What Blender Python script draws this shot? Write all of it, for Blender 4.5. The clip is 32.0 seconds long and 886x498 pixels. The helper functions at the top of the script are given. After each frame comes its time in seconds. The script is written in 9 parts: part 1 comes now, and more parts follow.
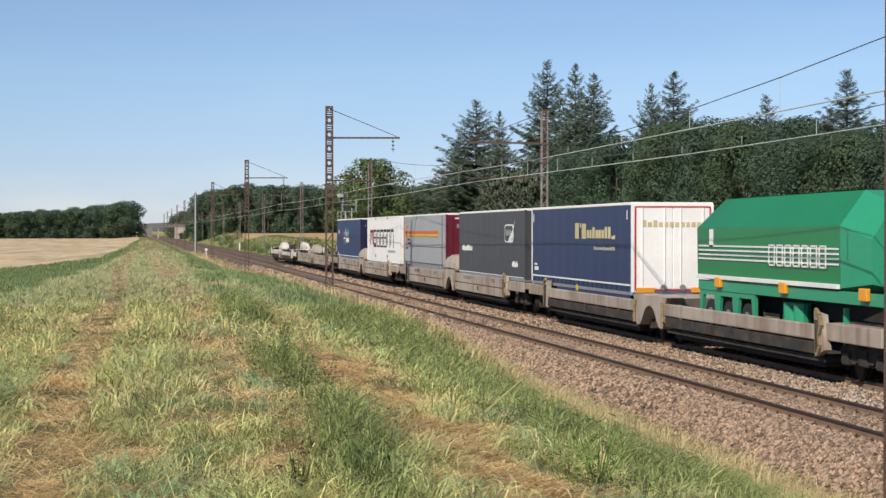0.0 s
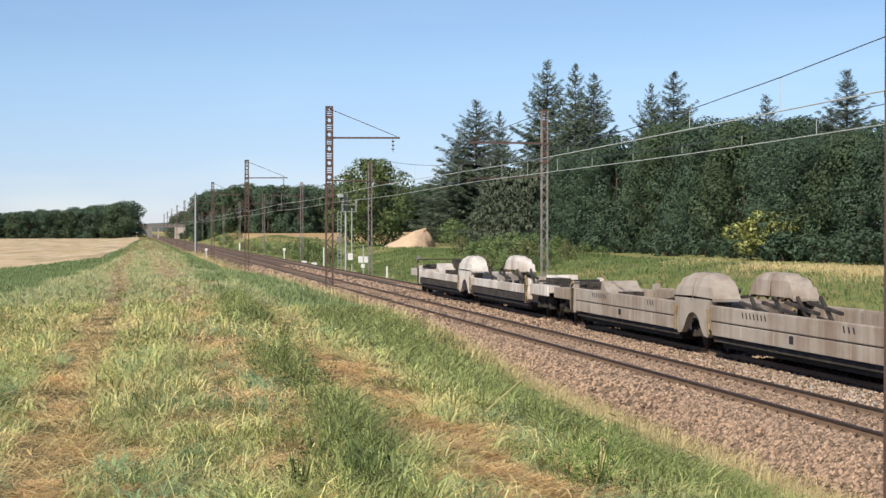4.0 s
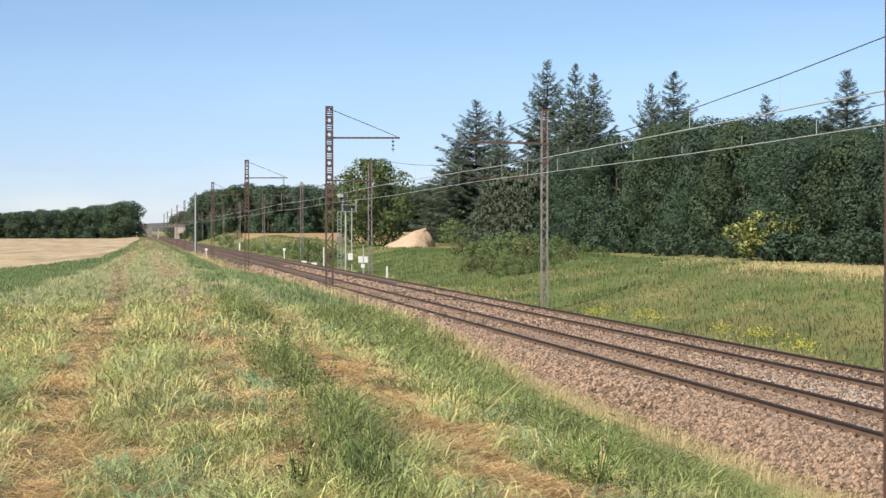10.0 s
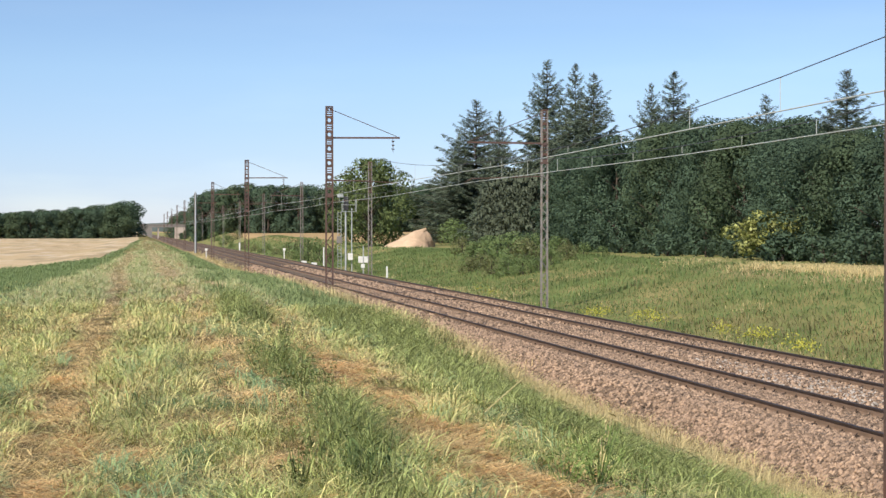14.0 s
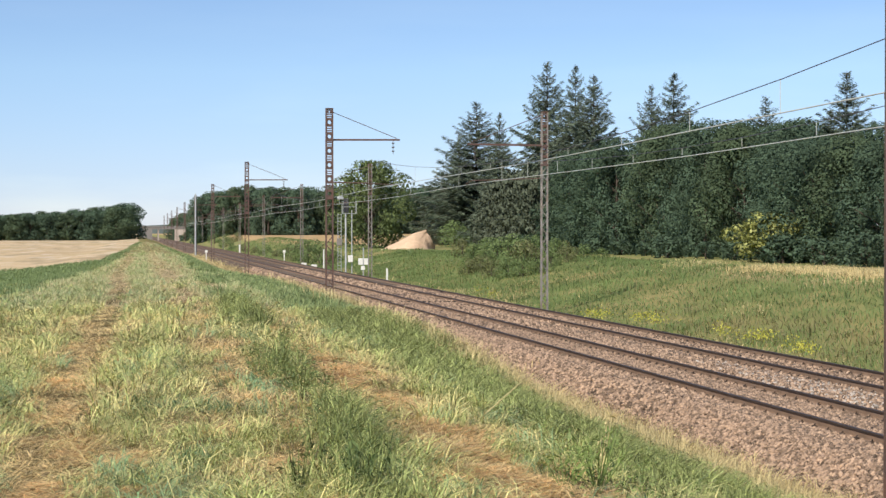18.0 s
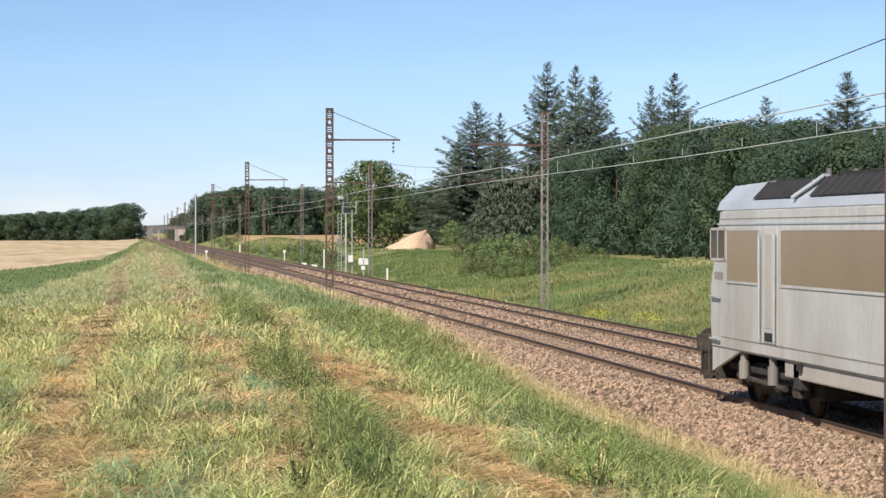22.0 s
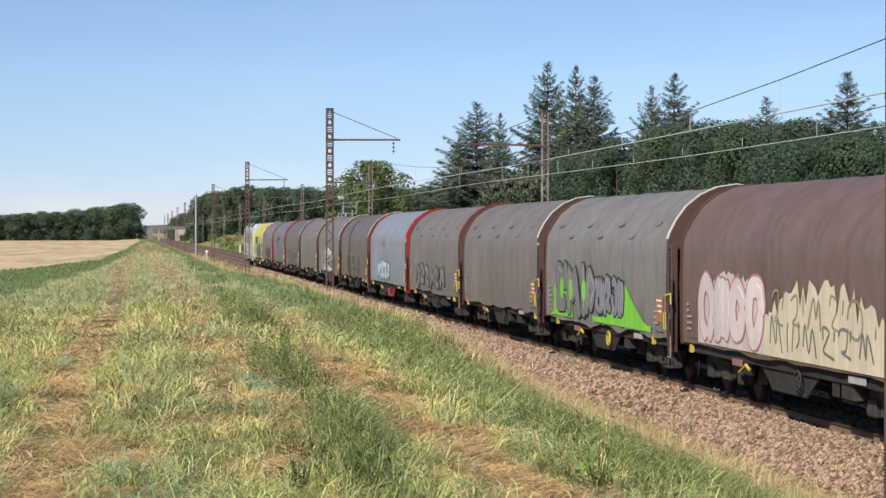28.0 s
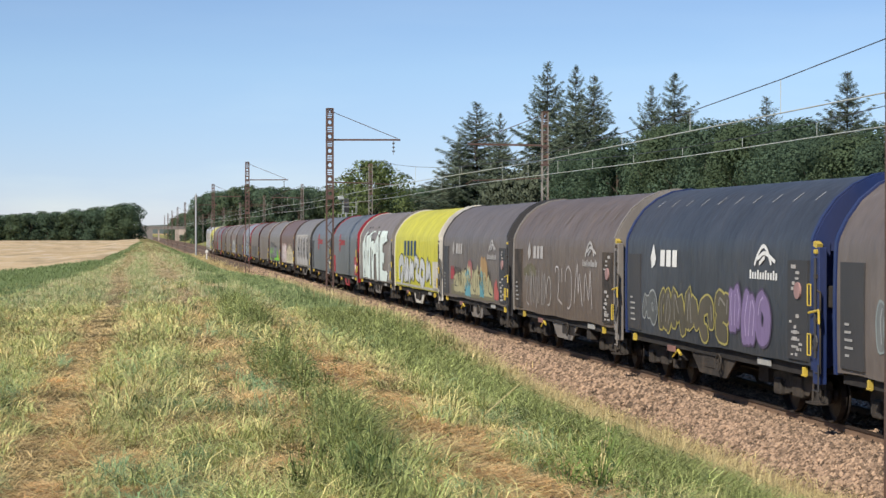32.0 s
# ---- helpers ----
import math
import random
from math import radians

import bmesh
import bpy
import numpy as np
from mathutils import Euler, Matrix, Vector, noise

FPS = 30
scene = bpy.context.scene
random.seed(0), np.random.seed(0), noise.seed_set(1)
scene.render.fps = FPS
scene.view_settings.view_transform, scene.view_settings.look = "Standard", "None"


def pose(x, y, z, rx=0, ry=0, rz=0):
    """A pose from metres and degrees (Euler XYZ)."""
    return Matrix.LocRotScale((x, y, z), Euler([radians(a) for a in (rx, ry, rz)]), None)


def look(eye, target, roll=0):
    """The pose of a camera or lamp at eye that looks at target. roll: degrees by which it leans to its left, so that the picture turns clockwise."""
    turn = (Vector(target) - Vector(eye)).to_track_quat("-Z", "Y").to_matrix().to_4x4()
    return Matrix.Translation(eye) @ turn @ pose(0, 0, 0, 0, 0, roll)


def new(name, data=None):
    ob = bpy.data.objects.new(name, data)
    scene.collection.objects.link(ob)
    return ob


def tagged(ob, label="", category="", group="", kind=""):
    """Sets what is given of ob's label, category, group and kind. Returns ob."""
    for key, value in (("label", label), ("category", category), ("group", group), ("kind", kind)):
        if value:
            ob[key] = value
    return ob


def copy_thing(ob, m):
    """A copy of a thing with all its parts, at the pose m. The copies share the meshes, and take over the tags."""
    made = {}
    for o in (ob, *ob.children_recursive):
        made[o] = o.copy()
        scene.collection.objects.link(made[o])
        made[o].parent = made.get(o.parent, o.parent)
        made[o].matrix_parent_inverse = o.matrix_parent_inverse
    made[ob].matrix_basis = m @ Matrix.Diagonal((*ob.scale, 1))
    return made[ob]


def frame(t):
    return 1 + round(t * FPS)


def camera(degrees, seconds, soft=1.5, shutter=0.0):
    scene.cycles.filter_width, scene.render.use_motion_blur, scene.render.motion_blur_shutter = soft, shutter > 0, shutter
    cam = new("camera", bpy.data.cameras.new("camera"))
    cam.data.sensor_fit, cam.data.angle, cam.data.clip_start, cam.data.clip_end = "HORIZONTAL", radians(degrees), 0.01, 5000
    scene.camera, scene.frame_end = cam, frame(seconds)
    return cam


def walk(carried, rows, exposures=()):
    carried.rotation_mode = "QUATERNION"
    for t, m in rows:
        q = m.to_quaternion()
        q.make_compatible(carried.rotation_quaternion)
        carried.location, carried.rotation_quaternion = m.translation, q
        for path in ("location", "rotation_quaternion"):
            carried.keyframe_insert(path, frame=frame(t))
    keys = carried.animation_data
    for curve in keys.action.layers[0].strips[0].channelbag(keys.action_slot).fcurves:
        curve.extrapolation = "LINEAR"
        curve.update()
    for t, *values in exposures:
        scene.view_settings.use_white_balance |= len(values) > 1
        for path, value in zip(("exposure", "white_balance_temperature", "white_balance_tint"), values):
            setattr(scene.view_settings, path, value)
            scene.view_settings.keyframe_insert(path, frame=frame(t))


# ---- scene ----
cam = camera(27.94, 32.0, soft=1.45)
EYE = (0.0, 0.0, 3.14)


def aim(pan, dip):
    return pose(*EYE, 90 - dip, 0, -pan)


walk(cam, [(0.0, aim(9.76, 0.564)), (14.2, aim(9.76, 0.564)), (15.2, aim(9.76, 0.552)), (17.0, aim(9.76, 0.500)), (28.0, aim(9.745, 0.500)), (32.0, aim(9.745, 0.500))],
     exposures=[(0.0, -0.06), (1.2, -0.05), (2.6, 0.03), (6.0, 0.15), (9.0, 0.17), (21.6, 0.19), (22.0, 0.25), (22.6, 0.17), (23.0, -0.15), (24.0, 0.05), (28.0, 0.09), (30.0, 0.0), (31.0, -0.15), (32.0, 0.04)])

# ---- world and sun ----
SUN_WAY = Vector((1.0, 1.05, -1.2)).normalized()
world = bpy.data.worlds.new("sky")
scene.world = world
world.use_nodes = True
wn, wl = world.node_tree.nodes, world.node_tree.links
sky = wn.new("ShaderNodeTexSky")
sky.sky_type = "NISHITA"
sky.sun_disc = False
sky.sun_elevation = math.asin(-SUN_WAY.z)
sky.sun_rotation = math.atan2(-SUN_WAY.x, -SUN_WAY.y)
sky.air_density, sky.dust_density, sky.ozone_density = 0.75, 0.0, 1.2
wn["Background"].inputs["Strength"].default_value = 0.10
tint = wn.new("ShaderNodeMix")
tint.data_type, tint.blend_type = "RGBA", "MULTIPLY"
tint.inputs["Factor"].default_value = 1.0
up = wn.new("ShaderNodeSeparateXYZ")
wl.new(wn.new("ShaderNodeTexCoord").outputs["Generated"], up.inputs[0])
haze = wn.new("ShaderNodeMapRange")
haze.inputs["From Max"].default_value = 0.09
wl.new(up.outputs["Z"], haze.inputs["Value"])
tone = wn.new("ShaderNodeMix")
tone.data_type = "RGBA"
tone.inputs["A"].default_value, tone.inputs["B"].default_value = (0.655, 0.69, 0.99, 1), (0.885, 0.955, 1.09, 1)
wl.new(haze.outputs[0], tone.inputs["Factor"])
wisp = wn.new("ShaderNodeMapping")
wisp.inputs["Scale"].default_value = (3.0, 3.0, 16.0)
wl.new(wn.new("ShaderNodeTexCoord").outputs["Generated"], wisp.inputs["Vector"])
cloud = wn.new("ShaderNodeTexNoise")
cloud.inputs["Scale"].default_value, cloud.inputs["Detail"].default_value = 1.7, 6
wl.new(wisp.outputs[0], cloud.inputs["Vector"])
veil = wn.new("ShaderNodeMapRange")
veil.inputs["From Min"].default_value, veil.inputs["From Max"].default_value, veil.inputs["To Max"].default_value = 0.50, 0.78, 0.30
wl.new(cloud.outputs["Fac"], veil.inputs["Value"])
pale = wn.new("ShaderNodeMix")
pale.data_type = "RGBA"
pale.inputs["B"].default_value = (1.15, 1.10, 1.12, 1)
wl.new(veil.outputs[0], pale.inputs["Factor"])
wl.new(tone.outputs["Result"], pale.inputs["A"])
wl.new(pale.outputs["Result"], tint.inputs["B"])
wl.new(sky.outputs[0], tint.inputs["A"])
wl.new(tint.outputs["Result"], wn["Background"].inputs["Color"])
sun = new("sun", bpy.data.lights.new("sun", "SUN"))
sun.data.energy, sun.data.angle, sun.data.color = 5.0, radians(0.53), (1.0, 0.915, 0.79)
sun.matrix_world = look((-60, -60, 80), Vector((-60, -60, 80)) + SUN_WAY)

# ---- materials ----


def mat(name, color, rough=0.7, metal=0.0, var=0.12, scale=3.0, fine=40.0, bump=0.0, dirt=None, dirt_amount=0.0, island=0.0, obj=0.0, stretch=(1, 1, 1), spec=0.5, bump_dist=0.01, trans=0.0, streak=None, streak_amount=0.0):
    """A surface with two scales of variation, optional dirt colour, and variation by island or by object."""
    m = bpy.data.materials.new(name)
    m.use_nodes = True
    n, l = m.node_tree.nodes, m.node_tree.links
    b = n["Principled BSDF"]
    b.inputs["Roughness"].default_value, b.inputs["Metallic"].default_value = rough, metal
    b.inputs["Specular IOR Level"].default_value = spec
    tc = n.new("ShaderNodeTexCoord")
    mp = n.new("ShaderNodeMapping")
    mp.inputs["Scale"].default_value = stretch
    l.new(tc.outputs["Object"], mp.inputs["Vector"])
    n1, n2 = n.new("ShaderNodeTexNoise"), n.new("ShaderNodeTexNoise")
    n1.inputs["Scale"].default_value, n2.inputs["Scale"].default_value = scale, fine
    n1.inputs["Detail"].default_value, n2.inputs["Detail"].default_value = 4, 2
    l.new(mp.outputs[0], n1.inputs["Vector"])
    l.new(mp.outputs[0], n2.inputs["Vector"])
    ad = n.new("ShaderNodeMath")
    l.new(n1.outputs["Fac"], ad.inputs[0])
    l.new(n2.outputs["Fac"], ad.inputs[1])
    last = ad.outputs[0]
    low = 2 * 0.5
    if island or obj:
        src = n.new("ShaderNodeNewGeometry").outputs["Random Per Island"] if island else n.new("ShaderNodeObjectInfo").outputs["Random"]
        ma = n.new("ShaderNodeMath")
        ma.operation = "MULTIPLY_ADD"
        k = (island or obj)
        l.new(src, ma.inputs[0])
        ma.inputs[1].default_value = k
        l.new(last, ma.inputs[2])
        last = ma.outputs[0]
        low += 0.5 * k
    mr = n.new("ShaderNodeMapRange")
    l.new(last, mr.inputs["Value"])
    half = 0.35 + 0.42 * (island or obj)
    mr.inputs["From Min"].default_value, mr.inputs["From Max"].default_value = low - half, low + half
    mr.inputs["To Min"].default_value, mr.inputs["To Max"].default_value = 1 - var, 1 + var
    mx = n.new("ShaderNodeMix")
    mx.data_type, mx.blend_type = "RGBA", "MULTIPLY"
    mx.inputs["Factor"].default_value = 1.0
    mx.inputs["A"].default_value = (*color, 1)
    l.new(mr.outputs[0], mx.inputs["B"])
    col = mx.outputs["Result"]
    if dirt is not None:
        n3 = n.new("ShaderNodeTexNoise")
        n3.inputs["Scale"].default_value, n3.inputs["Detail"].default_value = scale * 0.6, 6
        l.new(mp.outputs[0], n3.inputs["Vector"])
        r3 = n.new("ShaderNodeMapRange")
        r3.inputs["From Min"].default_value, r3.inputs["From Max"].default_value = 0.45, 0.75
        r3.inputs["To Max"].default_value = dirt_amount
        l.new(n3.outputs["Fac"], r3.inputs["Value"])
        m3 = n.new("ShaderNodeMix")
        m3.data_type = "RGBA"
        l.new(r3.outputs[0], m3.inputs["Factor"])
        l.new(col, m3.inputs["A"])
        m3.inputs["B"].default_value = (*dirt, 1)
        col = m3.outputs["Result"]
    if streak is not None:
        m4 = n.new("ShaderNodeMapping")
        m4.inputs["Scale"].default_value = (3.0, 3.0, 0.22)
        l.new(tc.outputs["Object"], m4.inputs["Vector"])
        n4, n5 = n.new("ShaderNodeTexNoise"), n.new("ShaderNodeTexNoise")
        n4.inputs["Scale"].default_value, n4.inputs["Detail"].default_value = 1.3, 7
        n5.inputs["Scale"].default_value, n5.inputs["Detail"].default_value = 0.45, 5
        l.new(m4.outputs[0], n4.inputs["Vector"])
        l.new(tc.outputs["Object"], n5.inputs["Vector"])
        pr = n.new("ShaderNodeMath")
        pr.operation = "MULTIPLY"
        l.new(n4.outputs["Fac"], pr.inputs[0])
        l.new(n5.outputs["Fac"], pr.inputs[1])
        r4 = n.new("ShaderNodeMapRange")
        r4.inputs["From Min"].default_value, r4.inputs["From Max"].default_value, r4.inputs["To Max"].default_value = 0.20, 0.36, streak_amount
        l.new(pr.outputs[0], r4.inputs["Value"])
        x4 = n.new("ShaderNodeMix")
        x4.data_type = "RGBA"
        l.new(r4.outputs[0], x4.inputs["Factor"])
        l.new(col, x4.inputs["A"])
        x4.inputs["B"].default_value = (*streak, 1)
        col = x4.outputs["Result"]
    l.new(col, b.inputs["Base Color"])
    if bump:
        bp = n.new("ShaderNodeBump")
        bp.inputs["Strength"].default_value, bp.inputs["Distance"].default_value = bump, bump_dist
        l.new(ad.outputs[0], bp.inputs["Height"])
        l.new(bp.outputs[0], b.inputs["Normal"])
    if trans:
        b.inputs["Transmission Weight"].default_value = 0.0
        b.inputs["Subsurface Weight"].default_value = 0.0
        tr = n.new("ShaderNodeBsdfTranslucent")
        l.new(col, tr.inputs["Color"])
        ms = n.new("ShaderNodeMixShader")
        ms.inputs["Fac"].default_value = trans
        l.new(b.outputs[0], ms.inputs[1])
        l.new(tr.outputs[0], ms.inputs[2])
        l.new(ms.outputs[0], n["Material Output"].inputs["Surface"])
    return m


M = {}
M["rail"] = mat("rail_steel", (0.085, 0.062, 0.05), 0.55, 0.6, 0.25, 4, 60, 0.2)
M["rail_rust"] = mat("rail_rust", (0.21, 0.138, 0.092), 0.85, 0.1, 0.3, 3, 60, 0.3)
M["sleeper"] = mat("sleeper_concrete", (0.15, 0.112, 0.083), 0.9, 0, 0.3, 2, 50, 0.3, obj=0.5)
M["mast"] = mat("mast_rusty_paint", (0.118, 0.076, 0.066), 0.75, 0.2, 0.3, 3, 30, 0.2, dirt=(0.18, 0.08, 0.042), dirt_amount=0.6)
M["mast_grey"] = mat("mast_grey_steel", (0.30, 0.28, 0.26), 0.65, 0.3, 0.25, 3, 30, 0.2, dirt=(0.24, 0.15, 0.09), dirt_amount=0.6)
M["wire"] = mat("pale_oxidised_wire", (0.52, 0.55, 0.51), 0.5, 0.1, 0.2, 1, 10)
M["wire_dark"] = mat("dark_wire", (0.10, 0.10, 0.11), 0.5, 0.5, 0.2, 1, 10)
M["insulator"] = mat("insulator_glass", (0.16, 0.13, 0.12), 0.2, 0, 0.1)
M["galva"] = mat("galvanised_steel", (0.55, 0.57, 0.57), 0.5, 0.6, 0.12, 6, 60)
M["white_paint"] = mat("white_paint", (0.8, 0.79, 0.75), 0.5, 0, 0.08, 4, 40, dirt=(0.45, 0.4, 0.33), dirt_amount=0.3)
M["black"] = mat("black_steel", (0.040, 0.037, 0.036), 0.8, 0.1, 0.3, 4, 30, spec=0.2)
M["dark_gear"] = mat("running_gear", (0.045, 0.040, 0.036), 0.85, 0.1, 0.4, 4, 30, 0.3, dirt=(0.15, 0.115, 0.085), dirt_amount=0.55, spec=0.3)

# ---- mesh building ----


class Shape:
    """Collects faces for one mesh."""

    def __init__(self):
        self.v, self.f = [], []

    def add(self, verts, faces):
        k = len(self.v)
        self.v += [tuple(p) for p in verts]
        self.f += [tuple(i + k for i in q) for q in faces]
        return self

    def box(self, x0, x1, y0, y1, z0, z1, c=0.0):
        if c <= 0:
            vs = [(x, y, z) for x in (x0, x1) for y in (y0, y1) for z in (z0, z1)]
            return self.add(vs, [(0, 1, 3, 2), (4, 6, 7, 5), (0, 4, 5, 1), (2, 3, 7, 6), (0, 2, 6, 4), (1, 5, 7, 3)])
        bm = bmesh.new()
        bmesh.ops.create_cube(bm, size=1.0, matrix=Matrix.Translation(((x0 + x1) / 2, (y0 + y1) / 2, (z0 + z1) / 2)) @ Matrix.Diagonal((x1 - x0, y1 - y0, z1 - z0, 1)))
        bmesh.ops.bevel(bm, geom=list(bm.edges), offset=c, segments=2, affect="EDGES", profile=0.5)
        bm.verts.index_update()
        self.add([v.co for v in bm.verts], [[v.index for v in f.verts] for f in bm.faces])
        bm.free()
        return self

    def rod(self, a, b, r, n=6, r2=None):
        a, b = Vector(a), Vector(b)
        d = (b - a).normalized()
        u = d.orthogonal().normalized()
        w = d.cross(u)
        r2 = r if r2 is None else r2
        vs = [a + (u * math.cos(t) + w * math.sin(t)) * r for t in [2 * math.pi * i / n for i in range(n)]]
        vs += [b + (u * math.cos(t) + w * math.sin(t)) * r2 for t in [2 * math.pi * i / n for i in range(n)]]
        return self.add(vs, [(i, (i + 1) % n, n + (i + 1) % n, n + i) for i in range(n)] + [tuple(range(n))[::-1], tuple(range(n, 2 * n))])

    def bar(self, a, b, w, h, up=(0, 0, 1)):
        """A rectangular bar from a to b, w wide across and h high."""
        a, b = Vector(a), Vector(b)
        d = (b - a).normalized()
        s = d.cross(Vector(up))
        s = s.normalized() if s.length > 1e-4 else d.orthogonal().normalized()
        t = s.cross(d)
        vs = [p + s * i * w / 2 + t * j * h / 2 for p in (a, b) for i, j in ((-1, -1), (1, -1), (1, 1), (-1, 1))]
        return self.add(vs, [(0, 1, 5, 4), (1, 2, 6, 5), (2, 3, 7, 6), (3, 0, 4, 7), (3, 2, 1, 0), (4, 5, 6, 7)])

    def prism_y(self, ring, y0, y1, cap=True, close=True):
        """Extrude a ring of (x, z) along y."""
        n = len(ring)
        self.add([(x, y0, z) for x, z in ring] + [(x, y1, z) for x, z in ring],
                 [(i, (i + 1) % n, n + (i + 1) % n, n + i) for i in range(n if close else n - 1)] + ([tuple(range(n))[::-1], tuple(range(n, 2 * n))] if cap else []))
        return self

    def prism_x(self, ring, x0, x1, cap=True):
        """Extrude a ring of (y, z) along x."""
        n = len(ring)
        self.add([(x0, y, z) for y, z in ring] + [(x1, y, z) for y, z in ring],
                 [(i, (i + 1) % n, n + (i + 1) % n, n + i) for i in range(n)] + ([tuple(range(n))[::-1], tuple(range(n, 2 * n))] if cap else []))
        return self

    def mesh(self, name, material, smooth=False):
        me = bpy.data.meshes.new(name)
        me.from_pydata(self.v, [], self.f)
        bm = bmesh.new()
        bm.from_mesh(me)
        bmesh.ops.recalc_face_normals(bm, faces=bm.faces)
        bm.to_mesh(me)
        bm.free()
        me.materials.append(material)
        if smooth:
            me.shade_smooth()
        return me


def part(name, shape, material, parent, label="", smooth=False):
    me = shape if isinstance(shape, bpy.types.Mesh) else shape.mesh(name, material, smooth)
    ob = new(name, me)
    ob.parent = parent
    if label:
        ob["label"] = label
    return ob


def thing(name, label, category, group="", kind="", at=None):
    ob = new(name)
    ob.empty_display_size = 0.3
    if at is not None:
        ob.matrix_basis = at
    return tagged(ob, label, category, group, kind)


def fast_mesh(name, verts, faces, material, smooth=False):
    """A mesh from numpy arrays: verts n x 3, faces m x k."""
    me = bpy.data.meshes.new(name)
    faces = np.asarray(faces, dtype=np.int32)
    m, k = faces.shape
    me.vertices.add(len(verts))
    me.vertices.foreach_set("co", np.asarray(verts, dtype=np.float32).ravel())
    me.loops.add(m * k)
    me.loops.foreach_set("vertex_index", faces.ravel())
    me.polygons.add(m)
    me.polygons.foreach_set("loop_start", np.arange(0, m * k, k, dtype=np.int32))
    me.update(calc_edges=True)
    if material:
        me.materials.append(material)
    if smooth:
        me.shade_smooth()
    return me

# ---- ground ----
X1, X2 = 12.21, 15.86          # the middle of the two tracks
GAUGE = 1.505                  # between rail middles


def smooth01(t):
    t = np.clip(t, 0, 1)
    return t * t * (3 - 2 * t)


def ground_z(x, y):
    x, y = np.asarray(x, float), np.asarray(y, float)
    z = 1.5 - 2.1 * smooth01((x - 2.2) / 7.3)
    z = z + 0.10 * np.sin(x * 1.1 + 0.4) * np.exp(-((x - 0.5) / 4) ** 2) * 0.6
    far = smooth01((x - 18.4) / 13.0) * 1.75 + smooth01((x - 50) / 60) * 0.6
    rise = smooth01((y - 170) / 420) * smooth01((x - 20) / 12) * 1.4
    z = z + 0.45 * np.exp(-((x - 5.6) / 1.35) ** 2) * smooth01((y - 22) / 16) * (1 - smooth01((y - 68) / 40))
    z = z + far + rise - 0.36 * smooth01((-1.0 - x) / 6.0)
    return z


gx = np.concatenate([[-2500, -1200, -600, -300, -150, -80, -50, -35, -25], np.arange(-18, 40, 0.45), [42, 45, 50, 60, 80, 120, 200, 400, 800, 1500, 2500]])
gy = np.concatenate([[-600, -300, -150, -80, -40, -20, -10], np.arange(-5, 60, 0.5), np.arange(60, 140, 1.5), np.arange(140, 420, 6), [440, 480, 520, 580, 650, 750, 900, 1200, 1700, 2500, 3800, 4600]])
GX, GY = np.meshgrid(gx, gy)
GZ = ground_z(GX, GY)
rng = np.random.default_rng(3)
near = np.exp(-((GY - 20) / 60) ** 2) * ((GX > -12) & (GX < 9.0))
GZ = GZ + near * rng.normal(0, 0.018, GZ.shape)
gv = np.stack([GX, GY, GZ], -1).reshape(-1, 3)
nx, ny = len(gx), len(gy)
ii = np.arange((ny - 1) * nx).reshape(ny - 1, nx)[:, :-1].ravel()
gf = np.stack([ii, ii + 1, ii + nx + 1, ii + nx], 1)


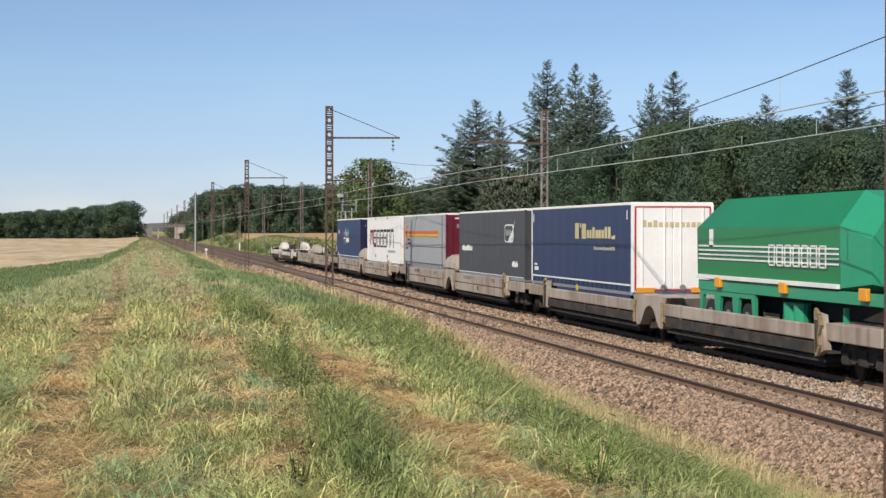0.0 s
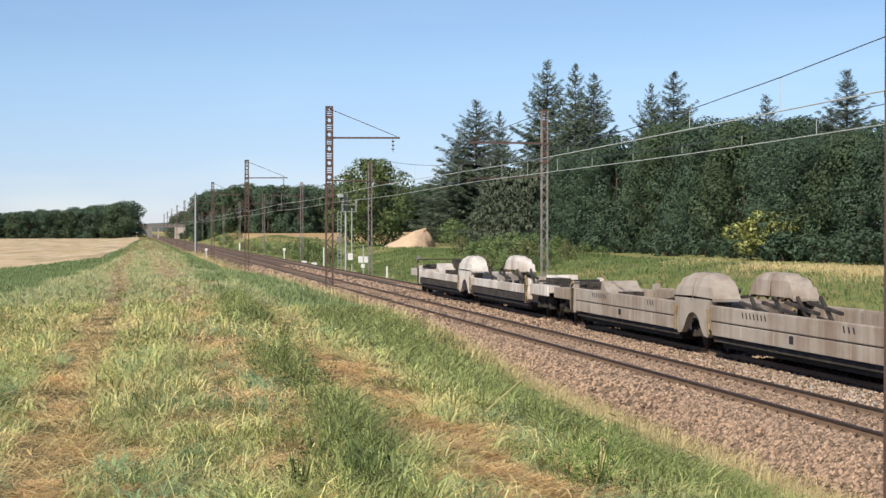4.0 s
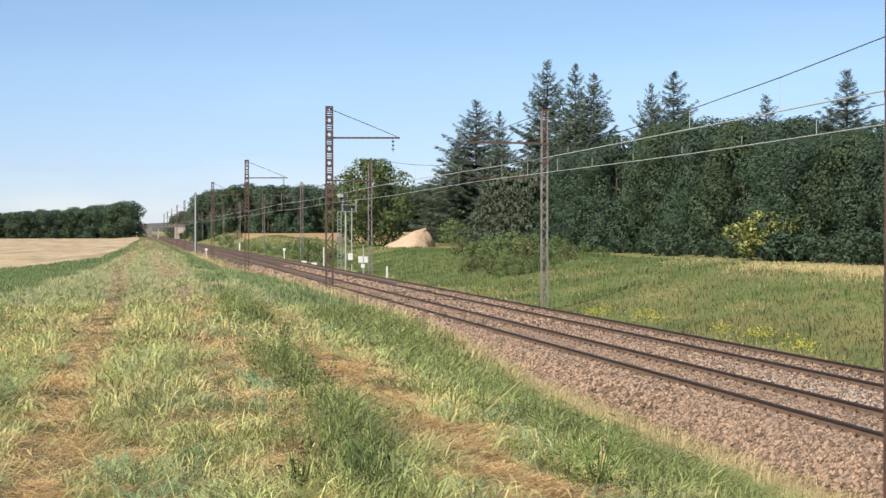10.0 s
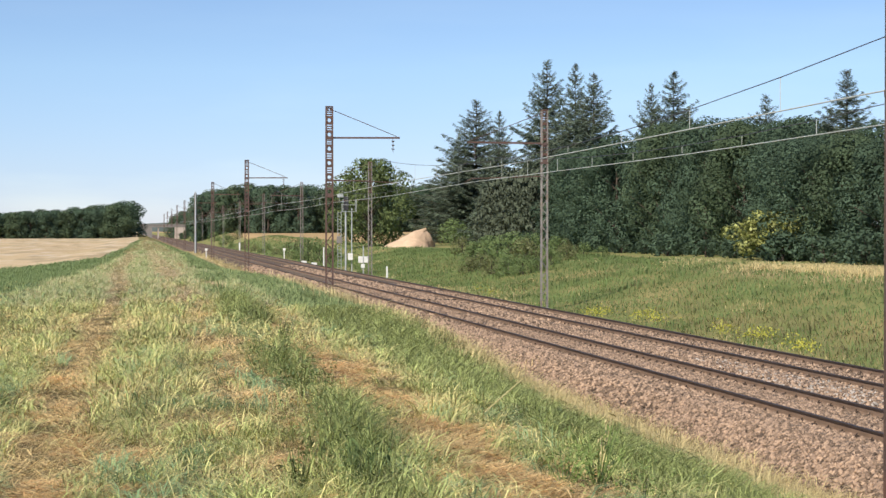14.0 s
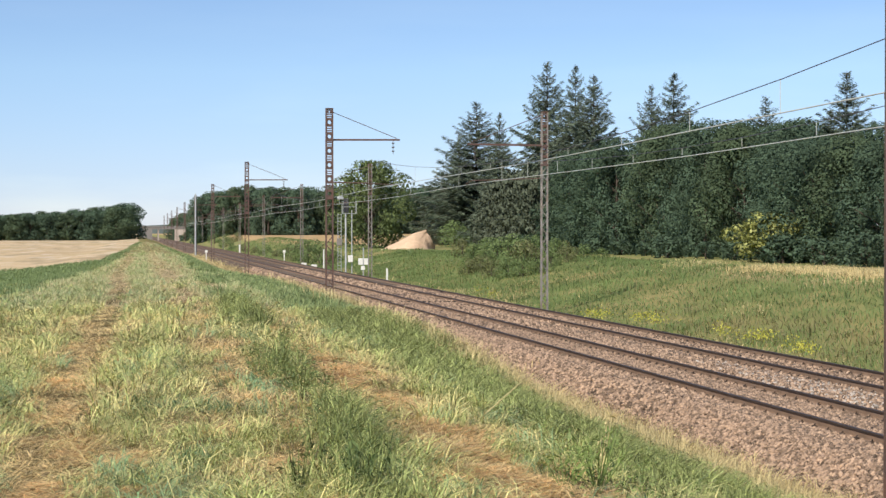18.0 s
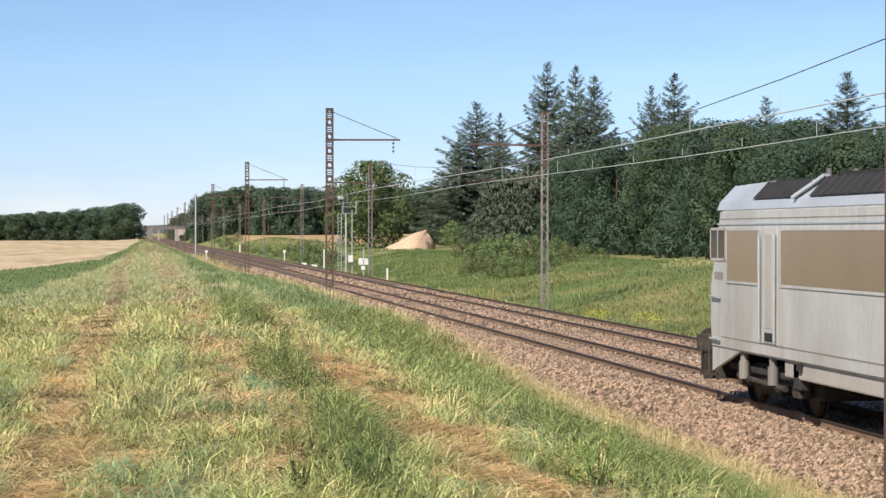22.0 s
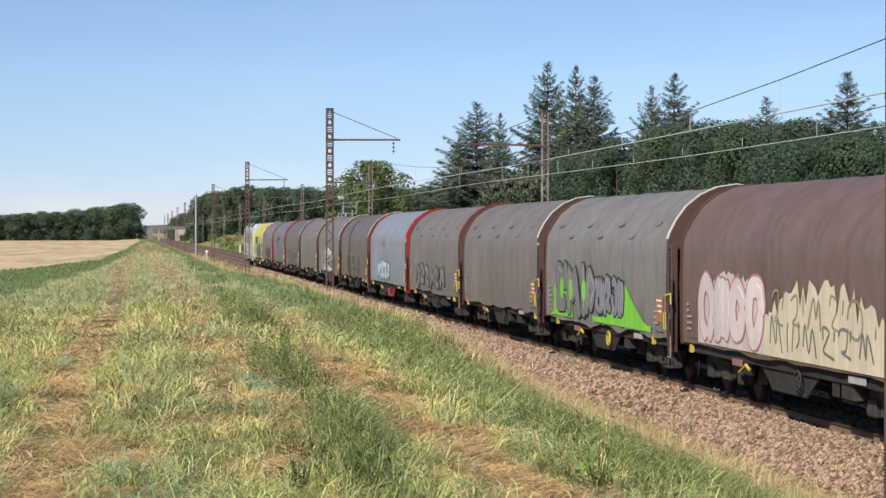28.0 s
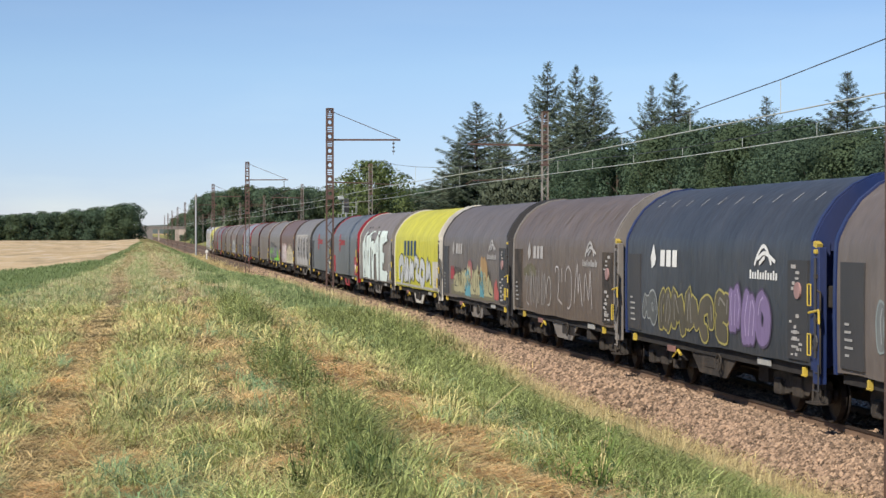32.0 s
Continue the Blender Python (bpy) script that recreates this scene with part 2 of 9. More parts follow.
def ground_material():
    m = bpy.data.materials.new("meadow_and_field")
    m.use_nodes = True
    n, l = m.node_tree.nodes, m.node_tree.links
    b = n["Principled BSDF"]
    b.inputs["Roughness"].default_value = 0.95
    b.inputs["Specular IOR Level"].default_value = 0.1
    tc = n.new("ShaderNodeTexCoord")
    sx = n.new("ShaderNodeSeparateXYZ")
    l.new(tc.outputs["Object"], sx.inputs[0])

    def noise_tex(scale, detail=4, stretch=(1, 1, 1)):
        mp = n.new("ShaderNodeMapping")
        mp.inputs["Scale"].default_value = stretch
        l.new(tc.outputs["Object"], mp.inputs["Vector"])
        t = n.new("ShaderNodeTexNoise")
        t.inputs["Scale"].default_value, t.inputs["Detail"].default_value = scale, detail
        l.new(mp.outputs[0], t.inputs["Vector"])
        return t.outputs["Fac"]

    def ramp(src, a, c):
        r = n.new("ShaderNodeMapRange")
        r.interpolation_type = "SMOOTHSTEP"
        r.inputs["From Min"].default_value, r.inputs["From Max"].default_value = a, c
        l.new(src, r.inputs["Value"])
        return r.outputs[0]

    def mix(fac, a, c):
        x = n.new("ShaderNodeMix")
        x.data_type = "RGBA"
        for sock, v in ((x.inputs["Factor"], fac), (x.inputs["A"], a), (x.inputs["B"], c)):
            if isinstance(v, tuple):
                sock.default_value = (*v, 1)
            elif isinstance(v, float):
                sock.default_value = v
            else:
                l.new(v, sock)
        return x.outputs["Result"]

    def op(kind, a, c):
        x = n.new("ShaderNodeMath")
        x.operation = kind
        for sock, v in zip(x.inputs, (a, c)):
            if isinstance(v, float):
                sock.default_value = v
            else:
                l.new(v, sock)
        return x.outputs[0]

    X, Y = sx.outputs["X"], sx.outputs["Y"]
    wob = op("ADD", X, op("MULTIPLY", op("SUBTRACT", noise_tex(0.25, 3), 0.5), 2.4))
    # near floor coloured dark to stand for shade between the strands; paler beyond
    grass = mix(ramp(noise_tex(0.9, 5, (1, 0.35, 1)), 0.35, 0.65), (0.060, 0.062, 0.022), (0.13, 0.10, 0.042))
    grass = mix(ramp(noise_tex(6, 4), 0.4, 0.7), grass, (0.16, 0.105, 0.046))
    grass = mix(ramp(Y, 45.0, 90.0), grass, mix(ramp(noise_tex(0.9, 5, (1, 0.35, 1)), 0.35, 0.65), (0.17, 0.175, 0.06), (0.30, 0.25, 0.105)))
    soil = mix(noise_tex(9, 5), (0.24, 0.125, 0.06), (0.40, 0.235, 0.115))
    rut = op("MULTIPLY", op("SUBTRACT", 1.0, ramp(op("ABSOLUTE", op("SUBTRACT", wob, 2.25), 0.0), 0.05, 0.4)), ramp(noise_tex(0.5, 4), 0.45, 0.6))
    grass = mix(rut, grass, soil)
    strip = op("MULTIPLY", op("SUBTRACT", 1.0, ramp(op("ABSOLUTE", op("SUBTRACT", X, 2.3), 0.0), 0.02, 0.28)), op("MULTIPLY", op("MULTIPLY", ramp(noise_tex(1.1, 4), 0.38, 0.55), ramp(Y, 15.0, 17.5)), op("SUBTRACT", 1.0, ramp(Y, 24.0, 27.0))))
    grass = mix(strip, grass, soil)
    straw = mix(ramp(noise_tex(0.15, 5, (1, 0.15, 1)), 0.3, 0.7), (0.46, 0.325, 0.175), (0.60, 0.45, 0.26))
    def rim(back):
        a = op("MULTIPLY", ramp(Y, 95.0 - back, 119.0 - back), 5.1)
        return op("ADD", a, op("ADD", op("MULTIPLY", ramp(Y, 119.0 - back, 225.0 - back), 1.2), op("MULTIPLY", ramp(Y, 225.0 - back, 370.0 - back), 1.4)))

    wavy = op("ADD", X, op("MULTIPLY", op("SUBTRACT", noise_tex(0.3, 3), 0.5), 1.4))
    lush = mix(noise_tex(2.5, 4), (0.12, 0.17, 0.06), (0.19, 0.23, 0.08))
    lane = op("ADD", op("MULTIPLY", ramp(Y, 20.0, 115.0), 3.2), op("ADD", op("MULTIPLY", ramp(Y, 105.0, 200.0), 1.0), op("MULTIPLY", ramp(Y, 200.0, 330.0), 1.0)))
    grass = mix(ramp(op("SUBTRACT", wavy, lane), -5.1, -4.5), lush, grass)
    straw = mix(ramp(noise_tex(0.05, 6, (1, 0.35, 1)), 0.48, 0.62), straw, mix(noise_tex(0.6, 4, (0.2, 1, 1)), (0.66, 0.52, 0.37), (0.44, 0.35, 0.17)))
    rows = noise_tex(0.9, 3, (0.12, 1.4, 1))
    straw = mix(op("MULTIPLY", ramp(rows, 0.46, 0.62), 0.55), straw, (0.70, 0.58, 0.42))
    straw = mix(op("MULTIPLY", ramp(noise_tex(0.22, 5, (1.8, 0.22, 1)), 0.52, 0.62), 0.6), straw, (0.34, 0.27, 0.17))
    straw = mix(op("MULTIPLY", ramp(noise_tex(0.16, 4, (2.4, 0.26, 1)), 0.54, 0.64), 0.5), straw, (0.74, 0.63, 0.48))
    straw = mix(op("MULTIPLY", ramp(noise_tex(0.035, 4, (1, 0.3, 1)), 0.5, 0.66), 0.5), straw, (0.36, 0.33, 0.15))
    col = mix(ramp(op("SUBTRACT", wavy, rim(0.0)), -7.4, -7.1), straw, grass)
    bank = mix(ramp(noise_tex(0.3, 5, (1, 0.4, 1)), 0.35, 0.7), (0.20, 0.23, 0.08), (0.33, 0.28, 0.12))
    col = mix(ramp(X, 8.0, 9.5), col, mix(noise_tex(3, 4), (0.24, 0.17, 0.10), (0.36, 0.27, 0.16)))
    col = mix(ramp(X, 17.5, 18.4), col, bank)
    dry = mix(noise_tex(1.5, 5), (0.33, 0.25, 0.12), (0.48, 0.38, 0.20))
    dryband = op("MULTIPLY", op("MULTIPLY", ramp(wob, 28.0, 30.0), op("SUBTRACT", 1.0, ramp(Y, 96.0, 116.0))), op("SUBTRACT", 1.0, ramp(wob, 41.0, 44.0)))
    col = mix(op("MULTIPLY", dryband, ramp(op("ADD", noise_tex(0.08, 3), op("MULTIPLY", Y, -0.002)), 0.16, 0.36)), col, dry)
    wheat = mix(ramp(noise_tex(0.1, 4, (0.3, 1, 1)), 0.3, 0.7), (0.42, 0.29, 0.14), (0.52, 0.37, 0.19))
    wheaty = op("MULTIPLY", ramp(wob, 26.0, 29.0), ramp(Y, 255.0, 275.0))
    col = mix(wheaty, col, wheat)
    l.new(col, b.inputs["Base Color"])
    bp = n.new("ShaderNodeBump")
    bp.inputs["Strength"].default_value, bp.inputs["Distance"].default_value = 0.7, 0.06
    l.new(noise_tex(14, 6), bp.inputs["Height"])
    l.new(bp.outputs[0], b.inputs["Normal"])
    return m


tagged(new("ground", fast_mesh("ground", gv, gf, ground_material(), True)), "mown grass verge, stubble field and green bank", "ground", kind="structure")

# ---- ballast bed ----
# bed colour is darkened to paint in the shade between loose stones
M["ballast"] = mat("gap_shade_ballast", (0.125, 0.086, 0.060), 0.95, 0, 0.5, 1.2, 11, 1.0, bump_dist=0.05)
M["ballast_dark"] = mat("oily_ballast", (0.20, 0.145, 0.105), 0.95, 0, 0.6, 2.5, 11, 1.0, bump_dist=0.05)
bed_ring = [(9.55, -0.72), (10.55, -0.24), (10.9, -0.20), (11.4, -0.175), (13.0, -0.175), (13.5, -0.20), (14.05, -0.16), (14.6, -0.20), (15.05, -0.175), (16.65, -0.175), (17.2, -0.20), (17.6, -0.26), (18.5, -0.72)]
bedy = np.concatenate([np.arange(-60, 400, 4.0), np.arange(400, 1500, 25.0), [1800, 2600]])
bv = np.array([(x, y, z) for y in bedy for x, z in bed_ring])
k = len(bed_ring)
bi = np.array([j * k + i for j in range(len(bedy) - 1) for i in range(k - 1)])
ballast = new("ballast_bed", fast_mesh("ballast_bed", bv, np.stack([bi, bi + 1, bi + k + 1, bi + k], 1), M["ballast"], True))
oily = new("oily_ballast_strip", fast_mesh("oily_ballast_strip", np.array([(x, y, -0.165) for y in bedy for x in (X1 - 0.68, X1 + 0.68)]), np.stack([np.arange(len(bedy) - 1) * 2, np.arange(len(bedy) - 1) * 2 + 1, np.arange(len(bedy) - 1) * 2 + 3, np.arange(len(bedy) - 1) * 2 + 2], 1), M["ballast_dark"]))
tagged(oily, "dark oily ballast between the rails", "ballast", kind="structure")
tagged(ballast, "crushed stone ballast under two tracks, darkened as shade between stones", "ballast", kind="structure")

# ---- rails and sleepers ----
RAIL_FOOT = [(-0.075, -0.172), (0.075, -0.172), (0.075, -0.155), (0.014, -0.13), (0.012, -0.045), (-0.012, -0.045), (-0.014, -0.13), (-0.075, -0.155)]
RAIL_HEAD = [(0.012, -0.046), (0.036, -0.035), (0.036, -0.006), (0.028, 0.0), (-0.028, 0.0), (-0.036, -0.006), (-0.036, -0.035), (-0.012, -0.046)]
tracks = []
for xc, what in ((X1, "near"), (X2, "far")):
    tr = thing("railway_track", "rusty steel rails on concrete sleepers in ballast", "railway track", "two tracks", "structure", pose(xc, 0, 0))
    tracks.append(tr)
    for s in (-1, 1):
        sh, top = Shape(), Shape()
        for y0, y1 in ((-60, 40), (40, 140), (140, 400), (400, 1400)):
            sh.prism_y([(x + s * GAUGE / 2, z) for x, z in RAIL_FOOT], y0, y1)
            top.prism_y([(x + s * GAUGE / 2, z) for x, z in RAIL_HEAD], y0, y1)
        rail = part("rail", sh, M["rail_rust"], tr, "rusty steel rail")
        # the head's dark colour stands for the mirrored hedge and shade along it
        part("rail_head", top, M["rail"], rail, "worn running head with dark reflection and shade painted in")
sl = Shape().prism_x([(-0.13, -0.34), (0.13, -0.34), (0.11, -0.155), (-0.11, -0.155)], -1.25, 1.25).mesh("sleeper", M["sleeper"])

far_sl = Shape()
for y in np.arange(105.0, 330.0, 0.6):
    far_sl.box(-1.25, 1.25, y - 0.12, y + 0.12, -0.34, -0.155)
far_me = far_sl.mesh("far_sleepers", M["sleeper"])
for tr in tracks:
    for q in range(150):
        o = new("sleeper", sl)
        o.parent = tr
        o.location = (0, 15.0 + 0.6 * q, 0)
    o = part("far_sleepers", far_me, M["sleeper"], tr)
    o["kind"] = "stuff"
# spring clips on the rail foot
M["sleeper_clip"] = mat("rusty_clip", (0.055, 0.038, 0.028), 0.85, 0.1, 0.3, 4, 30, obj=0.4)
clip_me = Shape().box(-0.12, -0.05, -0.06, 0.06, -0.172, -0.125, 0.010).rod((-0.11, -0.05, -0.12), (-0.05, 0.05, -0.105), 0.012, 5).mesh("rail_clip", M["sleeper_clip"])
for tr in tracks:
    for s in (-1, 1):
        for q in range(72):
            o = new("rail_clip", clip_me)
            o.parent = tr
            o.location = (s * GAUGE / 2, 19.8 + 0.6 * q, 0)

# ---- catenary ----


def lattice_mast(top, plate_from, wide, steel):
    """A lattice mast with two channel legs, plates with round holes in the upper part, and zigzag lacing below."""
    w, d, base = wide, wide * 0.76, -0.55
    legs = []
    for sx in (-1, 1):
        sh = Shape()
        for sy in (-1, 1):
            sh.bar((sx * w, sy * d, base), (sx * w * 0.93, sy * d, top), steel, steel)
        legs.append(("leg", sh))
    lace = Shape()
    z = base + 0.2
    step = 0.42
    i = 0
    while z + step < plate_from:
        s = 1 if i % 2 else -1
        for sy in (-1, 1):
            lace.bar((-s * w, sy * d, z), (s * w, sy * d, z + step), steel * 0.6, 0.02)
        for sx in (-1, 1):
            lace.bar((sx * w, -s * d, z), (sx * w, s * d, z + step), steel * 0.6, 0.02)
        z += step
        i += 1
    plates = Shape()
    zz = plate_from
    while zz < top - 0.05:
        hgt = min(0.72, top - zz)
        for sy in (-1, 1):
            # one plate with a round hole and two slots
            seg = 12
            cz, r = zz + hgt * 0.36, min(0.105, hgt * 0.25)
            ring_o = []
            for q in range(seg):
                a = 2 * math.pi * q / seg + math.pi / 4
                c, s_ = math.cos(a), math.sin(a)
                m_ = max(abs(c), abs(s_))
                ring_o.append((c / m_ * (w - 0.01), sy * d, cz + s_ / m_ * hgt * 0.30))
            ring_i = [(math.cos(2 * math.pi * q / seg + math.pi / 4) * r, sy * d, cz + math.sin(2 * math.pi * q / seg + math.pi / 4) * r) for q in range(seg)]
            plates.add(ring_o + ring_i, [(q, (q + 1) % seg, seg + (q + 1) % seg, seg + q) for q in range(seg)])
            for a in (0.74, 0.9):
                plates.box(-w, w, sy * d - 0.006, sy * d + 0.006, zz + hgt * a, zz + hgt * (a + 0.06))
        zz += hgt
    cap = [Shape().box(-w * 1.1, w * 1.1, -d * 1.2, d * 1.2, top, top + 0.05)]
    for zc in (plate_from, top - 1.6):
        cap.append(Shape().box(-w * 1.15, w * 1.15, -d * 1.25, d * 1.25, zc - 0.04, zc + 0.04))
    foot = Shape().box(-0.4, 0.4, -0.4, 0.4, base - 0.5, base + 0.02, 0.03)
    return legs, lace, plates, cap, foot


def catenary_mast(x, y, top, side, reach, label, plated=0.52, wide=0.17, steel=0.055, lower="mast"):
    """side: the way from the mast to its track."""
    base = thing("catenary_mast", label, "catenary mast", "catenary masts along the line", at=pose(x, y, 0))
    legs, lace, plates, cap, foot = lattice_mast(top, top * plated, wide, steel)
    for nm, sh in legs:
        part(nm, sh, M[lower], base)
    part("lacing", lace, M[lower], base)
    part("perforated_plate", plates, M["mast"], base)["kind"] = "stuff"
    for c in cap:
        part("clamp", c, M["mast"], base)
    part("foundation", foot, M["sleeper"], base, "brown-grey concrete foundation block")
    arm_z = top - 1.55
    tip = side * reach
    part("arm", Shape().bar((side * -0.2, 0, arm_z), (tip, 0, arm_z + 0.03), 0.07, 0.09), M["mast"], base)
    part("stay", Shape().rod((0, 0, top - 0.08), (tip - side * 0.15, 0, arm_z + 0.1), 0.018, 5), M["mast"], base)
    ins = Shape()
    ix = tip - side * 0.35
    for q in range(3):
        ins.rod((ix, 0, arm_z - 0.12 - q * 0.2), (ix, 0, arm_z - 0.2 - q * 0.2), 0.09, 10, 0.03)
    ins.rod((ix, 0, arm_z), (ix, 0, arm_z - 0.72), 0.012, 5)
    part("insulator", ins, M["insulator"], base, "string of brown insulators")
    reg = Shape().rod((side * 0.15, 0, 5.75), (tip - side * 0.2, 0, 5.62), 0.022, 5)
    reg.rod((tip - side * 0.2, 0, 5.62), (tip + side * 0.1, 0, 5.45), 0.015, 5)
    part("steady_arm", reg, M["mast"], base)
    return base


NEAR_MASTS = [(9.6, 21.3), (9.6, 89.7), (9.6, 158.1), (9.6, 229.9), (9.6, 298.0), (9.6, 366.0), (9.6, 434.0), (9.6, 502.0), (9.6, 570.0), (9.6, 640.0)]
FAR_MASTS = [(19.0, 19.0), (19.0, 82.2), (19.0, 146.0), (19.0, 207.8), (19.0, 271.0), (19.0, 335.0), (19.0, 399.0), (19.0, 463.0), (19.0, 527.0), (19.0, 591.0)]
for x, y in NEAR_MASTS:
    catenary_mast(x, y, 9.42, 1, 3.6, "rust-brown lattice mast with round-holed plates and an arm")
for x, y in FAR_MASTS:
    catenary_mast(x, y, 8.85, -1, 3.7, "slender lattice mast with grey legs and rusty top plates", 0.72, 0.145, 0.042, "mast_grey")


def wire_line(pts, r, name, label, material, parent):
    cu = bpy.data.curves.new(name, "CURVE")
    cu.dimensions, cu.bevel_depth, cu.bevel_resolution = "3D", r, 1
    sp = cu.splines.new("POLY")
    sp.points.add(len(pts) - 1)
    for q, p in zip(sp.points, pts):
        q.co = (*p, 1)
    cu.materials.append(material)
    tmp = bpy.data.objects.new(name, cu)
    me = bpy.data.meshes.new_from_object(tmp)
    bpy.data.objects.remove(tmp)
    return part(name, me, material, parent, label)


def overhead(xc, masts, top_z, low_z, contact_z, stag):
    line = thing("overhead_line", "sagging messenger wire with droppers and contact wire", "overhead line", "overhead lines over both tracks", "structure", pose(xc, 0, 0))
    mess, cont, drop = [], [], Shape()
    for (xa, ya), (xb, yb) in zip(masts[:-1], masts[1:]):
        for q in range(12):
            t = q / 12
            y = ya + (yb - ya) * t
            mess.append((0, y, low_z + (top_z - low_z) * (2 * t - 1) ** 2))
            cont.append((stag * (1 - 2 * abs(2 * t - 1)), y, contact_z + 0.03 * math.cos(2 * math.pi * t)))
        for q in range(1, 12):
            t = q / 12
            y = ya + (yb - ya) * t
            drop.rod((0, y, low_z + (top_z - low_z) * (2 * t - 1) ** 2), (0, y, contact_z), 0.008, 4)
    ya = masts[0][1]
    back = [(0, ya - d, low_z + (top_z - low_z) * (2 * d / 66 - 1) ** 2) for d in (66, 50, 33, 16)]
    cback = [(0, ya - d, contact_z) for d in (66, 50, 33, 16)]
    wire_line(back + mess, 0.010, "messenger_wire", "", M["wire_dark"], line)
    wire_line(cback + cont, 0.014, "contact_wire", "", M["wire"], line)
    part("droppers", drop, M["wire"], line)


overhead(X1, NEAR_MASTS, 6.78, 5.56, 5.43, 0.15)
overhead(X2, FAR_MASTS, 6.7, 5.66, 5.45, 0.15)

# ---- woods and trees ----
M["leaf"] = mat("broad_leaf", (0.106, 0.152, 0.085), 0.75, 0, 0.40, 0.2, 0.8, island=0.15, trans=0.35, spec=0.15)
M["leaf_dark"] = mat("dark_leaf", (0.100, 0.152, 0.098), 0.8, 0, 0.40, 0.16, 0.6, island=0.12, trans=0.35, spec=0.12)
M["leaf_grey"] = mat("grey_green_leaf", (0.185, 0.20, 0.08), 0.6, 0, 0.6, 0.3, 1.5, island=0.6, trans=0.25)
M["leaf_yellow"] = mat("yellow_green_leaf", (0.38, 0.40, 0.13), 0.6, 0, 0.5, 0.4, 5, island=1.0, trans=0.35)
M["leaf_bush"] = mat("bush_leaf", (0.195, 0.265, 0.105), 0.65, 0, 0.5, 0.4, 2, island=0.5, trans=0.35, spec=0.2)
M["leaf_walnut"] = mat("walnut_leaf", (0.165, 0.215, 0.085), 0.65, 0, 0.5, 0.3, 1.5, island=0.4, trans=0.35, spec=0.2)
M["leaf_dusky"] = mat("dusky_leaf", (0.108, 0.130, 0.088), 0.65, 0, 0.6, 0.4, 2.5, island=0.5, trans=0.2, spec=0.2)
M["needle"] = mat("conifer_needles", (0.15, 0.192, 0.132), 0.6, 0, 0.55, 0.4, 5, island=1.0, trans=0.25)
M["bark"] = mat("bark", (0.075, 0.058, 0.044), 0.9, 0, 0.3, 4, 30, 0.5)
M["sand"] = mat("sand_heap", (0.66, 0.47, 0.31), 0.95, 0, 0.22, 0.8, 12, 0.6, bump_dist=0.1)
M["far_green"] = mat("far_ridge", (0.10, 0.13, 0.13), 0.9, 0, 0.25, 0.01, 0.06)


def leaf_cloud(rng, centres, radii, per, size, squash=1.0, ruffle=0.7):
    """Small leaf sprays scattered on and in lumps: folded blades of random turn, most of them facing outwards and up."""
    vs, ns = [], []
    for (cx, cy, cz), r in zip(centres, radii):
        m = int(per * r * r)
        u = rng.normal(size=(m, 3))
        u /= np.linalg.norm(u, axis=1, keepdims=True)
        rad = r * np.where(rng.uniform(size=(m, 1)) < 0.5 * ruffle + 0.1, rng.uniform(0.45, 1.12, (m, 1)) ** 0.55, rng.uniform(0.90, 1.04, (m, 1)))
        p = u * rad * np.array([1, 1, squash]) + np.array([cx, cy, cz])
        nrm = u + rng.normal(size=(m, 3)) * ruffle + np.array([0, 0, 0.35])
        nrm /= np.linalg.norm(nrm, axis=1, keepdims=True)
        a = np.cross(nrm, rng.normal(size=(m, 3)))
        a /= np.linalg.norm(a, axis=1, keepdims=True)
        b = np.cross(nrm, a)
        s = size * rng.uniform(0.5, 1.5, (m, 1))
        vs.append(np.stack([p - a * s, p - b * s * 0.55 - nrm * s * 0.12, p + a * s, p + b * s * 0.55 - nrm * s * 0.12], 1))
        soft = u + nrm * 0.07 + np.array([0, 0, 0.12])
        soft /= np.linalg.norm(soft, axis=1, keepdims=True)
        ns.append(np.repeat(soft, 4, axis=0))
    v = np.concatenate(vs).reshape(-1, 3)
    return v, np.arange(len(v)).reshape(-1, 4), np.concatenate(ns)


def leafy_mesh(v, f, nrm, material):
    """A crown whose leaves are shaded by the round of their clump."""
    me = fast_mesh("crown", v, f, material, True)
    me.normals_split_custom_set_from_vertices(nrm.astype(np.float32))
    return me


def broad_tree(name, label, rng, height, radius, trunk_h, material, size=0.24, per=70, lumps=34, category="tree", lump=(0.16, 0.46), squash=1.0, ruffle=0.7):
    base = thing(name, label, category)
    cen, rad = [], []
    for q in range(lumps):
        t = (q + 0.5) / lumps
        h = trunk_h + (height - trunk_h) * t
        rr = radius * math.sqrt(max(0.05, 1 - (1.75 * t - 0.72) ** 2)) * rng.uniform(0.35, 1.0)
        a = q * 2.4 + rng.uniform(-0.6, 0.6)
        rl = radius * rng.uniform(*lump)
        cen.append((math.cos(a) * rr, math.sin(a) * rr, min(h, height - rl * 0.8)))
        rad.append(rl)
    v, f, nrm = leaf_cloud(rng, cen, rad, per, size, squash, ruffle)
    trunk = Shape().rod((0, 0, -0.3), (0, 0, height * 0.7), radius * 0.06, 8, radius * 0.02)
    for c in cen[::2]:
        z0 = max(trunk_h * 0.6, c[2] - radius * 0.6)
        trunk.rod((0, 0, z0), c, radius * 0.02, 5, 0.015)
    part("trunk", trunk, M["bark"], base)
    part("crown", leafy_mesh(v, f, nrm, material), material, base)
    return base


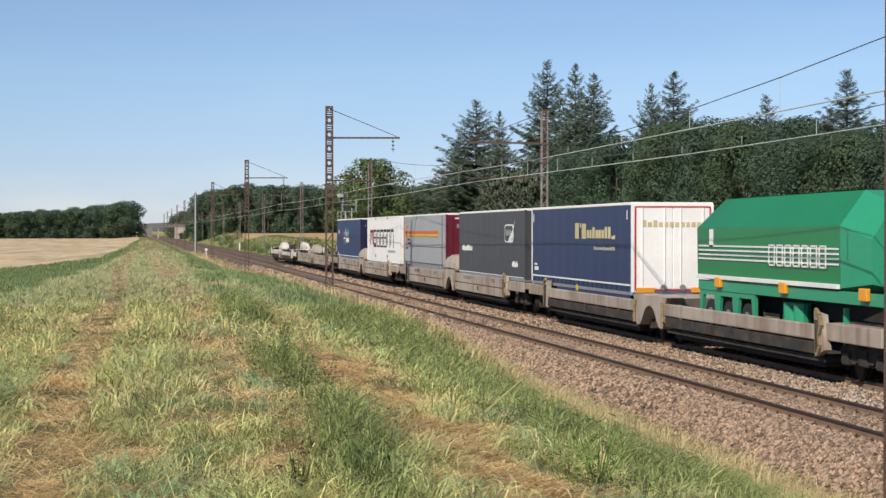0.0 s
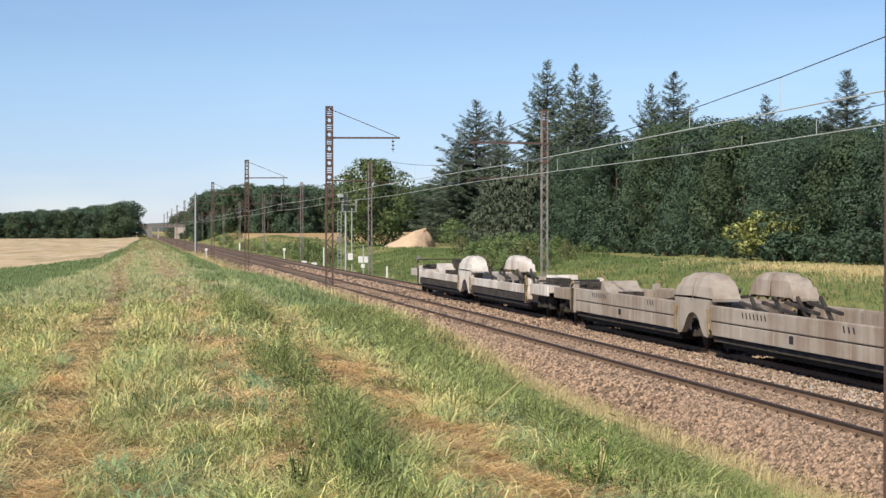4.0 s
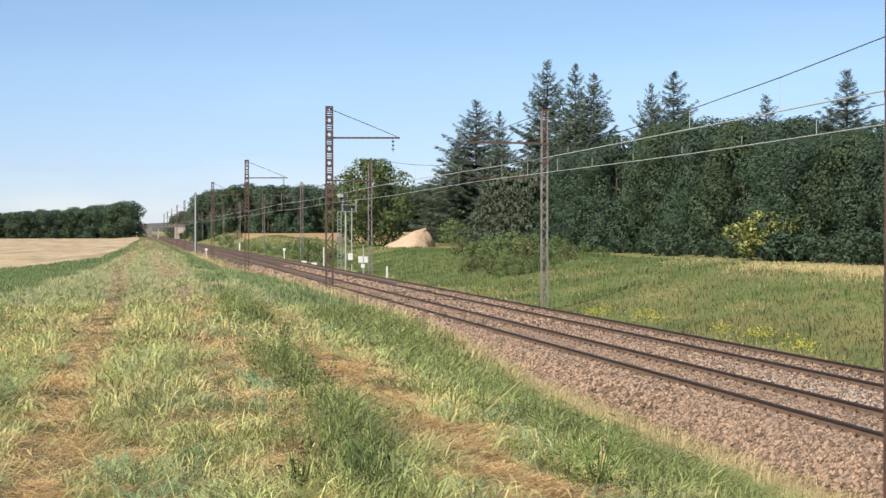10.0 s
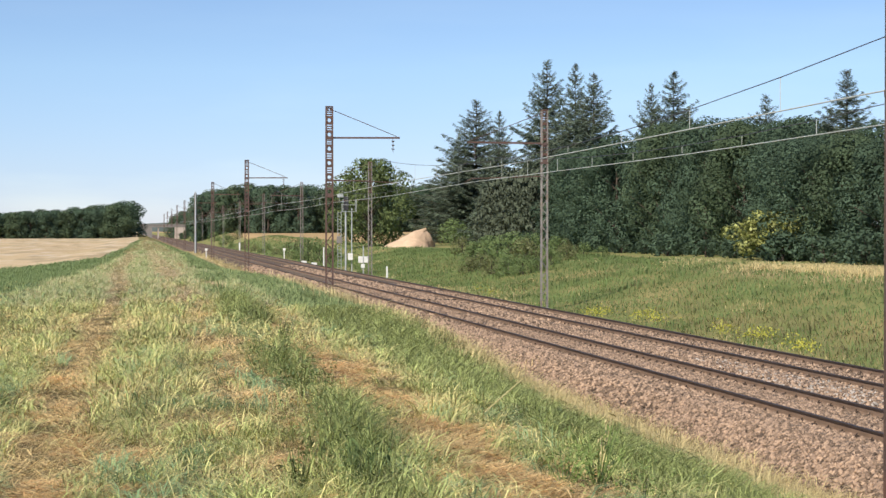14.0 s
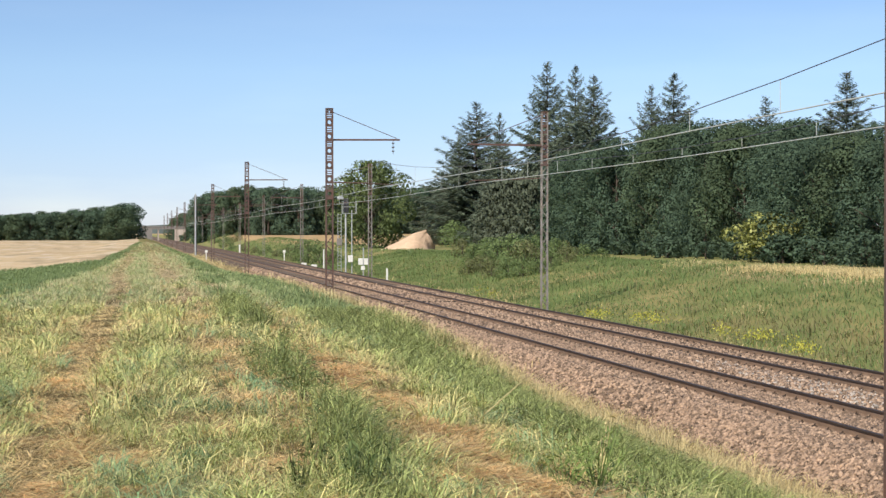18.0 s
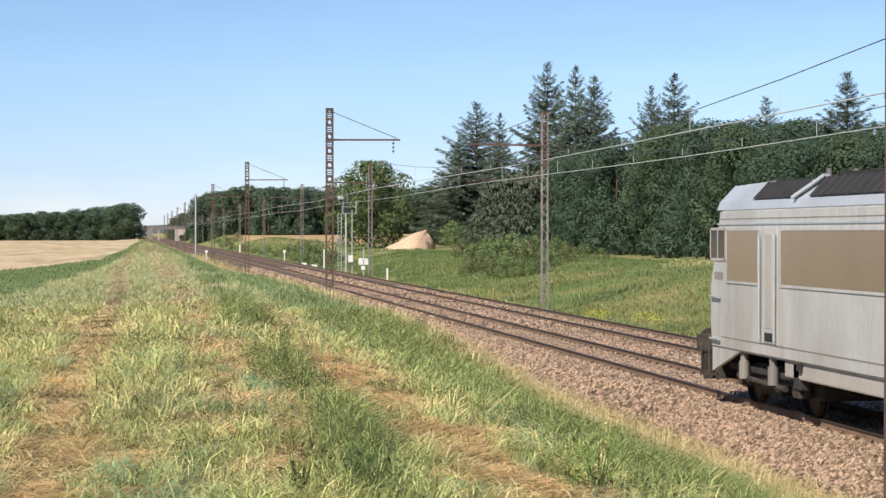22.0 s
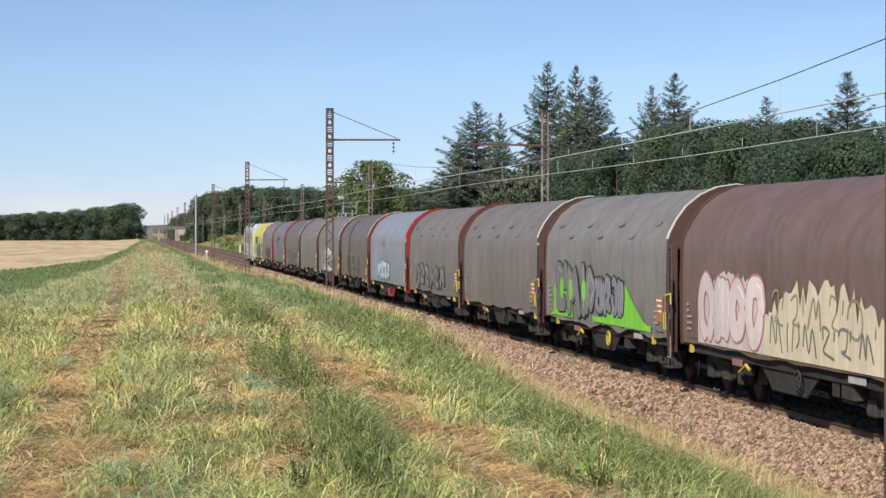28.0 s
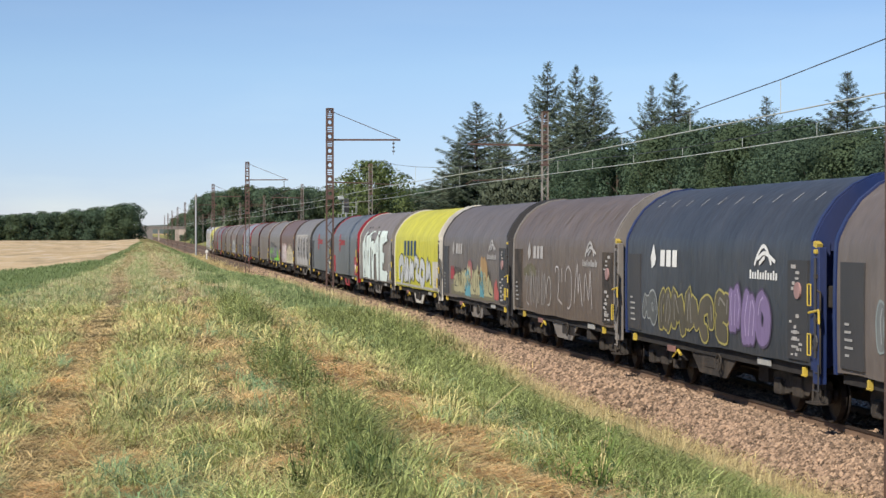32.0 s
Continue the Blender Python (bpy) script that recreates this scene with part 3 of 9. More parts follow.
def conifer(name, label, rng, height, radius, material, whorls=38, size=0.40, bare=0.03):
    """A trunk with whorls of limbs, open between them; each limb a flat fan of side twigs that droops and lifts at its tip."""
    base = thing(name, label, "conifer tree", "tall firs")
    trunk = Shape().rod((0, 0, -0.3), (0, 0, height), 0.26, 8, 0.02)
    vs = []
    for q in range(whorls):
        t = min(0.975, (q + rng.uniform(-0.25, 0.25)) / whorls + 0.01)
        z = height * (bare + (1 - bare) * t)
        n = 8 if t < 0.5 else 6
        turn = rng.uniform(0, 6.28)
        for j in range(n):
            if rng.uniform() < 0.10:
                continue
            a = turn + 2 * math.pi * (j + rng.uniform(-0.3, 0.3)) / n
            ln = radius * 1.12 * (1 - t) ** 0.92 * (rng.uniform(0.45, 0.9) if j % 3 else rng.uniform(0.9, 1.25)) + 0.14
            d = np.array([math.cos(a), math.sin(a), 0.0])
            sd0 = np.array([-d[1], d[0], 0.0])
            root = np.array([0, 0, z + rng.uniform(-0.25, 0.25)])
            sag = rng.uniform(0.10, 0.34) * (1 - 0.8 * t)
            lift = rng.uniform(0.02, 0.20) + 0.55 * t ** 2
            curve = lambda s_: ln * (-sag * s_ + (sag * 0.55 + lift) * s_ ** 2)
            mid = root + d * ln * 0.5 + np.array([0, 0, curve(0.5)])
            tip = root + d * ln + np.array([0, 0, curve(1.0)])
            trunk.rod(root, mid, 0.05, 4, 0.03).rod(mid, tip, 0.03, 4, 0.008)
            m = int(22 + ln * 24)
            s = rng.uniform(0.05, 1.0, (m, 1)) ** 0.85
            side = np.where(rng.uniform(size=(m, 1)) < 0.5, -1.0, 1.0)
            half = (0.25 * ln * (1.02 - s) * np.minimum(1, s * 3) + 0.10) * rng.uniform(0.05, 1.0, (m, 1))
            p = root + d * ln * s + sd0 * side * half + d * half * 0.5
            p[:, 2] += curve(s[:, 0]) - 0.28 * half[:, 0] + rng.normal(size=m) * 0.09
            ax = d * 0.75 + sd0 * side * rng.uniform(0.1, 0.9, (m, 1)) + rng.normal(size=(m, 3)) * 0.14 + np.array([0, 0, -0.22])
            ax /= np.linalg.norm(ax, axis=1, keepdims=True)
            sd = np.cross(ax, np.array([0, 0, 1.0]) + rng.normal(size=(m, 3)) * 0.45)
            sd /= np.linalg.norm(sd, axis=1, keepdims=True)
            sz = size * (0.30 + 0.70 * min(1.0, (1 - t) * 2.2)) * rng.uniform(0.6, 1.4, (m, 1))
            vs.append(np.stack([p - ax * sz, p + sd * sz * 0.16, p + ax * sz, p - sd * sz * 0.16], 1))
    v = np.concatenate(vs).reshape(-1, 3)
    part("trunk", trunk, M["bark"], base)
    part("crown", fast_mesh("crown", v, np.arange(len(v)).reshape(-1, 4), material), material, base)
    return base


def stand(x, y, turn, s, sz=None):
    return Matrix.LocRotScale((x, y, float(ground_z(x, y)) - 0.05), Euler((0, 0, radians(turn))), (s, s, sz or s))


class Stock:
    """A few models of a tree, of which copies are planted."""

    def __init__(self, models):
        self.models, self.k, self.fresh = models, 0, set(range(len(models)))

    def plant(self, m, which=None):
        i = self.k % len(self.models) if which is None else which
        self.k += 1
        if i in self.fresh:
            self.fresh.discard(i)
            self.models[i].matrix_basis = m
            return self.models[i]
        k = self.models[i].scale
        return copy_thing(self.models[i], m @ Matrix.Diagonal((1 / k[0], 1 / k[1], 1 / k[2], 1)))


tr_rng = np.random.default_rng(11)
R = tr_rng.uniform
hedge = Stock([broad_tree("hedgerow_tree", "dense dark green leafy tree in the hedgerow", tr_rng, 10.0, r, 0.3, M["leaf_dark"], 0.118, 250, 46, lump=(0.18, 0.42), ruffle=0.38) for r in (3.6, 4.2, 3.9)]
              + [broad_tree("hedgerow_tree", "dense mid-green leafy tree in the hedgerow", tr_rng, 10.0, 3.9, 0.3, M["leaf"], 0.118, 245, 46, lump=(0.18, 0.42), ruffle=0.38)])
for o in hedge.models:
    o["group"] = "hedgerow trees"
y = 82.0
q = 0
while y < 212:
    hgt = float(np.interp(y, [82, 108, 128, 146, 171, 195, 210], [7.8, 8.8, 10.7, 11.3, 11.6, 9.8, 9.2]))
    k = 3 if R() < 0.2 else q % 3
    hedge.plant(stand(47.5 + R(-2.6, 2.6), y, R(0, 360), hgt / 10 * R(0.72, 1.02), hgt / 10 * R(0.84, 1.02)), k)
    if q % 3 == 0:
        hedge.plant(stand(53.5 + R(-1.5, 1.5), y + 2.0, R(0, 360), hgt / 10 * 1.1, hgt / 10 * R(0.98, 1.08)), k)
    y += 4.6
    q += 1
shrubs = Stock([broad_tree("bush", "low green bush on the railway bank", tr_rng, 2.4, 1.7, 0.05, m, 0.085, 420, 16, "bush", ruffle=0.5) for m in (M["leaf_bush"], M["leaf_bush"], M["leaf_grey"])])
for o in shrubs.models:
    o["group"] = "bushes along the bank"
low = Stock([broad_tree("hedge_bush", "low dark green bush at the hedgerow's foot", tr_rng, 2.4, 1.7, 0.05, M["leaf_dark"], 0.14, 200, 16, "bush") for q in range(2)])
for o in low.models:
    o["group"] = "bushes along the hedgerow"
for y in np.arange(100, 214, 6.5):
    x = 43.5 + R(-1.2, 1.2)
    s = R(0.5, 1.0)
    low.plant(stand(x, y, R(0, 360), s * 1.3, s))
for x, y, s in ((27, 127.5, 1.0), (27, 132.6, 0.9), (27.5, 124.9, 0.8), (28, 142.2, 0.8), (27, 142.3, 0.7), (29, 158.3, 0.7), (44, 246.0, 1.5), (30, 132.7, 0.8), (24, 119.9, 0.55), (24.5, 116.6, 0.6), (25, 114.4, 0.55), (25, 129.1, 0.55), (26, 113.8, 0.45), (28, 119.1, 0.5), (30, 122.7, 0.5), (33, 129.8, 0.5), (34, 128.0, 0.4), (24, 128.3, 0.5), (20.5, 216.0, 1.2), (20.2, 199.4, 1.0), (21, 232.9, 1.0), (22, 262.5, 0.8), (31, 130.0, 0.7), (33, 135.6, 0.6), (22, 447.9, 1.3), (23, 536.7, 1.2), (26, 469.4, 1.0), (24, 655.7, 1.3), (24, 751.8, 1.2), (21, 323.9, 0.5), (20.5, 298.8, 0.4), (22, 303.8, 0.55), (21, 272.2, 0.45), (22, 204.3, 0.6), (23, 204.5, 0.5), (21, 354.9, 0.6), (20.5, 392.3, 0.5)):
    shrubs.plant(stand(x, y, R(0, 360), s, s))
firs = Stock([conifer("fir_tree", "tall grey-green fir above the hedgerow", tr_rng, 22.0, r, M["needle"], 46) for r in (8.6, 7.6, 8.2)])
for x, y, tall, wide in ((52, 271.8, 22.3, 1.3), (53, 258.7, 19.8, 0.8), (51, 281.5, 17.5, 1.1), (55, 236.3, 25.3, 0.95), (55, 220.5, 23.4, 0.8), (56, 215.2, 21.8, 1.05), (56, 190.0, 18.4, 0.8), (56, 181.6, 19.0, 1.1), (57, 180.2, 15.0, 0.9), (56, 153.6, 14.4, 1.0), (56, 135.0, 15.0, 1.2), (56, 138.3, 12.2, 1.0)):
    s = tall / 22.0
    firs.plant(Matrix.LocRotScale((x, y, float(ground_z(x, y))), Euler((0, 0, R(0, 6.28))), (s * wide, s * wide, s)))
dusky = Stock([broad_tree("dusky_tree", "dull grey-green tree below the firs", tr_rng, 10.0, 3.9, 0.3, M["leaf_dusky"], 0.24, 70, 46)])
dusky.models[0]["group"] = "grey-green trees"
# mixed trees below the firs at the hedge's far end
for x, y, h in ((45, 225.5, 7.6), (44, 211.7, 8.8), (44, 203.6, 9.2), (44, 195.5, 8.8)):
    dusky.plant(stand(x, y, R(0, 360), h / 10 * 0.8, h / 10))
yy = 230.5
walnut = broad_tree("round_tree", "large round leafy tree beside the signal", tr_rng, 11.3, 5.0, 1.2, M["leaf_walnut"], 0.18, 110, 64, lump=(0.15, 0.36), ruffle=0.5)
walnut.matrix_basis = stand(30, yy, 30, 1.0)
yy = 115.5
young = broad_tree("young_tree", "small yellow-green tree before the hedgerow", tr_rng, 3.6, 2.5, 0.75, M["leaf_yellow"], 0.12, 200, 52, lump=(0.12, 0.30), squash=0.7)
young.matrix_basis = stand(42.6, yy, 0, 1.12, 0.98)
# sand heap
yy = 217.4
n_a = 28
hp = Shape()
rings = [(1.0, 0.0), (0.8, 0.30), (0.55, 0.62), (0.28, 0.92), (0.0, 1.08)]
vs = []
for k, (rr, hh) in enumerate(rings):
    for j in range(n_a):
        a = 2 * math.pi * j / n_a
        wob = 1 + 0.13 * math.sin(3 * a + k) + 0.07 * math.sin(7 * a + 2 * k) + 0.04 * math.sin(11 * a)
        vs.append((math.cos(a) * 4.6 * rr * wob + 3.2 * (1 - rr) ** 1.2, math.sin(a) * 7.5 * rr * wob, -0.3 + 2.9 * hh * (1 + 0.08 * math.sin(2 * a))))
hp.add(vs, [(k * n_a + j, k * n_a + (j + 1) % n_a, (k + 1) * n_a + (j + 1) % n_a, (k + 1) * n_a + j) for k in range(4) for j in range(n_a)])
heap = new("sand_mound", hp.mesh("sand_mound", M["sand"], True))
heap.matrix_basis = stand(33, yy, 0, 0.72, 0.80)
tagged(heap, "pale tan mound of sand beside the trees", "sand mound")
# far woods
woods = Stock([broad_tree("woodland_tree", "distant dark green woodland tree", tr_rng, 15.0, 6.0, 0.3, m, 0.30, 52, 40, ruffle=0.30) for m in (M["leaf_dark"], M["leaf_dark"], M["leaf"])])
for o in woods.models:
    o["group"] = "distant woodland"
for q, x in enumerate(np.arange(-95, 1.0, 2.4)):
    h = float(np.interp(x, [-95, -42, -28, -20, -8, -2, 1], [7.6, 6.8, 7.9, 8.6, 9.6, 11.0, 10.6]))
    woods.plant(stand(x - 2.0, 520 + 10 * (q % 2) + R(-2, 2), R(0, 360), h / 15 * R(1.15, 1.5), h / 15 * R(0.86, 1.04)))
for x in np.arange(24, 125, 5.0):
    woods.plant(stand(x + R(-1, 1), 610 + R(-12, 12), R(0, 360), R(0.92, 1.1), R(0.92, 1.08)))
    woods.plant(stand(x + R(-1, 1), 632 + R(-6, 6), R(0, 360), R(1.0, 1.2), R(1.0, 1.15)))
for x, y, s in ((24, 650, 0.75), (21.5, 800, 0.26), (20.5, 840, 0.2), (25, 700, 0.65), (26, 760, 0.75), (27, 830, 0.8), (22, 900, 0.85), (20, 980, 0.8), (-14, 900, 0.8), (-22, 980, 0.9), (-30, 1050, 0.9), (-8, 1100, 0.7), (34, 1100, 1.0), (26, 1040, 0.9)):
    woods.plant(stand(x, y, R(0, 360), s, s))
# a road bridge and a pale house far down the line
M["midconcrete"] = mat("weathered_concrete", (0.22, 0.20, 0.185), 0.9, 0, 0.2, 0.5, 10)
# lighter concrete: sunlight on the right abutment and pier is put into the colour
M["sunlit_concrete"] = mat("sunlit_concrete", (0.44, 0.37, 0.32), 0.9, 0, 0.2, 0.3, 6, dirt=(0.24, 0.19, 0.16), dirt_amount=0.5)
br = thing("road_bridge", "distant concrete road bridge across the tracks", "bridge", at=pose(0, 880, 0))
part("deck", Shape().box(-2, 27, -4, 4, 5.2, 6.1), M["midconcrete"], br)
part("abutment", Shape().box(18.2, 23.5, -4, 4, -0.6, 5.1), M["sunlit_concrete"], br, "concrete abutment wall, sunlight painted in as a paler tone")
part("abutment", Shape().box(2.0, 7.4, -4, 4, -0.6, 5.1), M["midconcrete"], br)
part("pier", Shape().box(10.0, 10.7, -3.5, 3.5, -0.6, 5.1), M["sunlit_concrete"], br)
part("parapet", Shape().box(-2, 27, -4.2, -4.0, 6.1, 6.6), M["midconcrete"], br)
hs = thing("house", "distant pale rendered house beside the line", "house", at=pose(27, 1080, float(ground_z(27, 1080))))
part("wall", Shape().box(-4, 4, -5, 5, -0.5, 4.2), M["white_paint"], hs)
part("roof", Shape().prism_y([(-4.4, 4.1), (4.4, 4.1), (0, 6.4)], -5.4, 5.4), M["mast"], hs, "brown tiled roof")
# low ridge on the horizon
rx = np.arange(-2400, 2600, 120.0)
rh = 14 + 8 * np.sin(rx * 0.004 + 1) + 5 * np.sin(rx * 0.011)
rv = np.array([(x, 4300.0, z) for x, h in zip(rx, rh) for z in (-5.0, h)])
ri = np.arange(len(rx) - 1) * 2
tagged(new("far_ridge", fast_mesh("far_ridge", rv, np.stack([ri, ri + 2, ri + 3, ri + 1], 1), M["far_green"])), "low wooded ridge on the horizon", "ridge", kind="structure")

# ---- rolling stock: shared pieces ----
def paint(name, color, rough=0.55, dirt=(0.12, 0.10, 0.085), amount=0.35, var=0.12):
    return mat(name, color, rough, 0, var, 1.2, 25, 0.15, dirt=dirt, dirt_amount=amount, stretch=(1, 1, 0.35))


def tarp(name, color, dirt=(0.10, 0.085, 0.075), amount=0.5):
    pale = tuple(v * 1.12 + 0.025 for v in color)
    return mat(name, tuple(v * 0.88 for v in color), 0.46, 0, 0.24, 0.7, 4, 0.45, dirt=dirt, dirt_amount=min(0.9, amount * 1.3), stretch=(1, 1, 0.5), spec=0.5, bump_dist=0.05, streak=pale, streak_amount=0.35)


M["yellow"] = paint("yellow_paint", (0.60, 0.44, 0.06), 0.5, amount=0.5)
M["red"] = paint("red_paint", (0.36, 0.011, 0.030), 0.5, amount=0.35)
M["dullred"] = paint("dull_red_paint", (0.22, 0.025, 0.03), 0.6, amount=0.5)
M["sill_red"] = paint("faded_red_sill", (0.17, 0.045, 0.04), 0.65, amount=0.6)
M["rustbrown"] = paint("brown_red_paint", (0.085, 0.035, 0.028), 0.65, amount=0.5)
M["offwhite"] = paint("off_white_paint", (0.66, 0.63, 0.56), 0.5, dirt=(0.25, 0.2, 0.16), amount=0.45)
M["navy"] = paint("navy_paint", (0.018, 0.035, 0.12), 0.45, amount=0.25)
M["darkgrey"] = paint("dark_grey_paint", (0.045, 0.045, 0.048), 0.55, amount=0.3)
M["midgrey"] = paint("mid_grey_paint", (0.24, 0.22, 0.20), 0.6, amount=0.6)
M["wagon_beige"] = mat("weathered_beige_paint", (0.40, 0.345, 0.285), 0.65, 0, 0.14, 1.5, 25, 0.2, dirt=(0.20, 0.15, 0.11), dirt_amount=0.55, streak=(0.20, 0.125, 0.08), streak_amount=0.6)
M["plainwhite"] = paint("white_lettering", (0.78, 0.78, 0.75), 0.5, amount=0.1)
M["wheel"] = mat("wheel_steel", (0.06, 0.05, 0.045), 0.6, 0.5, 0.3, 4, 30)
M["tyre"] = mat("rubber_tyre", (0.02, 0.02, 0.02), 0.85, 0, 0.2, 5, 40)
M["window"] = mat("dark_glass", (0.015, 0.02, 0.022), 0.08, 0, 0.05)
SPRAY = {}


def spray(c):
    """A spray-paint colour, made once."""
    if c not in SPRAY:
        SPRAY[c] = mat("spray_paint", c, 0.6, 0, 0.14, 2.0, 20, dirt=(0.13, 0.11, 0.10), dirt_amount=0.3, stretch=(1, 1, 0.3), spec=0.3, streak=tuple(v * 0.72 for v in c), streak_amount=0.7)
    return SPRAY[c]



def wheel_mesh(r=0.46):
    """A rail wheel with flange, web and hub, its axle along x."""
    sh = Shape()
    n = 20
    prof = [(-0.07, r), (0.04, r - 0.01), (0.055, r - 0.06), (0.02, r - 0.09), (0.0, 0.16), (-0.06, 0.14), (-0.08, 0.02)]
    vs, fs = [], []
    for q in range(n):
        a = 2 * math.pi * q / n
        for x, rr in prof:
            vs.append((x, math.cos(a) * rr, math.sin(a) * rr))
    m = len(prof)
    for q in range(n):
        for j in range(m - 1):
            fs.append((q * m + j, ((q + 1) % n) * m + j, ((q + 1) % n) * m + j + 1, q * m + j + 1))
    sh.add(vs, fs)
    back = [(x, math.cos(2 * math.pi * q / n) * rr, math.sin(2 * math.pi * q / n) * rr) for x, rr in ((0.09, r + 0.025), (0.10, 0.1)) for q in range(n)]
    sh.add(back, [(q, (q + 1) % n, n + (q + 1) % n, n + q) for q in range(n)])
    sh.add([(0.055, math.cos(2 * math.pi * q / n) * (r + 0.025), math.sin(2 * math.pi * q / n) * (r + 0.025)) for q in range(n)] + back[:n], [(q, (q + 1) % n, n + (q + 1) % n, n + q) for q in range(n)])
    return sh.mesh("wheel", M["wheel"])


WHEEL = wheel_mesh()


def bogie(parent, y, base=1.8, r=0.46, frame_mat=None, heavy=False):
    """A two-axle bogie under a thing: side frames, axle boxes, springs, wheels."""
    fm = frame_mat or M["dark_gear"]
    fr = Shape()
    for s in (-1, 1):
        x = s * 1.02
        fr.prism_x([(-base / 2 - 0.35, 0.56), (-base / 2 + 0.25, 0.56), (-0.45, 0.40), (0.45, 0.40), (base / 2 - 0.25, 0.56), (base / 2 + 0.35, 0.56), (base / 2 + 0.30, 0.70), (0.5, 0.80), (-0.5, 0.80), (-base / 2 - 0.30, 0.70)], x - 0.06, x + 0.06)
        for q in (-1, 1):
            fr.box(x - 0.12, x + 0.12, q * base / 2 - 0.16, q * base / 2 + 0.16, 0.32, 0.60, 0.03)
            for d in (-0.27, 0.27):
                fr.rod((x, q * base / 2 + d, 0.36), (x, q * base / 2 + d, 0.60), 0.075, 8)
        fr.box(x - 0.10, x + 0.10, -0.22, 0.22, 0.34, 0.72, 0.03)
        if heavy:
            fr.box(x - 0.16, x + 0.16, -base / 2 - 0.55, base / 2 + 0.55, 0.60, 0.74, 0.03)
    fr.box(-1.0, 1.0, -0.18, 0.18, 0.50, 0.82)
    b = part("bogie", Shape().add([(v[0], v[1] + y, v[2]) for v in fr.v], fr.f), fm, parent)
    for q in (-1, 1):
        for s in (-1, 1):
            w = new("wheel", WHEEL)
            w.parent = b
            w.matrix_basis = pose(s * 0.80, y + q * base / 2, r, 0, 0, 180 if s > 0 else 0)
    return b


def buffers(parent, y, s, z=1.06):
    """Two side buffers and the coupling at an end; s points outwards."""
    for x in (-0.875, 0.875):
        part("buffer", Shape().rod((x, y, z), (x, y + s * 0.42, z), 0.10, 10).rod((x, y + s * 0.40, z), (x, y + s * 0.46, z), 0.22, 14), M["dark_gear"], parent)
    part("coupling", Shape().box(-0.06, 0.06, min(y, y + s * 0.42), max(y, y + s * 0.42), z - 0.10, z + 0.02).rod((0, y + s * 0.36, z - 0.05), (0, y + s * 0.38, z - 0.5), 0.035, 6), M["dark_gear"], parent)


# ---- covered coil wagons ----
SIDE = [(1.46, 1.00), (1.475, 1.6), (1.475, 2.2), (1.462, 2.75), (1.448, 2.98), (1.41, 3.10), (1.28, 3.36), (1.06, 3.66), (0.76, 3.90), (0.40, 4.06), (0.0, 4.12)]


def side_x(z):
    zs = [q[1] for q in SIDE]
    xs = [q[0] for q in SIDE]
    return float(np.interp(z, zs, xs))


def arch(scale=1.0, lift=0.0):
    r = [(-x * scale, z + lift * (z > 1.1)) for x, z in SIDE]
    return r + [(-x, z) for x, z in r[-2::-1]]


def hood_shape(rng, sagging):
    """The telescopic cover: an arch swept along, pulled in a little between its hoops, with a hanging hem and small creases."""
    ys = np.linspace(5.50, -5.45, 45)
    ring = arch()
    n = len(ring)
    slack = np.interp(ys, np.linspace(-5.5, 5.5, 15), rng.uniform(-0.02, 0.085, 15) * sagging)
    hem = slack + rng.uniform(0, 0.02, len(ys)) * sagging
    vs = []
    for j, y in enumerate(ys):
        dip = -0.016 * abs(math.sin((y + 5.5) / 10.95 * math.pi * 7)) * sagging
        for i, (x, z) in enumerate(ring):
            k = 1 + dip / 1.4
            wob = rng.normal(0, 0.004 * sagging)
            zz = z - (hem[j] if z < 1.05 else 0)
            vs.append((x * k + (wob if x < 0 else -wob), y, 1.0 + (zz - 1.0) * (1 + dip / 3)))
    fs = [(j * n + i, j * n + i + 1, (j + 1) * n + i + 1, (j + 1) * n + i) for j in range(len(ys) - 1) for i in range(n - 1)]
    sh = Shape()
    sh.add(vs, fs)
    sh.add(vs[:n], [tuple(range(n))])
    return sh


def on_side(y, z, off):
    return (-side_x(z) - off, y, z)


def flat_poly(sh, pts, off):
    """A thin flake of paint on the wagon side: points are (y, z)."""
    pts = [(y, min(3.34, max(1.02, z))) for y, z in pts]
    k = len(pts)
    cy, cz = sum(p[0] for p in pts) / k, sum(p[1] for p in pts) / k
    sh.add([on_side(cy, cz, off)] + [on_side(y, z, off) for y, z in pts], [(0, i + 1, (i + 1) % k + 1) for i in range(k)])


def bars(parent, name, boxes, material, off=0.012, label=""):
    for y0, y1, z0, z1 in boxes:
        sh = Shape()
        zs = [z0] + [z for z in (1.6, 2.2, 2.75, 3.05) if z0 + 0.05 < z < z1 - 0.05] + [z1]
        for za, zb in zip(zs[:-1], zs[1:]):
            flat_poly(sh, [(y0, za), (y1, za), (y1, zb), (y0, zb)], off)
        part(name, sh, material, parent, label)


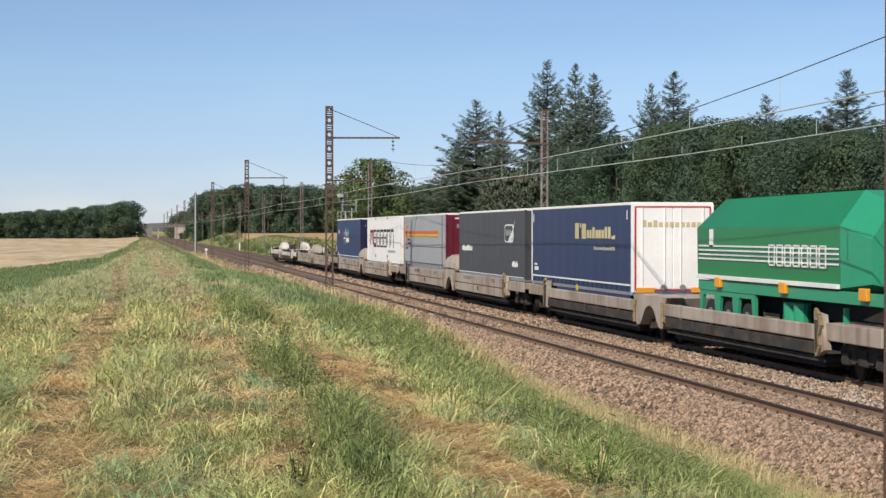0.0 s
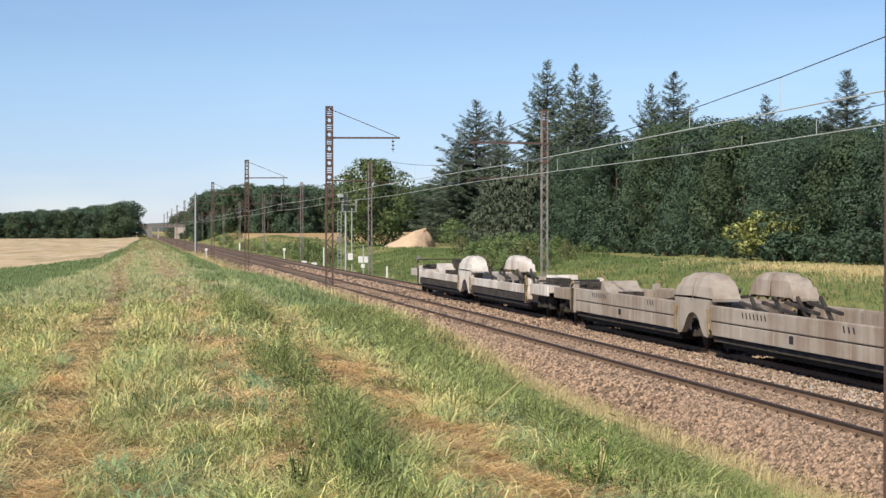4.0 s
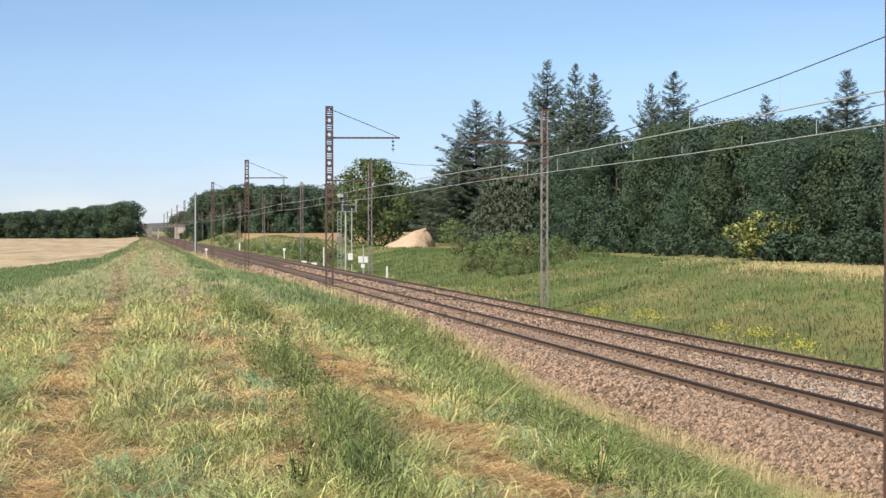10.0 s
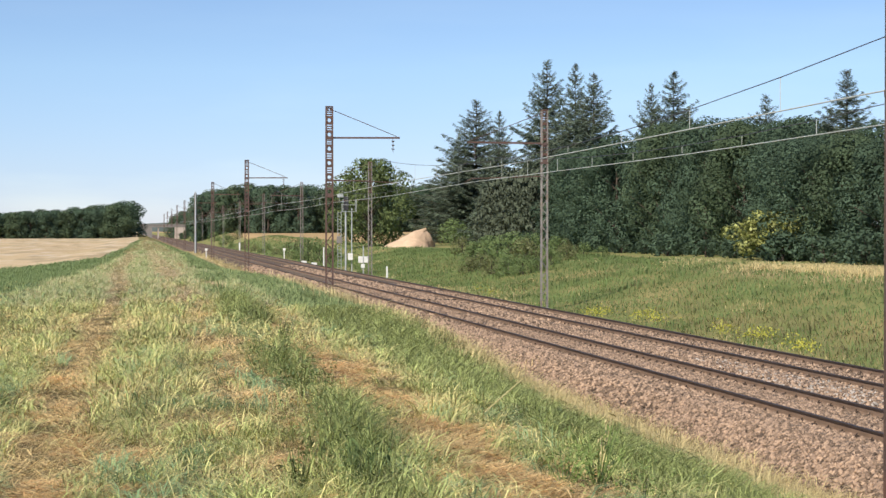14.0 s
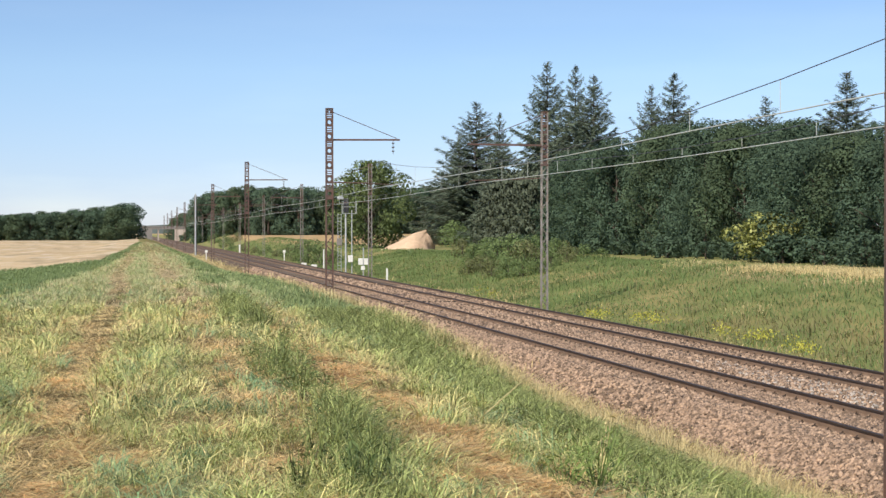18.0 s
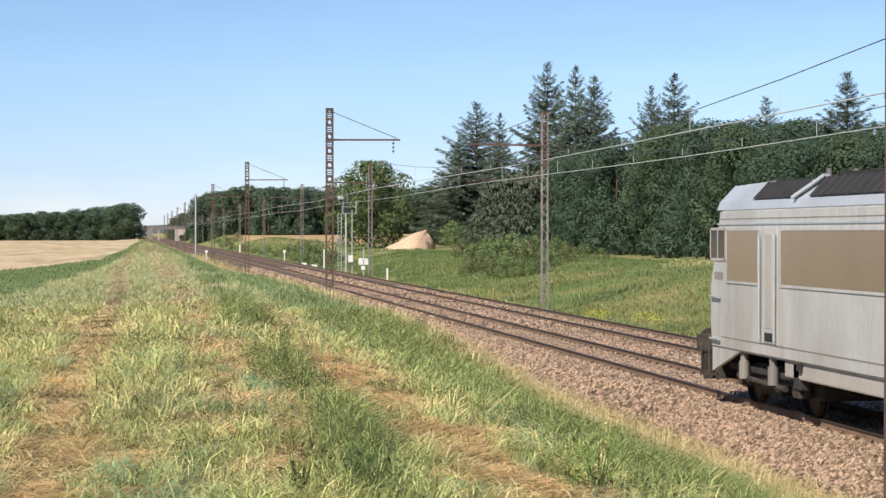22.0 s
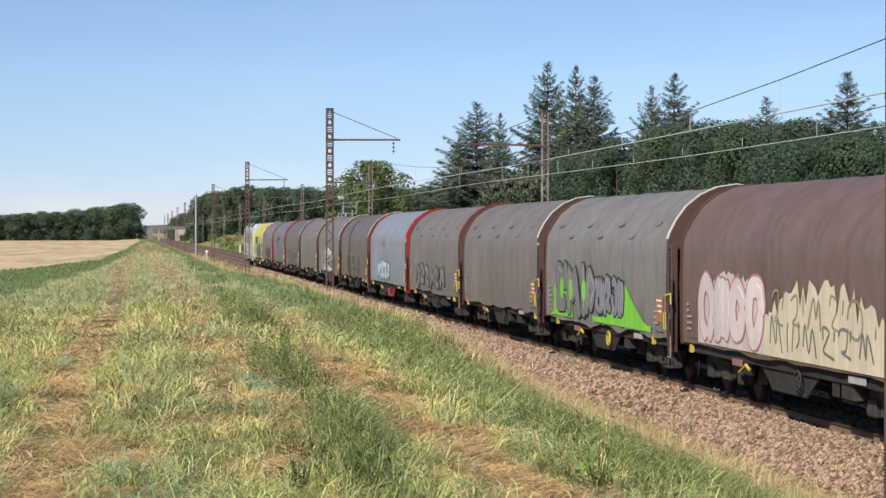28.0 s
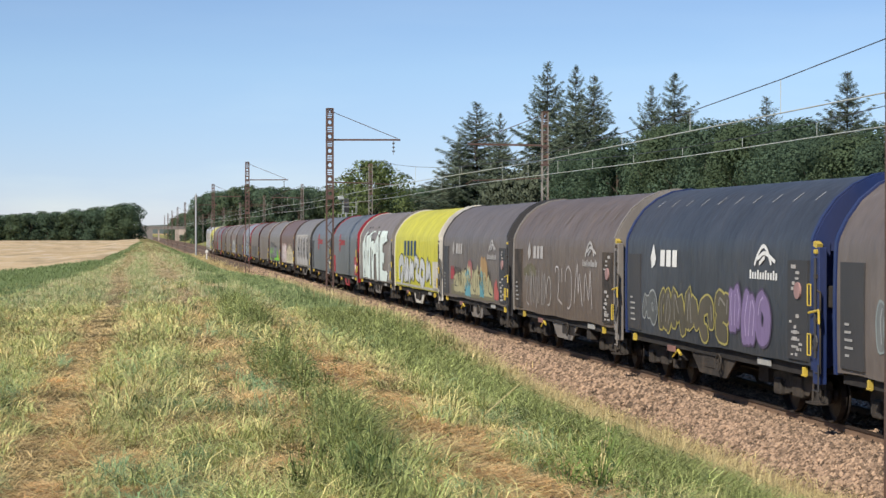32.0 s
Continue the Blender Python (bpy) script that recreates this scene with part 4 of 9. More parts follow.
def stroke(sh, pts, w, off):
    """One smooth brush stroke along (y, z) points, with rounded ends."""
    p = np.array(pts, float)
    q = np.vstack([2 * p[0] - p[1], p, 2 * p[-1] - p[-2]])
    line = []
    for i in range(1, len(q) - 2):
        a, b, c, d = q[i - 1:i + 3]
        for t in (0.0, 0.25, 0.5, 0.75):
            line.append(0.5 * (2 * b + (c - a) * t + (2 * a - 5 * b + 4 * c - d) * t * t + (3 * b - a - 3 * c + d) * t ** 3))
    line.append(p[-1])
    line = np.array(line)
    tg = np.gradient(line, axis=0)
    tg /= np.maximum(np.linalg.norm(tg, axis=1, keepdims=True), 1e-6)
    half = np.full(len(line), w / 2)
    line = np.vstack([line[0] - tg[0] * w * 0.42, line[0] - tg[0] * w * 0.3, line, line[-1] + tg[-1] * w * 0.3, line[-1] + tg[-1] * w * 0.42])
    tg = np.vstack([tg[0], tg[0], tg, tg[-1], tg[-1]])
    half = np.concatenate([[w * 0.22, w * 0.4], half, [w * 0.4, w * 0.22]])
    vs = []
    for i, ((y, z), (ty, tz), h) in enumerate(zip(line, tg, half)):
        for k in (-1, 0, 1):
            vs.append(on_side(y - tz * h * k, min(3.34, max(1.02, z + ty * h * k)), off + 0.0035 * i / len(line)))
    sh.add(vs, [(3 * i + k, 3 * i + k + 1, 3 * i + k + 4, 3 * i + k + 3) for i in range(len(line) - 1) for k in (0, 1)])


def sprayed_form(rng):
    """An abstract sprayed form in a unit box: a ring, a zigzag, a hook or slanting lobes."""
    k = int(rng.integers(0, 4))
    u = lambda a, b: float(rng.uniform(a, b))
    if k == 0:
        a0, turn = u(0, 6.28), u(4.6, 6.3)
        return [[(0.5 + 0.5 * math.cos(a0 + turn * q / 9), 0.5 + 0.5 * math.sin(a0 + turn * q / 9)) for q in range(10)]]
    if k == 1:
        return [[(0.0, u(0, 0.3)), (u(0.15, 0.3), u(0.8, 1.05)), (u(0.4, 0.55), u(0.1, 0.45)), (u(0.65, 0.8), u(0.75, 1.05)), (1.0, u(-0.05, 0.25))]]
    if k == 2:
        return [[(u(0, 0.1), u(0.6, 0.9)), (u(0.1, 0.3), 1.0), (u(0.5, 0.7), u(0.8, 1.0)), (u(0.4, 0.6), u(0.35, 0.55)), (u(0.1, 0.3), u(0.05, 0.3)), (u(0.8, 1.0), u(-0.05, 0.15))], [(u(0.85, 1.0), u(0.5, 0.7)), (u(0.8, 1.0), u(0.9, 1.1))]]
    return [[(u(0, 0.15), u(-0.05, 0.1)), (u(0.0, 0.1), u(0.5, 0.7)), (u(0.1, 0.3), u(0.9, 1.1))], [(u(0.4, 0.55), u(0, 0.1)), (u(0.45, 0.65), u(0.85, 1.0))], [(u(0.75, 0.9), u(0.0, 0.2)), (u(0.95, 1.05), u(0.4, 0.6)), (u(0.75, 0.9), u(0.9, 1.05))]]


def graffiti(parent, rng, yl, yr, z0, z1, n, fill, line, accent=None, halo=None, thin=False, slim=0.5):
    """Sprayed abstract forms in a row from yl down to yr: fat strokes with outlines, and an optional glow of colour round them."""
    w = (yl - yr) / n
    for q in range(n):
        h = (z1 - z0) * rng.uniform(0.80, 1.0)
        zb = z0 + rng.uniform(0, (z1 - z0) - h + 0.01)
        yo = yl - q * w - w * 0.14
        lean = rng.uniform(-0.15, 0.15)
        fat = (0.05 if thin else min(0.42 * w, 0.34 * h)) * rng.uniform(0.85, 1.15)
        shine = tuple(min(0.8, 0.12 + v * 1.3) for v in fill)

        def brush(points, width, off, colour, label=""):
            sh = Shape()
            stroke(sh, points, width, off)
            part("graffiti", sh, spray(colour), parent, label)

        for e, path in enumerate(sprayed_form(rng)):
            pts = []
            for u, v in path:
                u2 = u * 0.72 + rng.uniform(-0.05, 0.05) + lean * v
                pts.append((yo - u2 * w, min(3.3, max(1.06 + fat * 0.3, zb + fat * 0.4 + v * (h - fat * 0.8) + rng.uniform(-0.03, 0.03)))))
            lay = 0.0012 * (q % 3) + 0.0004 * e
            if halo:
                brush(pts, fat + 0.30, 0.005 + lay * 0.5, halo)
            brush(pts, fat + (0.09 if not thin else 0.0), 0.009 + lay, line)
            if not thin:
                brush(pts, fat, 0.014 + lay, fill, "sprayed graffiti shape")
                brush([(y - fat * 0.18, min(3.3, z + fat * 0.1)) for y, z in pts[:3]], fat * 0.13, 0.02, shine)
        if accent:
            sh = Shape()
            a = rng.uniform(-0.25, 0.25) * w
            cy, cz = yo - w * 0.36, zb + h * 0.5
            flat_poly(sh, [(cy + a + math.cos(t) * w * 0.15, cz + math.sin(t) * h * 0.22) for t in np.linspace(0, 6.28, 10, endpoint=False)], 0.022)
            part("graffiti", sh, spray(accent), parent)


def emblem(parent, y, z, s, material):
    """A plain round sign: ring and cross-bar."""
    sh = Shape()
    for a0 in np.linspace(0, 2 * math.pi, 24, endpoint=False):
        a1 = a0 + 2 * math.pi / 24
        flat_poly(sh, [(y + math.cos(a) * s * r, z + math.sin(a) * s * 1.35 * r) for a, r in ((a0, 1), (a1, 1), (a1, 0.58), (a0, 0.58))], 0.005)
    for d in (-0.28, 0.28):
        flat_poly(sh, [(y + 1.2 * s, z + d * s - 0.09 * s), (y - 1.2 * s, z + d * s - 0.09 * s), (y - 1.2 * s, z + d * s + 0.16 * s), (y + 1.2 * s, z + d * s + 0.16 * s)], 0.007)
    part("emblem", sh, material, parent, "plain round emblem")




def ring_wheel(name, x, y, z, r, material, parent):
    """A handwheel: a round rim, and its spokes as a part of it."""
    vs, fs, n, k = [], [], 14, 5
    for q in range(n):
        a = 2 * math.pi * q / n
        for e in range(k):
            b = 2 * math.pi * e / k
            rr = r + 0.018 * math.cos(b)
            vs.append((x + 0.018 * math.sin(b), y + rr * math.cos(a), z + rr * math.sin(a)))
            fs.append((q * k + e, q * k + (e + 1) % k, ((q + 1) % n) * k + (e + 1) % k, ((q + 1) % n) * k + e))
    rim = part(name, Shape().add(vs, fs), material, parent)
    star = []
    for q in range(3):
        a = 2 * math.pi * q / 3
        for d, rr in ((-0.09, r), (0.09, r), (1.047, 0.035)):
            star.append((y + rr * math.cos(a + d), z + rr * math.sin(a + d)))
    part("spokes", Shape().prism_x(star, x - 0.012, x + 0.012), material, rim)


def coil_wagon(label, hood_mat, end_mat, seed, gear=None, extra=None, panel_mat=None, trapeze=None, rim=None, sagging=1.0):
    rng = np.random.default_rng(seed)
    w = thing("covered_coil_wagon", label, "freight wagon", "covered coil wagons of the passing train", at=pose(X1, 0, 0))
    gm = gear or M["black"]
    hood = part("hood", hood_shape(rng, sagging), hood_mat, w, "arched tarpaulin hood", smooth=True)
    if sagging > 0.9:
        for q in range(7):
            y = 4.6 - q * 1.45 + rng.uniform(-0.2, 0.2)
            z = 3.08 if q % 2 else 3.36
            fold = Shape()
            n, ends = 8, []
            for e in range(n + 1):
                t = 2 * e / n - 1
                zz = z - 0.05 * (1 - t * t)
                bulge = 0.022 * (1 - t * t)
                ends.append([(-side_x(zz + 0.05) + 0.002, y + 0.26 * t, zz + 0.05), (-side_x(zz) - bulge, y + 0.26 * t, zz), (-side_x(zz - 0.02) + 0.002, y + 0.26 * t, zz - 0.02)])
            fold.add([p for e in ends for p in e], [(3 * e + a, 3 * e + a + 1, 3 * e + a + 4, 3 * e + a + 3) for e in range(n) for a in (0, 1)])
            part("fold", fold, hood_mat, w, "slack fold in the tarpaulin", smooth=True)
    # end walls with ribs
    for s in (1, -1):
        y0, y1 = (5.52, 5.62) if s > 0 else (-5.60, -5.47)
        e = part("end_wall", Shape().prism_y([(x * 1.012, z + (0.03 if z > 1.1 else -0.06)) for x, z in arch()], y0, y1), end_mat, w)
        if s < 0:
            rib = Shape()
            for x in (-1.3, -0.75, 0.75, 1.3):
                rib.box(x - 0.05, x + 0.05, -5.72, -5.60, 0.98, 3.0)
            rib.box(-1.38, 1.38, -5.70, -5.60, 2.86, 3.0).box(-1.38, 1.38, -5.70, -5.60, 1.75, 1.85)
            part("end_ribs", rib, end_mat, w)
            if rim:
                rr = Shape()
                ra = [q for q in arch(1.02, 0.045) if q[1] > 3.0]
                for (xa, za), (xb, zb) in zip(ra[:-1], ra[1:]):
                    rr.bar((xa, -5.50, za), (xb, -5.50, zb), 0.02, 0.10, up=(0, 1, 0))
                part("rim", rr, rim, w, "pale rim along the end arch")
            # corner post with latch gear
            part("corner_post", Shape().box(-1.50, -1.36, -5.86, -5.60, 0.72, 2.92, 0.015), end_mat, w)
            part("latch_rod", Shape().rod((-1.53, -5.78, 1.15), (-1.53, -5.78, 2.75), 0.022, 6), M["darkgrey"], w)
            for z in (1.3, 1.75, 2.45, 2.85):
                part("latch", Shape().box(-1.54, -1.45, -5.82, -5.72, z - 0.035, z + 0.035, 0.01), M["yellow"] if (z > 2.6 and seed % 2 == 0) or (seed % 3 == 0 and z < 1.5) else M["dark_gear"], w)
            for z in (1.35, 2.15) if seed in (3, 14, 15, 20) else (1.35,):
                loop = Shape()
                for (ya, za), (yb, zb) in (((-5.50, z - 0.17), (-5.50, z + 0.17)), ((-5.50, z + 0.17), (-5.64, z + 0.17)), ((-5.64, z + 0.17), (-5.64, z - 0.17)), ((-5.64, z - 0.17), (-5.50, z - 0.17))):
                    loop.rod((-1.55, ya, za), (-1.55, yb, zb), 0.012, 6)
                part("loop_handle", loop, M["yellow"], w, "yellow loop handle")
            if seed > 18:
                part("catch", Shape().prism_x([(-5.60, 2.94), (-5.76, 2.90), (-5.79, 2.97), (-5.64, 3.02)], -1.50, -1.40), M["yellow"], w, "yellow catch at the hood's corner")
            part("hand_lever", Shape().rod((-1.55, -5.55, 1.86), (-1.55, -5.98, 1.92), 0.02, 6).rod((-1.55, -5.98, 1.92), (-1.55, -6.0, 1.7), 0.02, 6), M["yellow"], w)
            part("step", Shape().rod((-1.40, -5.72, 0.75), (-1.42, -5.72, 0.42), 0.02, 6).rod((-1.40, -5.40, 0.75), (-1.42, -5.40, 0.42), 0.02, 6).box(-1.52, -1.30, -5.78, -5.34, 0.39, 0.42), M["dark_gear"], w)
            part("end_ladder", Shape().rod((-1.50, -5.92, 0.9), (-1.50, -5.92, 2.2), 0.018, 6).rod((-1.50, -5.92, 2.2), (-1.50, -5.74, 2.24), 0.018, 6).rod((-1.50, -5.92, 0.9), (-1.50, -5.74, 0.9), 0.018, 6), M["dark_gear"], w)
    # underframe
    part("underframe", Shape().box(-1.30, 1.30, -5.60, 5.60, 0.86, 1.00).box(-0.3, 0.3, -5.5, 5.5, 0.60, 0.86).box(-1.36, -1.28, -5.5, 5.5, 0.80, 1.0).box(1.28, 1.36, -5.5, 5.5, 0.80, 1.0), gm, w)
    for s in (-1, 1):
        part("truss", Shape().prism_x([(-1.45, 0.86), (1.45, 0.86), (0.8, 0.42), (-0.8, 0.42)], s * 1.30 - 0.015, s * 1.30 + 0.015), trapeze or M["black"], w, "trapezoid side plate")
    part("brake_gear", Shape().box(-1.0, 1.0, -2.2, -1.7, 0.45, 0.82).box(-1.05, -0.6, 1.8, 2.3, 0.42, 0.8).rod((-0.5, -5.2, 0.55), (-0.5, 5.2, 0.55), 0.035, 6).rod((0.5, -5.2, 0.5), (0.5, 5.2, 0.5), 0.035, 6).box(-0.06, 0.06, -5.0, 5.0, 0.3, 0.6), M["black"], w)
    for q in range(3):
        y = float(rng.uniform(-2.6, 2.8))
        part("gear_box", Shape().box(-1.33, -1.12, y - 0.2, y + float(rng.uniform(0.1, 0.45)), 0.55, 0.84, 0.015), M["black"] if q else M["dark_gear"], w)
    part("brake_reservoir", Shape().rod((-0.75, 0.5, 0.62), (-0.75, 1.5, 0.62), 0.17, 12), M["dark_gear"], w)
    ring_wheel("handwheel", -1.40, -0.6, 0.70, 0.16, M["yellow"] if seed == 11 else M["dark_gear"], w)
    for y in (3.9, -3.9):
        bogie(w, y, 1.8)
    for y in (5.05, 4.35, -4.35, -5.05):
        if (seed + int(y * 7)) % 2:
            part("lashing_hook", Shape().box(-1.46, -1.37, y - 0.025, y + 0.025, 0.80, 0.95, 0.008).rod((-1.43, y - 0.08, 0.81), (-1.43, y + 0.08, 0.81), 0.022, 6), M["yellow"], w)
    buffers(w, 5.60, 1)
    buffers(w, -5.60, -1)
    # hoses, pipes and chains at the trailing end
    for x, d in ((-0.35, 0.12), (0.3, -0.08)):
        part("brake_hose", Shape().rod((x, -5.6, 0.95), (x + d, -5.85, 0.62), 0.028, 6).rod((x + d, -5.85, 0.62), (x + d * 1.5, -6.02, 0.78), 0.028, 6), M["black"], w)
    part("hand_rail", Shape().rod((-1.52, -5.66, 0.62), (-1.54, -5.95, 0.62), 0.016, 6).rod((-1.54, -5.95, 0.62), (-1.54, -5.95, 1.05), 0.016, 6), M["midgrey"] if seed % 2 else M["darkgrey"], w)
    part("winch_box", Shape().box(-1.46, -1.20, -5.80, -5.62, 1.95, 2.30, 0.02), M["dark_gear"], w)
    ring_wheel("winch_wheel", -1.52, -5.72, 1.40, 0.13, M["yellow"] if seed % 3 == 0 else M["darkgrey"], w)
    part("side_number", Shape().box(-1.405, -1.385, -3.4, -2.75, 0.84, 0.95), spray((0.40, 0.40, 0.38)), w, "pale data plate on the sill")
    part("brake_handle", Shape().rod((-1.42, 1.9, 0.78), (-1.42, 2.25, 0.62), 0.02, 6).rod((-1.42, 1.9, 0.78), (-1.42, 1.7, 0.70), 0.03, 6), M["yellow"], w)
    # plates at both ends of the side
    ph = 1.95 if panel_mat == M["red"] else 2.7
    for y in (4.87, -4.90):
        part("side_plate", Shape().prism_y([(-side_x(1.06) - 0.03, 1.06), (-side_x(ph) - 0.03, ph), (-side_x(ph) + 0.02, ph), (-side_x(1.06) + 0.02, 1.06)], y - 0.45, y + 0.45) if panel_mat else Shape().prism_y([(-side_x(1.1) - 0.01, 1.1), (-side_x(1.9) - 0.01, 1.9), (-side_x(1.9) + 0.02, 1.9), (-side_x(1.1) + 0.02, 1.1)], y - 0.3, y + 0.3), panel_mat or hood_mat, w)
    # small unreadable data fields
    r = random.Random(seed)
    for y, k in ((4.87, 5), (-4.9, 3)):
        bars(w, "data_field", [(y + 0.24, y + 0.24 - r.uniform(0.12, 0.40), 1.25 + q * 0.12, 1.29 + q * 0.12) for q in range(k)], spray((0.42, 0.41, 0.39)), 0.036, "small unreadable white lettering")
    part("placard", Shape().box(-1.40, -1.37, 2.2, 2.7, 0.72, 0.84), spray((0.30, 0.16, 0.14)), w, "faded placard on the sill")
    if panel_mat:
        for q in range(16):
            y0, z0 = -4.56 - r.uniform(0, 0.45), 1.12 + 0.09 * (q % 8) + (0.9 if q > 9 else 0)
            if z0 < ph - 0.1:
                part("data_field", Shape().box(-side_x(z0) - 0.037, -side_x(z0) - 0.02, y0 - r.uniform(0.06, 0.2), y0, z0, z0 + r.uniform(0.03, 0.07)), spray((0.46, 0.44, 0.42)), w, "small unreadable white lettering")
    if panel_mat == M["red"] or seed == 14:
        part("round_mark", Shape().rod((-side_x(1.4) - 0.045, -4.9, 1.45), (-side_x(1.4) - 0.028, -4.9, 1.45), 0.13, 14), M["plainwhite"], w, "white round mark on the red plate")
    if extra:
        extra(w, rng)
    return w


GREYBROWN = tarp("greybrown_tarp", (0.195, 0.164, 0.140), (0.125, 0.094, 0.075))
TAUPE = tarp("taupe_tarp", (0.225, 0.190, 0.165), (0.15, 0.115, 0.092), 0.4)
DARKBROWN = tarp("darkbrown_tarp", (0.150, 0.115, 0.092), (0.110, 0.080, 0.062))
RUST = tarp("rusty_tarp", (0.165, 0.105, 0.082), (0.14, 0.075, 0.045), 0.6)
BLUEGREY = tarp("bluegrey_tarp", (0.150, 0.160, 0.168), (0.12, 0.12, 0.12), 0.4)
LIGHTBLUE = tarp("lightblue_tarp", (0.25, 0.275, 0.31), (0.16, 0.155, 0.155), 0.4)
SILVER = tarp("silver_tarp", (0.22, 0.20, 0.18), (0.12, 0.11, 0.10), 0.4)
LIME = tarp("lime_tarp", (0.61, 0.575, 0.035), (0.33, 0.32, 0.04), 0.35)
NIGHT = tarp("night_blue_tarp", (0.045, 0.052, 0.064), (0.06, 0.055, 0.055), 0.4)
DARKGREY = tarp("darkgrey_tarp", (0.150, 0.126, 0.112), (0.125, 0.10, 0.083), 0.4)
BLACK_S = (0.025, 0.025, 0.028)
BLUE_L = (0.03, 0.07, 0.14)


def red_logo(y=1.0, z=2.55):
    """A faded logo: an emblem and bars."""
    def put(w, rng):
        m = spray((0.42, 0.055, 0.065))
        emblem(w, y, z, 0.36, m)
        bars(w, "logo_bar", [(y - 0.55 - q * 0.29, y - 0.76 - q * 0.29, z - 0.13, z + 0.13) for q in range(6)], m, 0.005, "faded red logo bar")
    return put


def worn(base, y, z, half=1.1, tall=0.22, c=(0.24, 0.085, 0.075), amount=0.75):
    """A tarpaulin on which the worn remains of a painted red logo show."""
    m = base.copy()
    n, l = m.node_tree.nodes, m.node_tree.links
    sock = n["Principled BSDF"].inputs["Base Color"]
    before = sock.links[0].from_socket
    tc, sx = n.new("ShaderNodeTexCoord"), n.new("ShaderNodeSeparateXYZ")
    l.new(tc.outputs["Object"], sx.inputs[0])
    noise = n.new("ShaderNodeTexNoise")
    noise.inputs["Scale"].default_value, noise.inputs["Detail"].default_value = 1.6, 5
    l.new(tc.outputs["Object"], noise.inputs["Vector"])
    gate = None
    for axis, mid, reach in (("Y", y, half), ("Z", z, tall)):
        d = n.new("ShaderNodeMath")
        d.operation = "SUBTRACT"
        l.new(sx.outputs[axis], d.inputs[0])
        d.inputs[1].default_value = mid
        a = n.new("ShaderNodeMath")
        a.operation = "ABSOLUTE"
        l.new(d.outputs[0], a.inputs[0])
        r = n.new("ShaderNodeMapRange")
        r.interpolation_type = "SMOOTHSTEP"
        r.inputs["From Min"].default_value, r.inputs["From Max"].default_value = reach * 0.65, reach * 1.25
        r.inputs["To Min"].default_value, r.inputs["To Max"].default_value = 1.0, 0.0
        l.new(a.outputs[0], r.inputs["Value"])
        if gate is None:
            gate = r.outputs[0]
        else:
            x = n.new("ShaderNodeMath")
            x.operation = "MULTIPLY"
            l.new(gate, x.inputs[0])
            l.new(r.outputs[0], x.inputs[1])
            gate = x.outputs[0]
    k = n.new("ShaderNodeMapRange")
    k.inputs["From Min"].default_value, k.inputs["From Max"].default_value, k.inputs["To Max"].default_value = 0.38, 0.62, amount
    l.new(noise.outputs["Fac"], k.inputs["Value"])
    x = n.new("ShaderNodeMath")
    x.operation = "MULTIPLY"
    l.new(gate, x.inputs[0])
    l.new(k.outputs[0], x.inputs[1])
    mx = n.new("ShaderNodeMix")
    mx.data_type = "RGBA"
    l.new(x.outputs[0], mx.inputs["Factor"])
    l.new(before, mx.inputs["A"])
    mx.inputs["B"].default_value = (*c, 1)
    l.new(mx.outputs["Result"], sock)
    return m


def both(*fs):
    def put(w, rng):
        for f in fs:
            f(w, rng)
    return put


def spot(y0, y1, z0, z1, c, label=""):
    return lambda w, rng: bars(w, "painted_field", [(y0, y1, z0, z1)], spray(c), 0.014, label)


def graf(*a, **k):
    return lambda w, rng: graffiti(w, rng, *a, **k)


def flames(y0, y1, z0, z1, c, spike=0.5, seed=3, off=0.006):
    """A sprayed field with a ragged, spiky upper edge."""
    def put(w, rng):
        r = random.Random(seed)
        n = max(6, int((y0 - y1) / 0.13))
        sh = Shape()
        vs = []
        for q in range(n + 1):
            y = y0 + (y1 - y0) * q / n
            env = math.sin(math.pi * min(1.0, max(0.0, 0.08 + 0.84 * q / n))) ** 0.5
            top = z0 + (z1 - z0) * env * (1 - spike * r.random() * (1 if q % 2 else 0.35))
            for e in (0.0, 0.5, 1.0):
                vs.append(on_side(y, min(3.3, max(1.03, z0 - 0.05 * r.random() + (top - z0) * e)), off))
        sh.add(vs, [(3 * q + e, 3 * q + e + 1, 3 * q + e + 4, 3 * q + e + 3) for q in range(n) for e in (0, 1)])
        part("graffiti", sh, spray(c), w, "ragged sprayed field")
    return put


def sweep(y0, y1, z0, z1, c):
    """A sprayed sweep that is high in its middle and runs out to a point at its far end."""
    def put(w, rng):
        sh, n, vs = Shape(), 16, []
        for q in range(n + 1):
            t = q / n
            top = z0 + 0.05 + (z1 - z0) * max(0.12, 1 - abs(t - 0.55) * 2.4) ** 1.2
            vs += [on_side(y0 + (y1 - y0) * t, z0 + (top - z0) * e, 0.0068) for e in (0.0, 0.5, 1.0)]
        sh.add(vs, [(3 * q + e, 3 * q + e + 1, 3 * q + e + 4, 3 * q + e + 3) for q in range(n) for e in (0, 1)])
        part("graffiti", sh, spray(c), w, "bright green sprayed sweep")
    return put


def four_bars(y0, z0, z1, c, pitch=0.85):
    """Logo drawn as plain upright shapes."""
    return lambda w, rng: bars(w, "logo_bar", [(y0 - q * pitch, y0 - q * pitch - d, z0 + e, z1) for q in range(4) for d, e in ((0.5, 0.0),)], spray(c), 0.012, "four plain upright logo shapes")


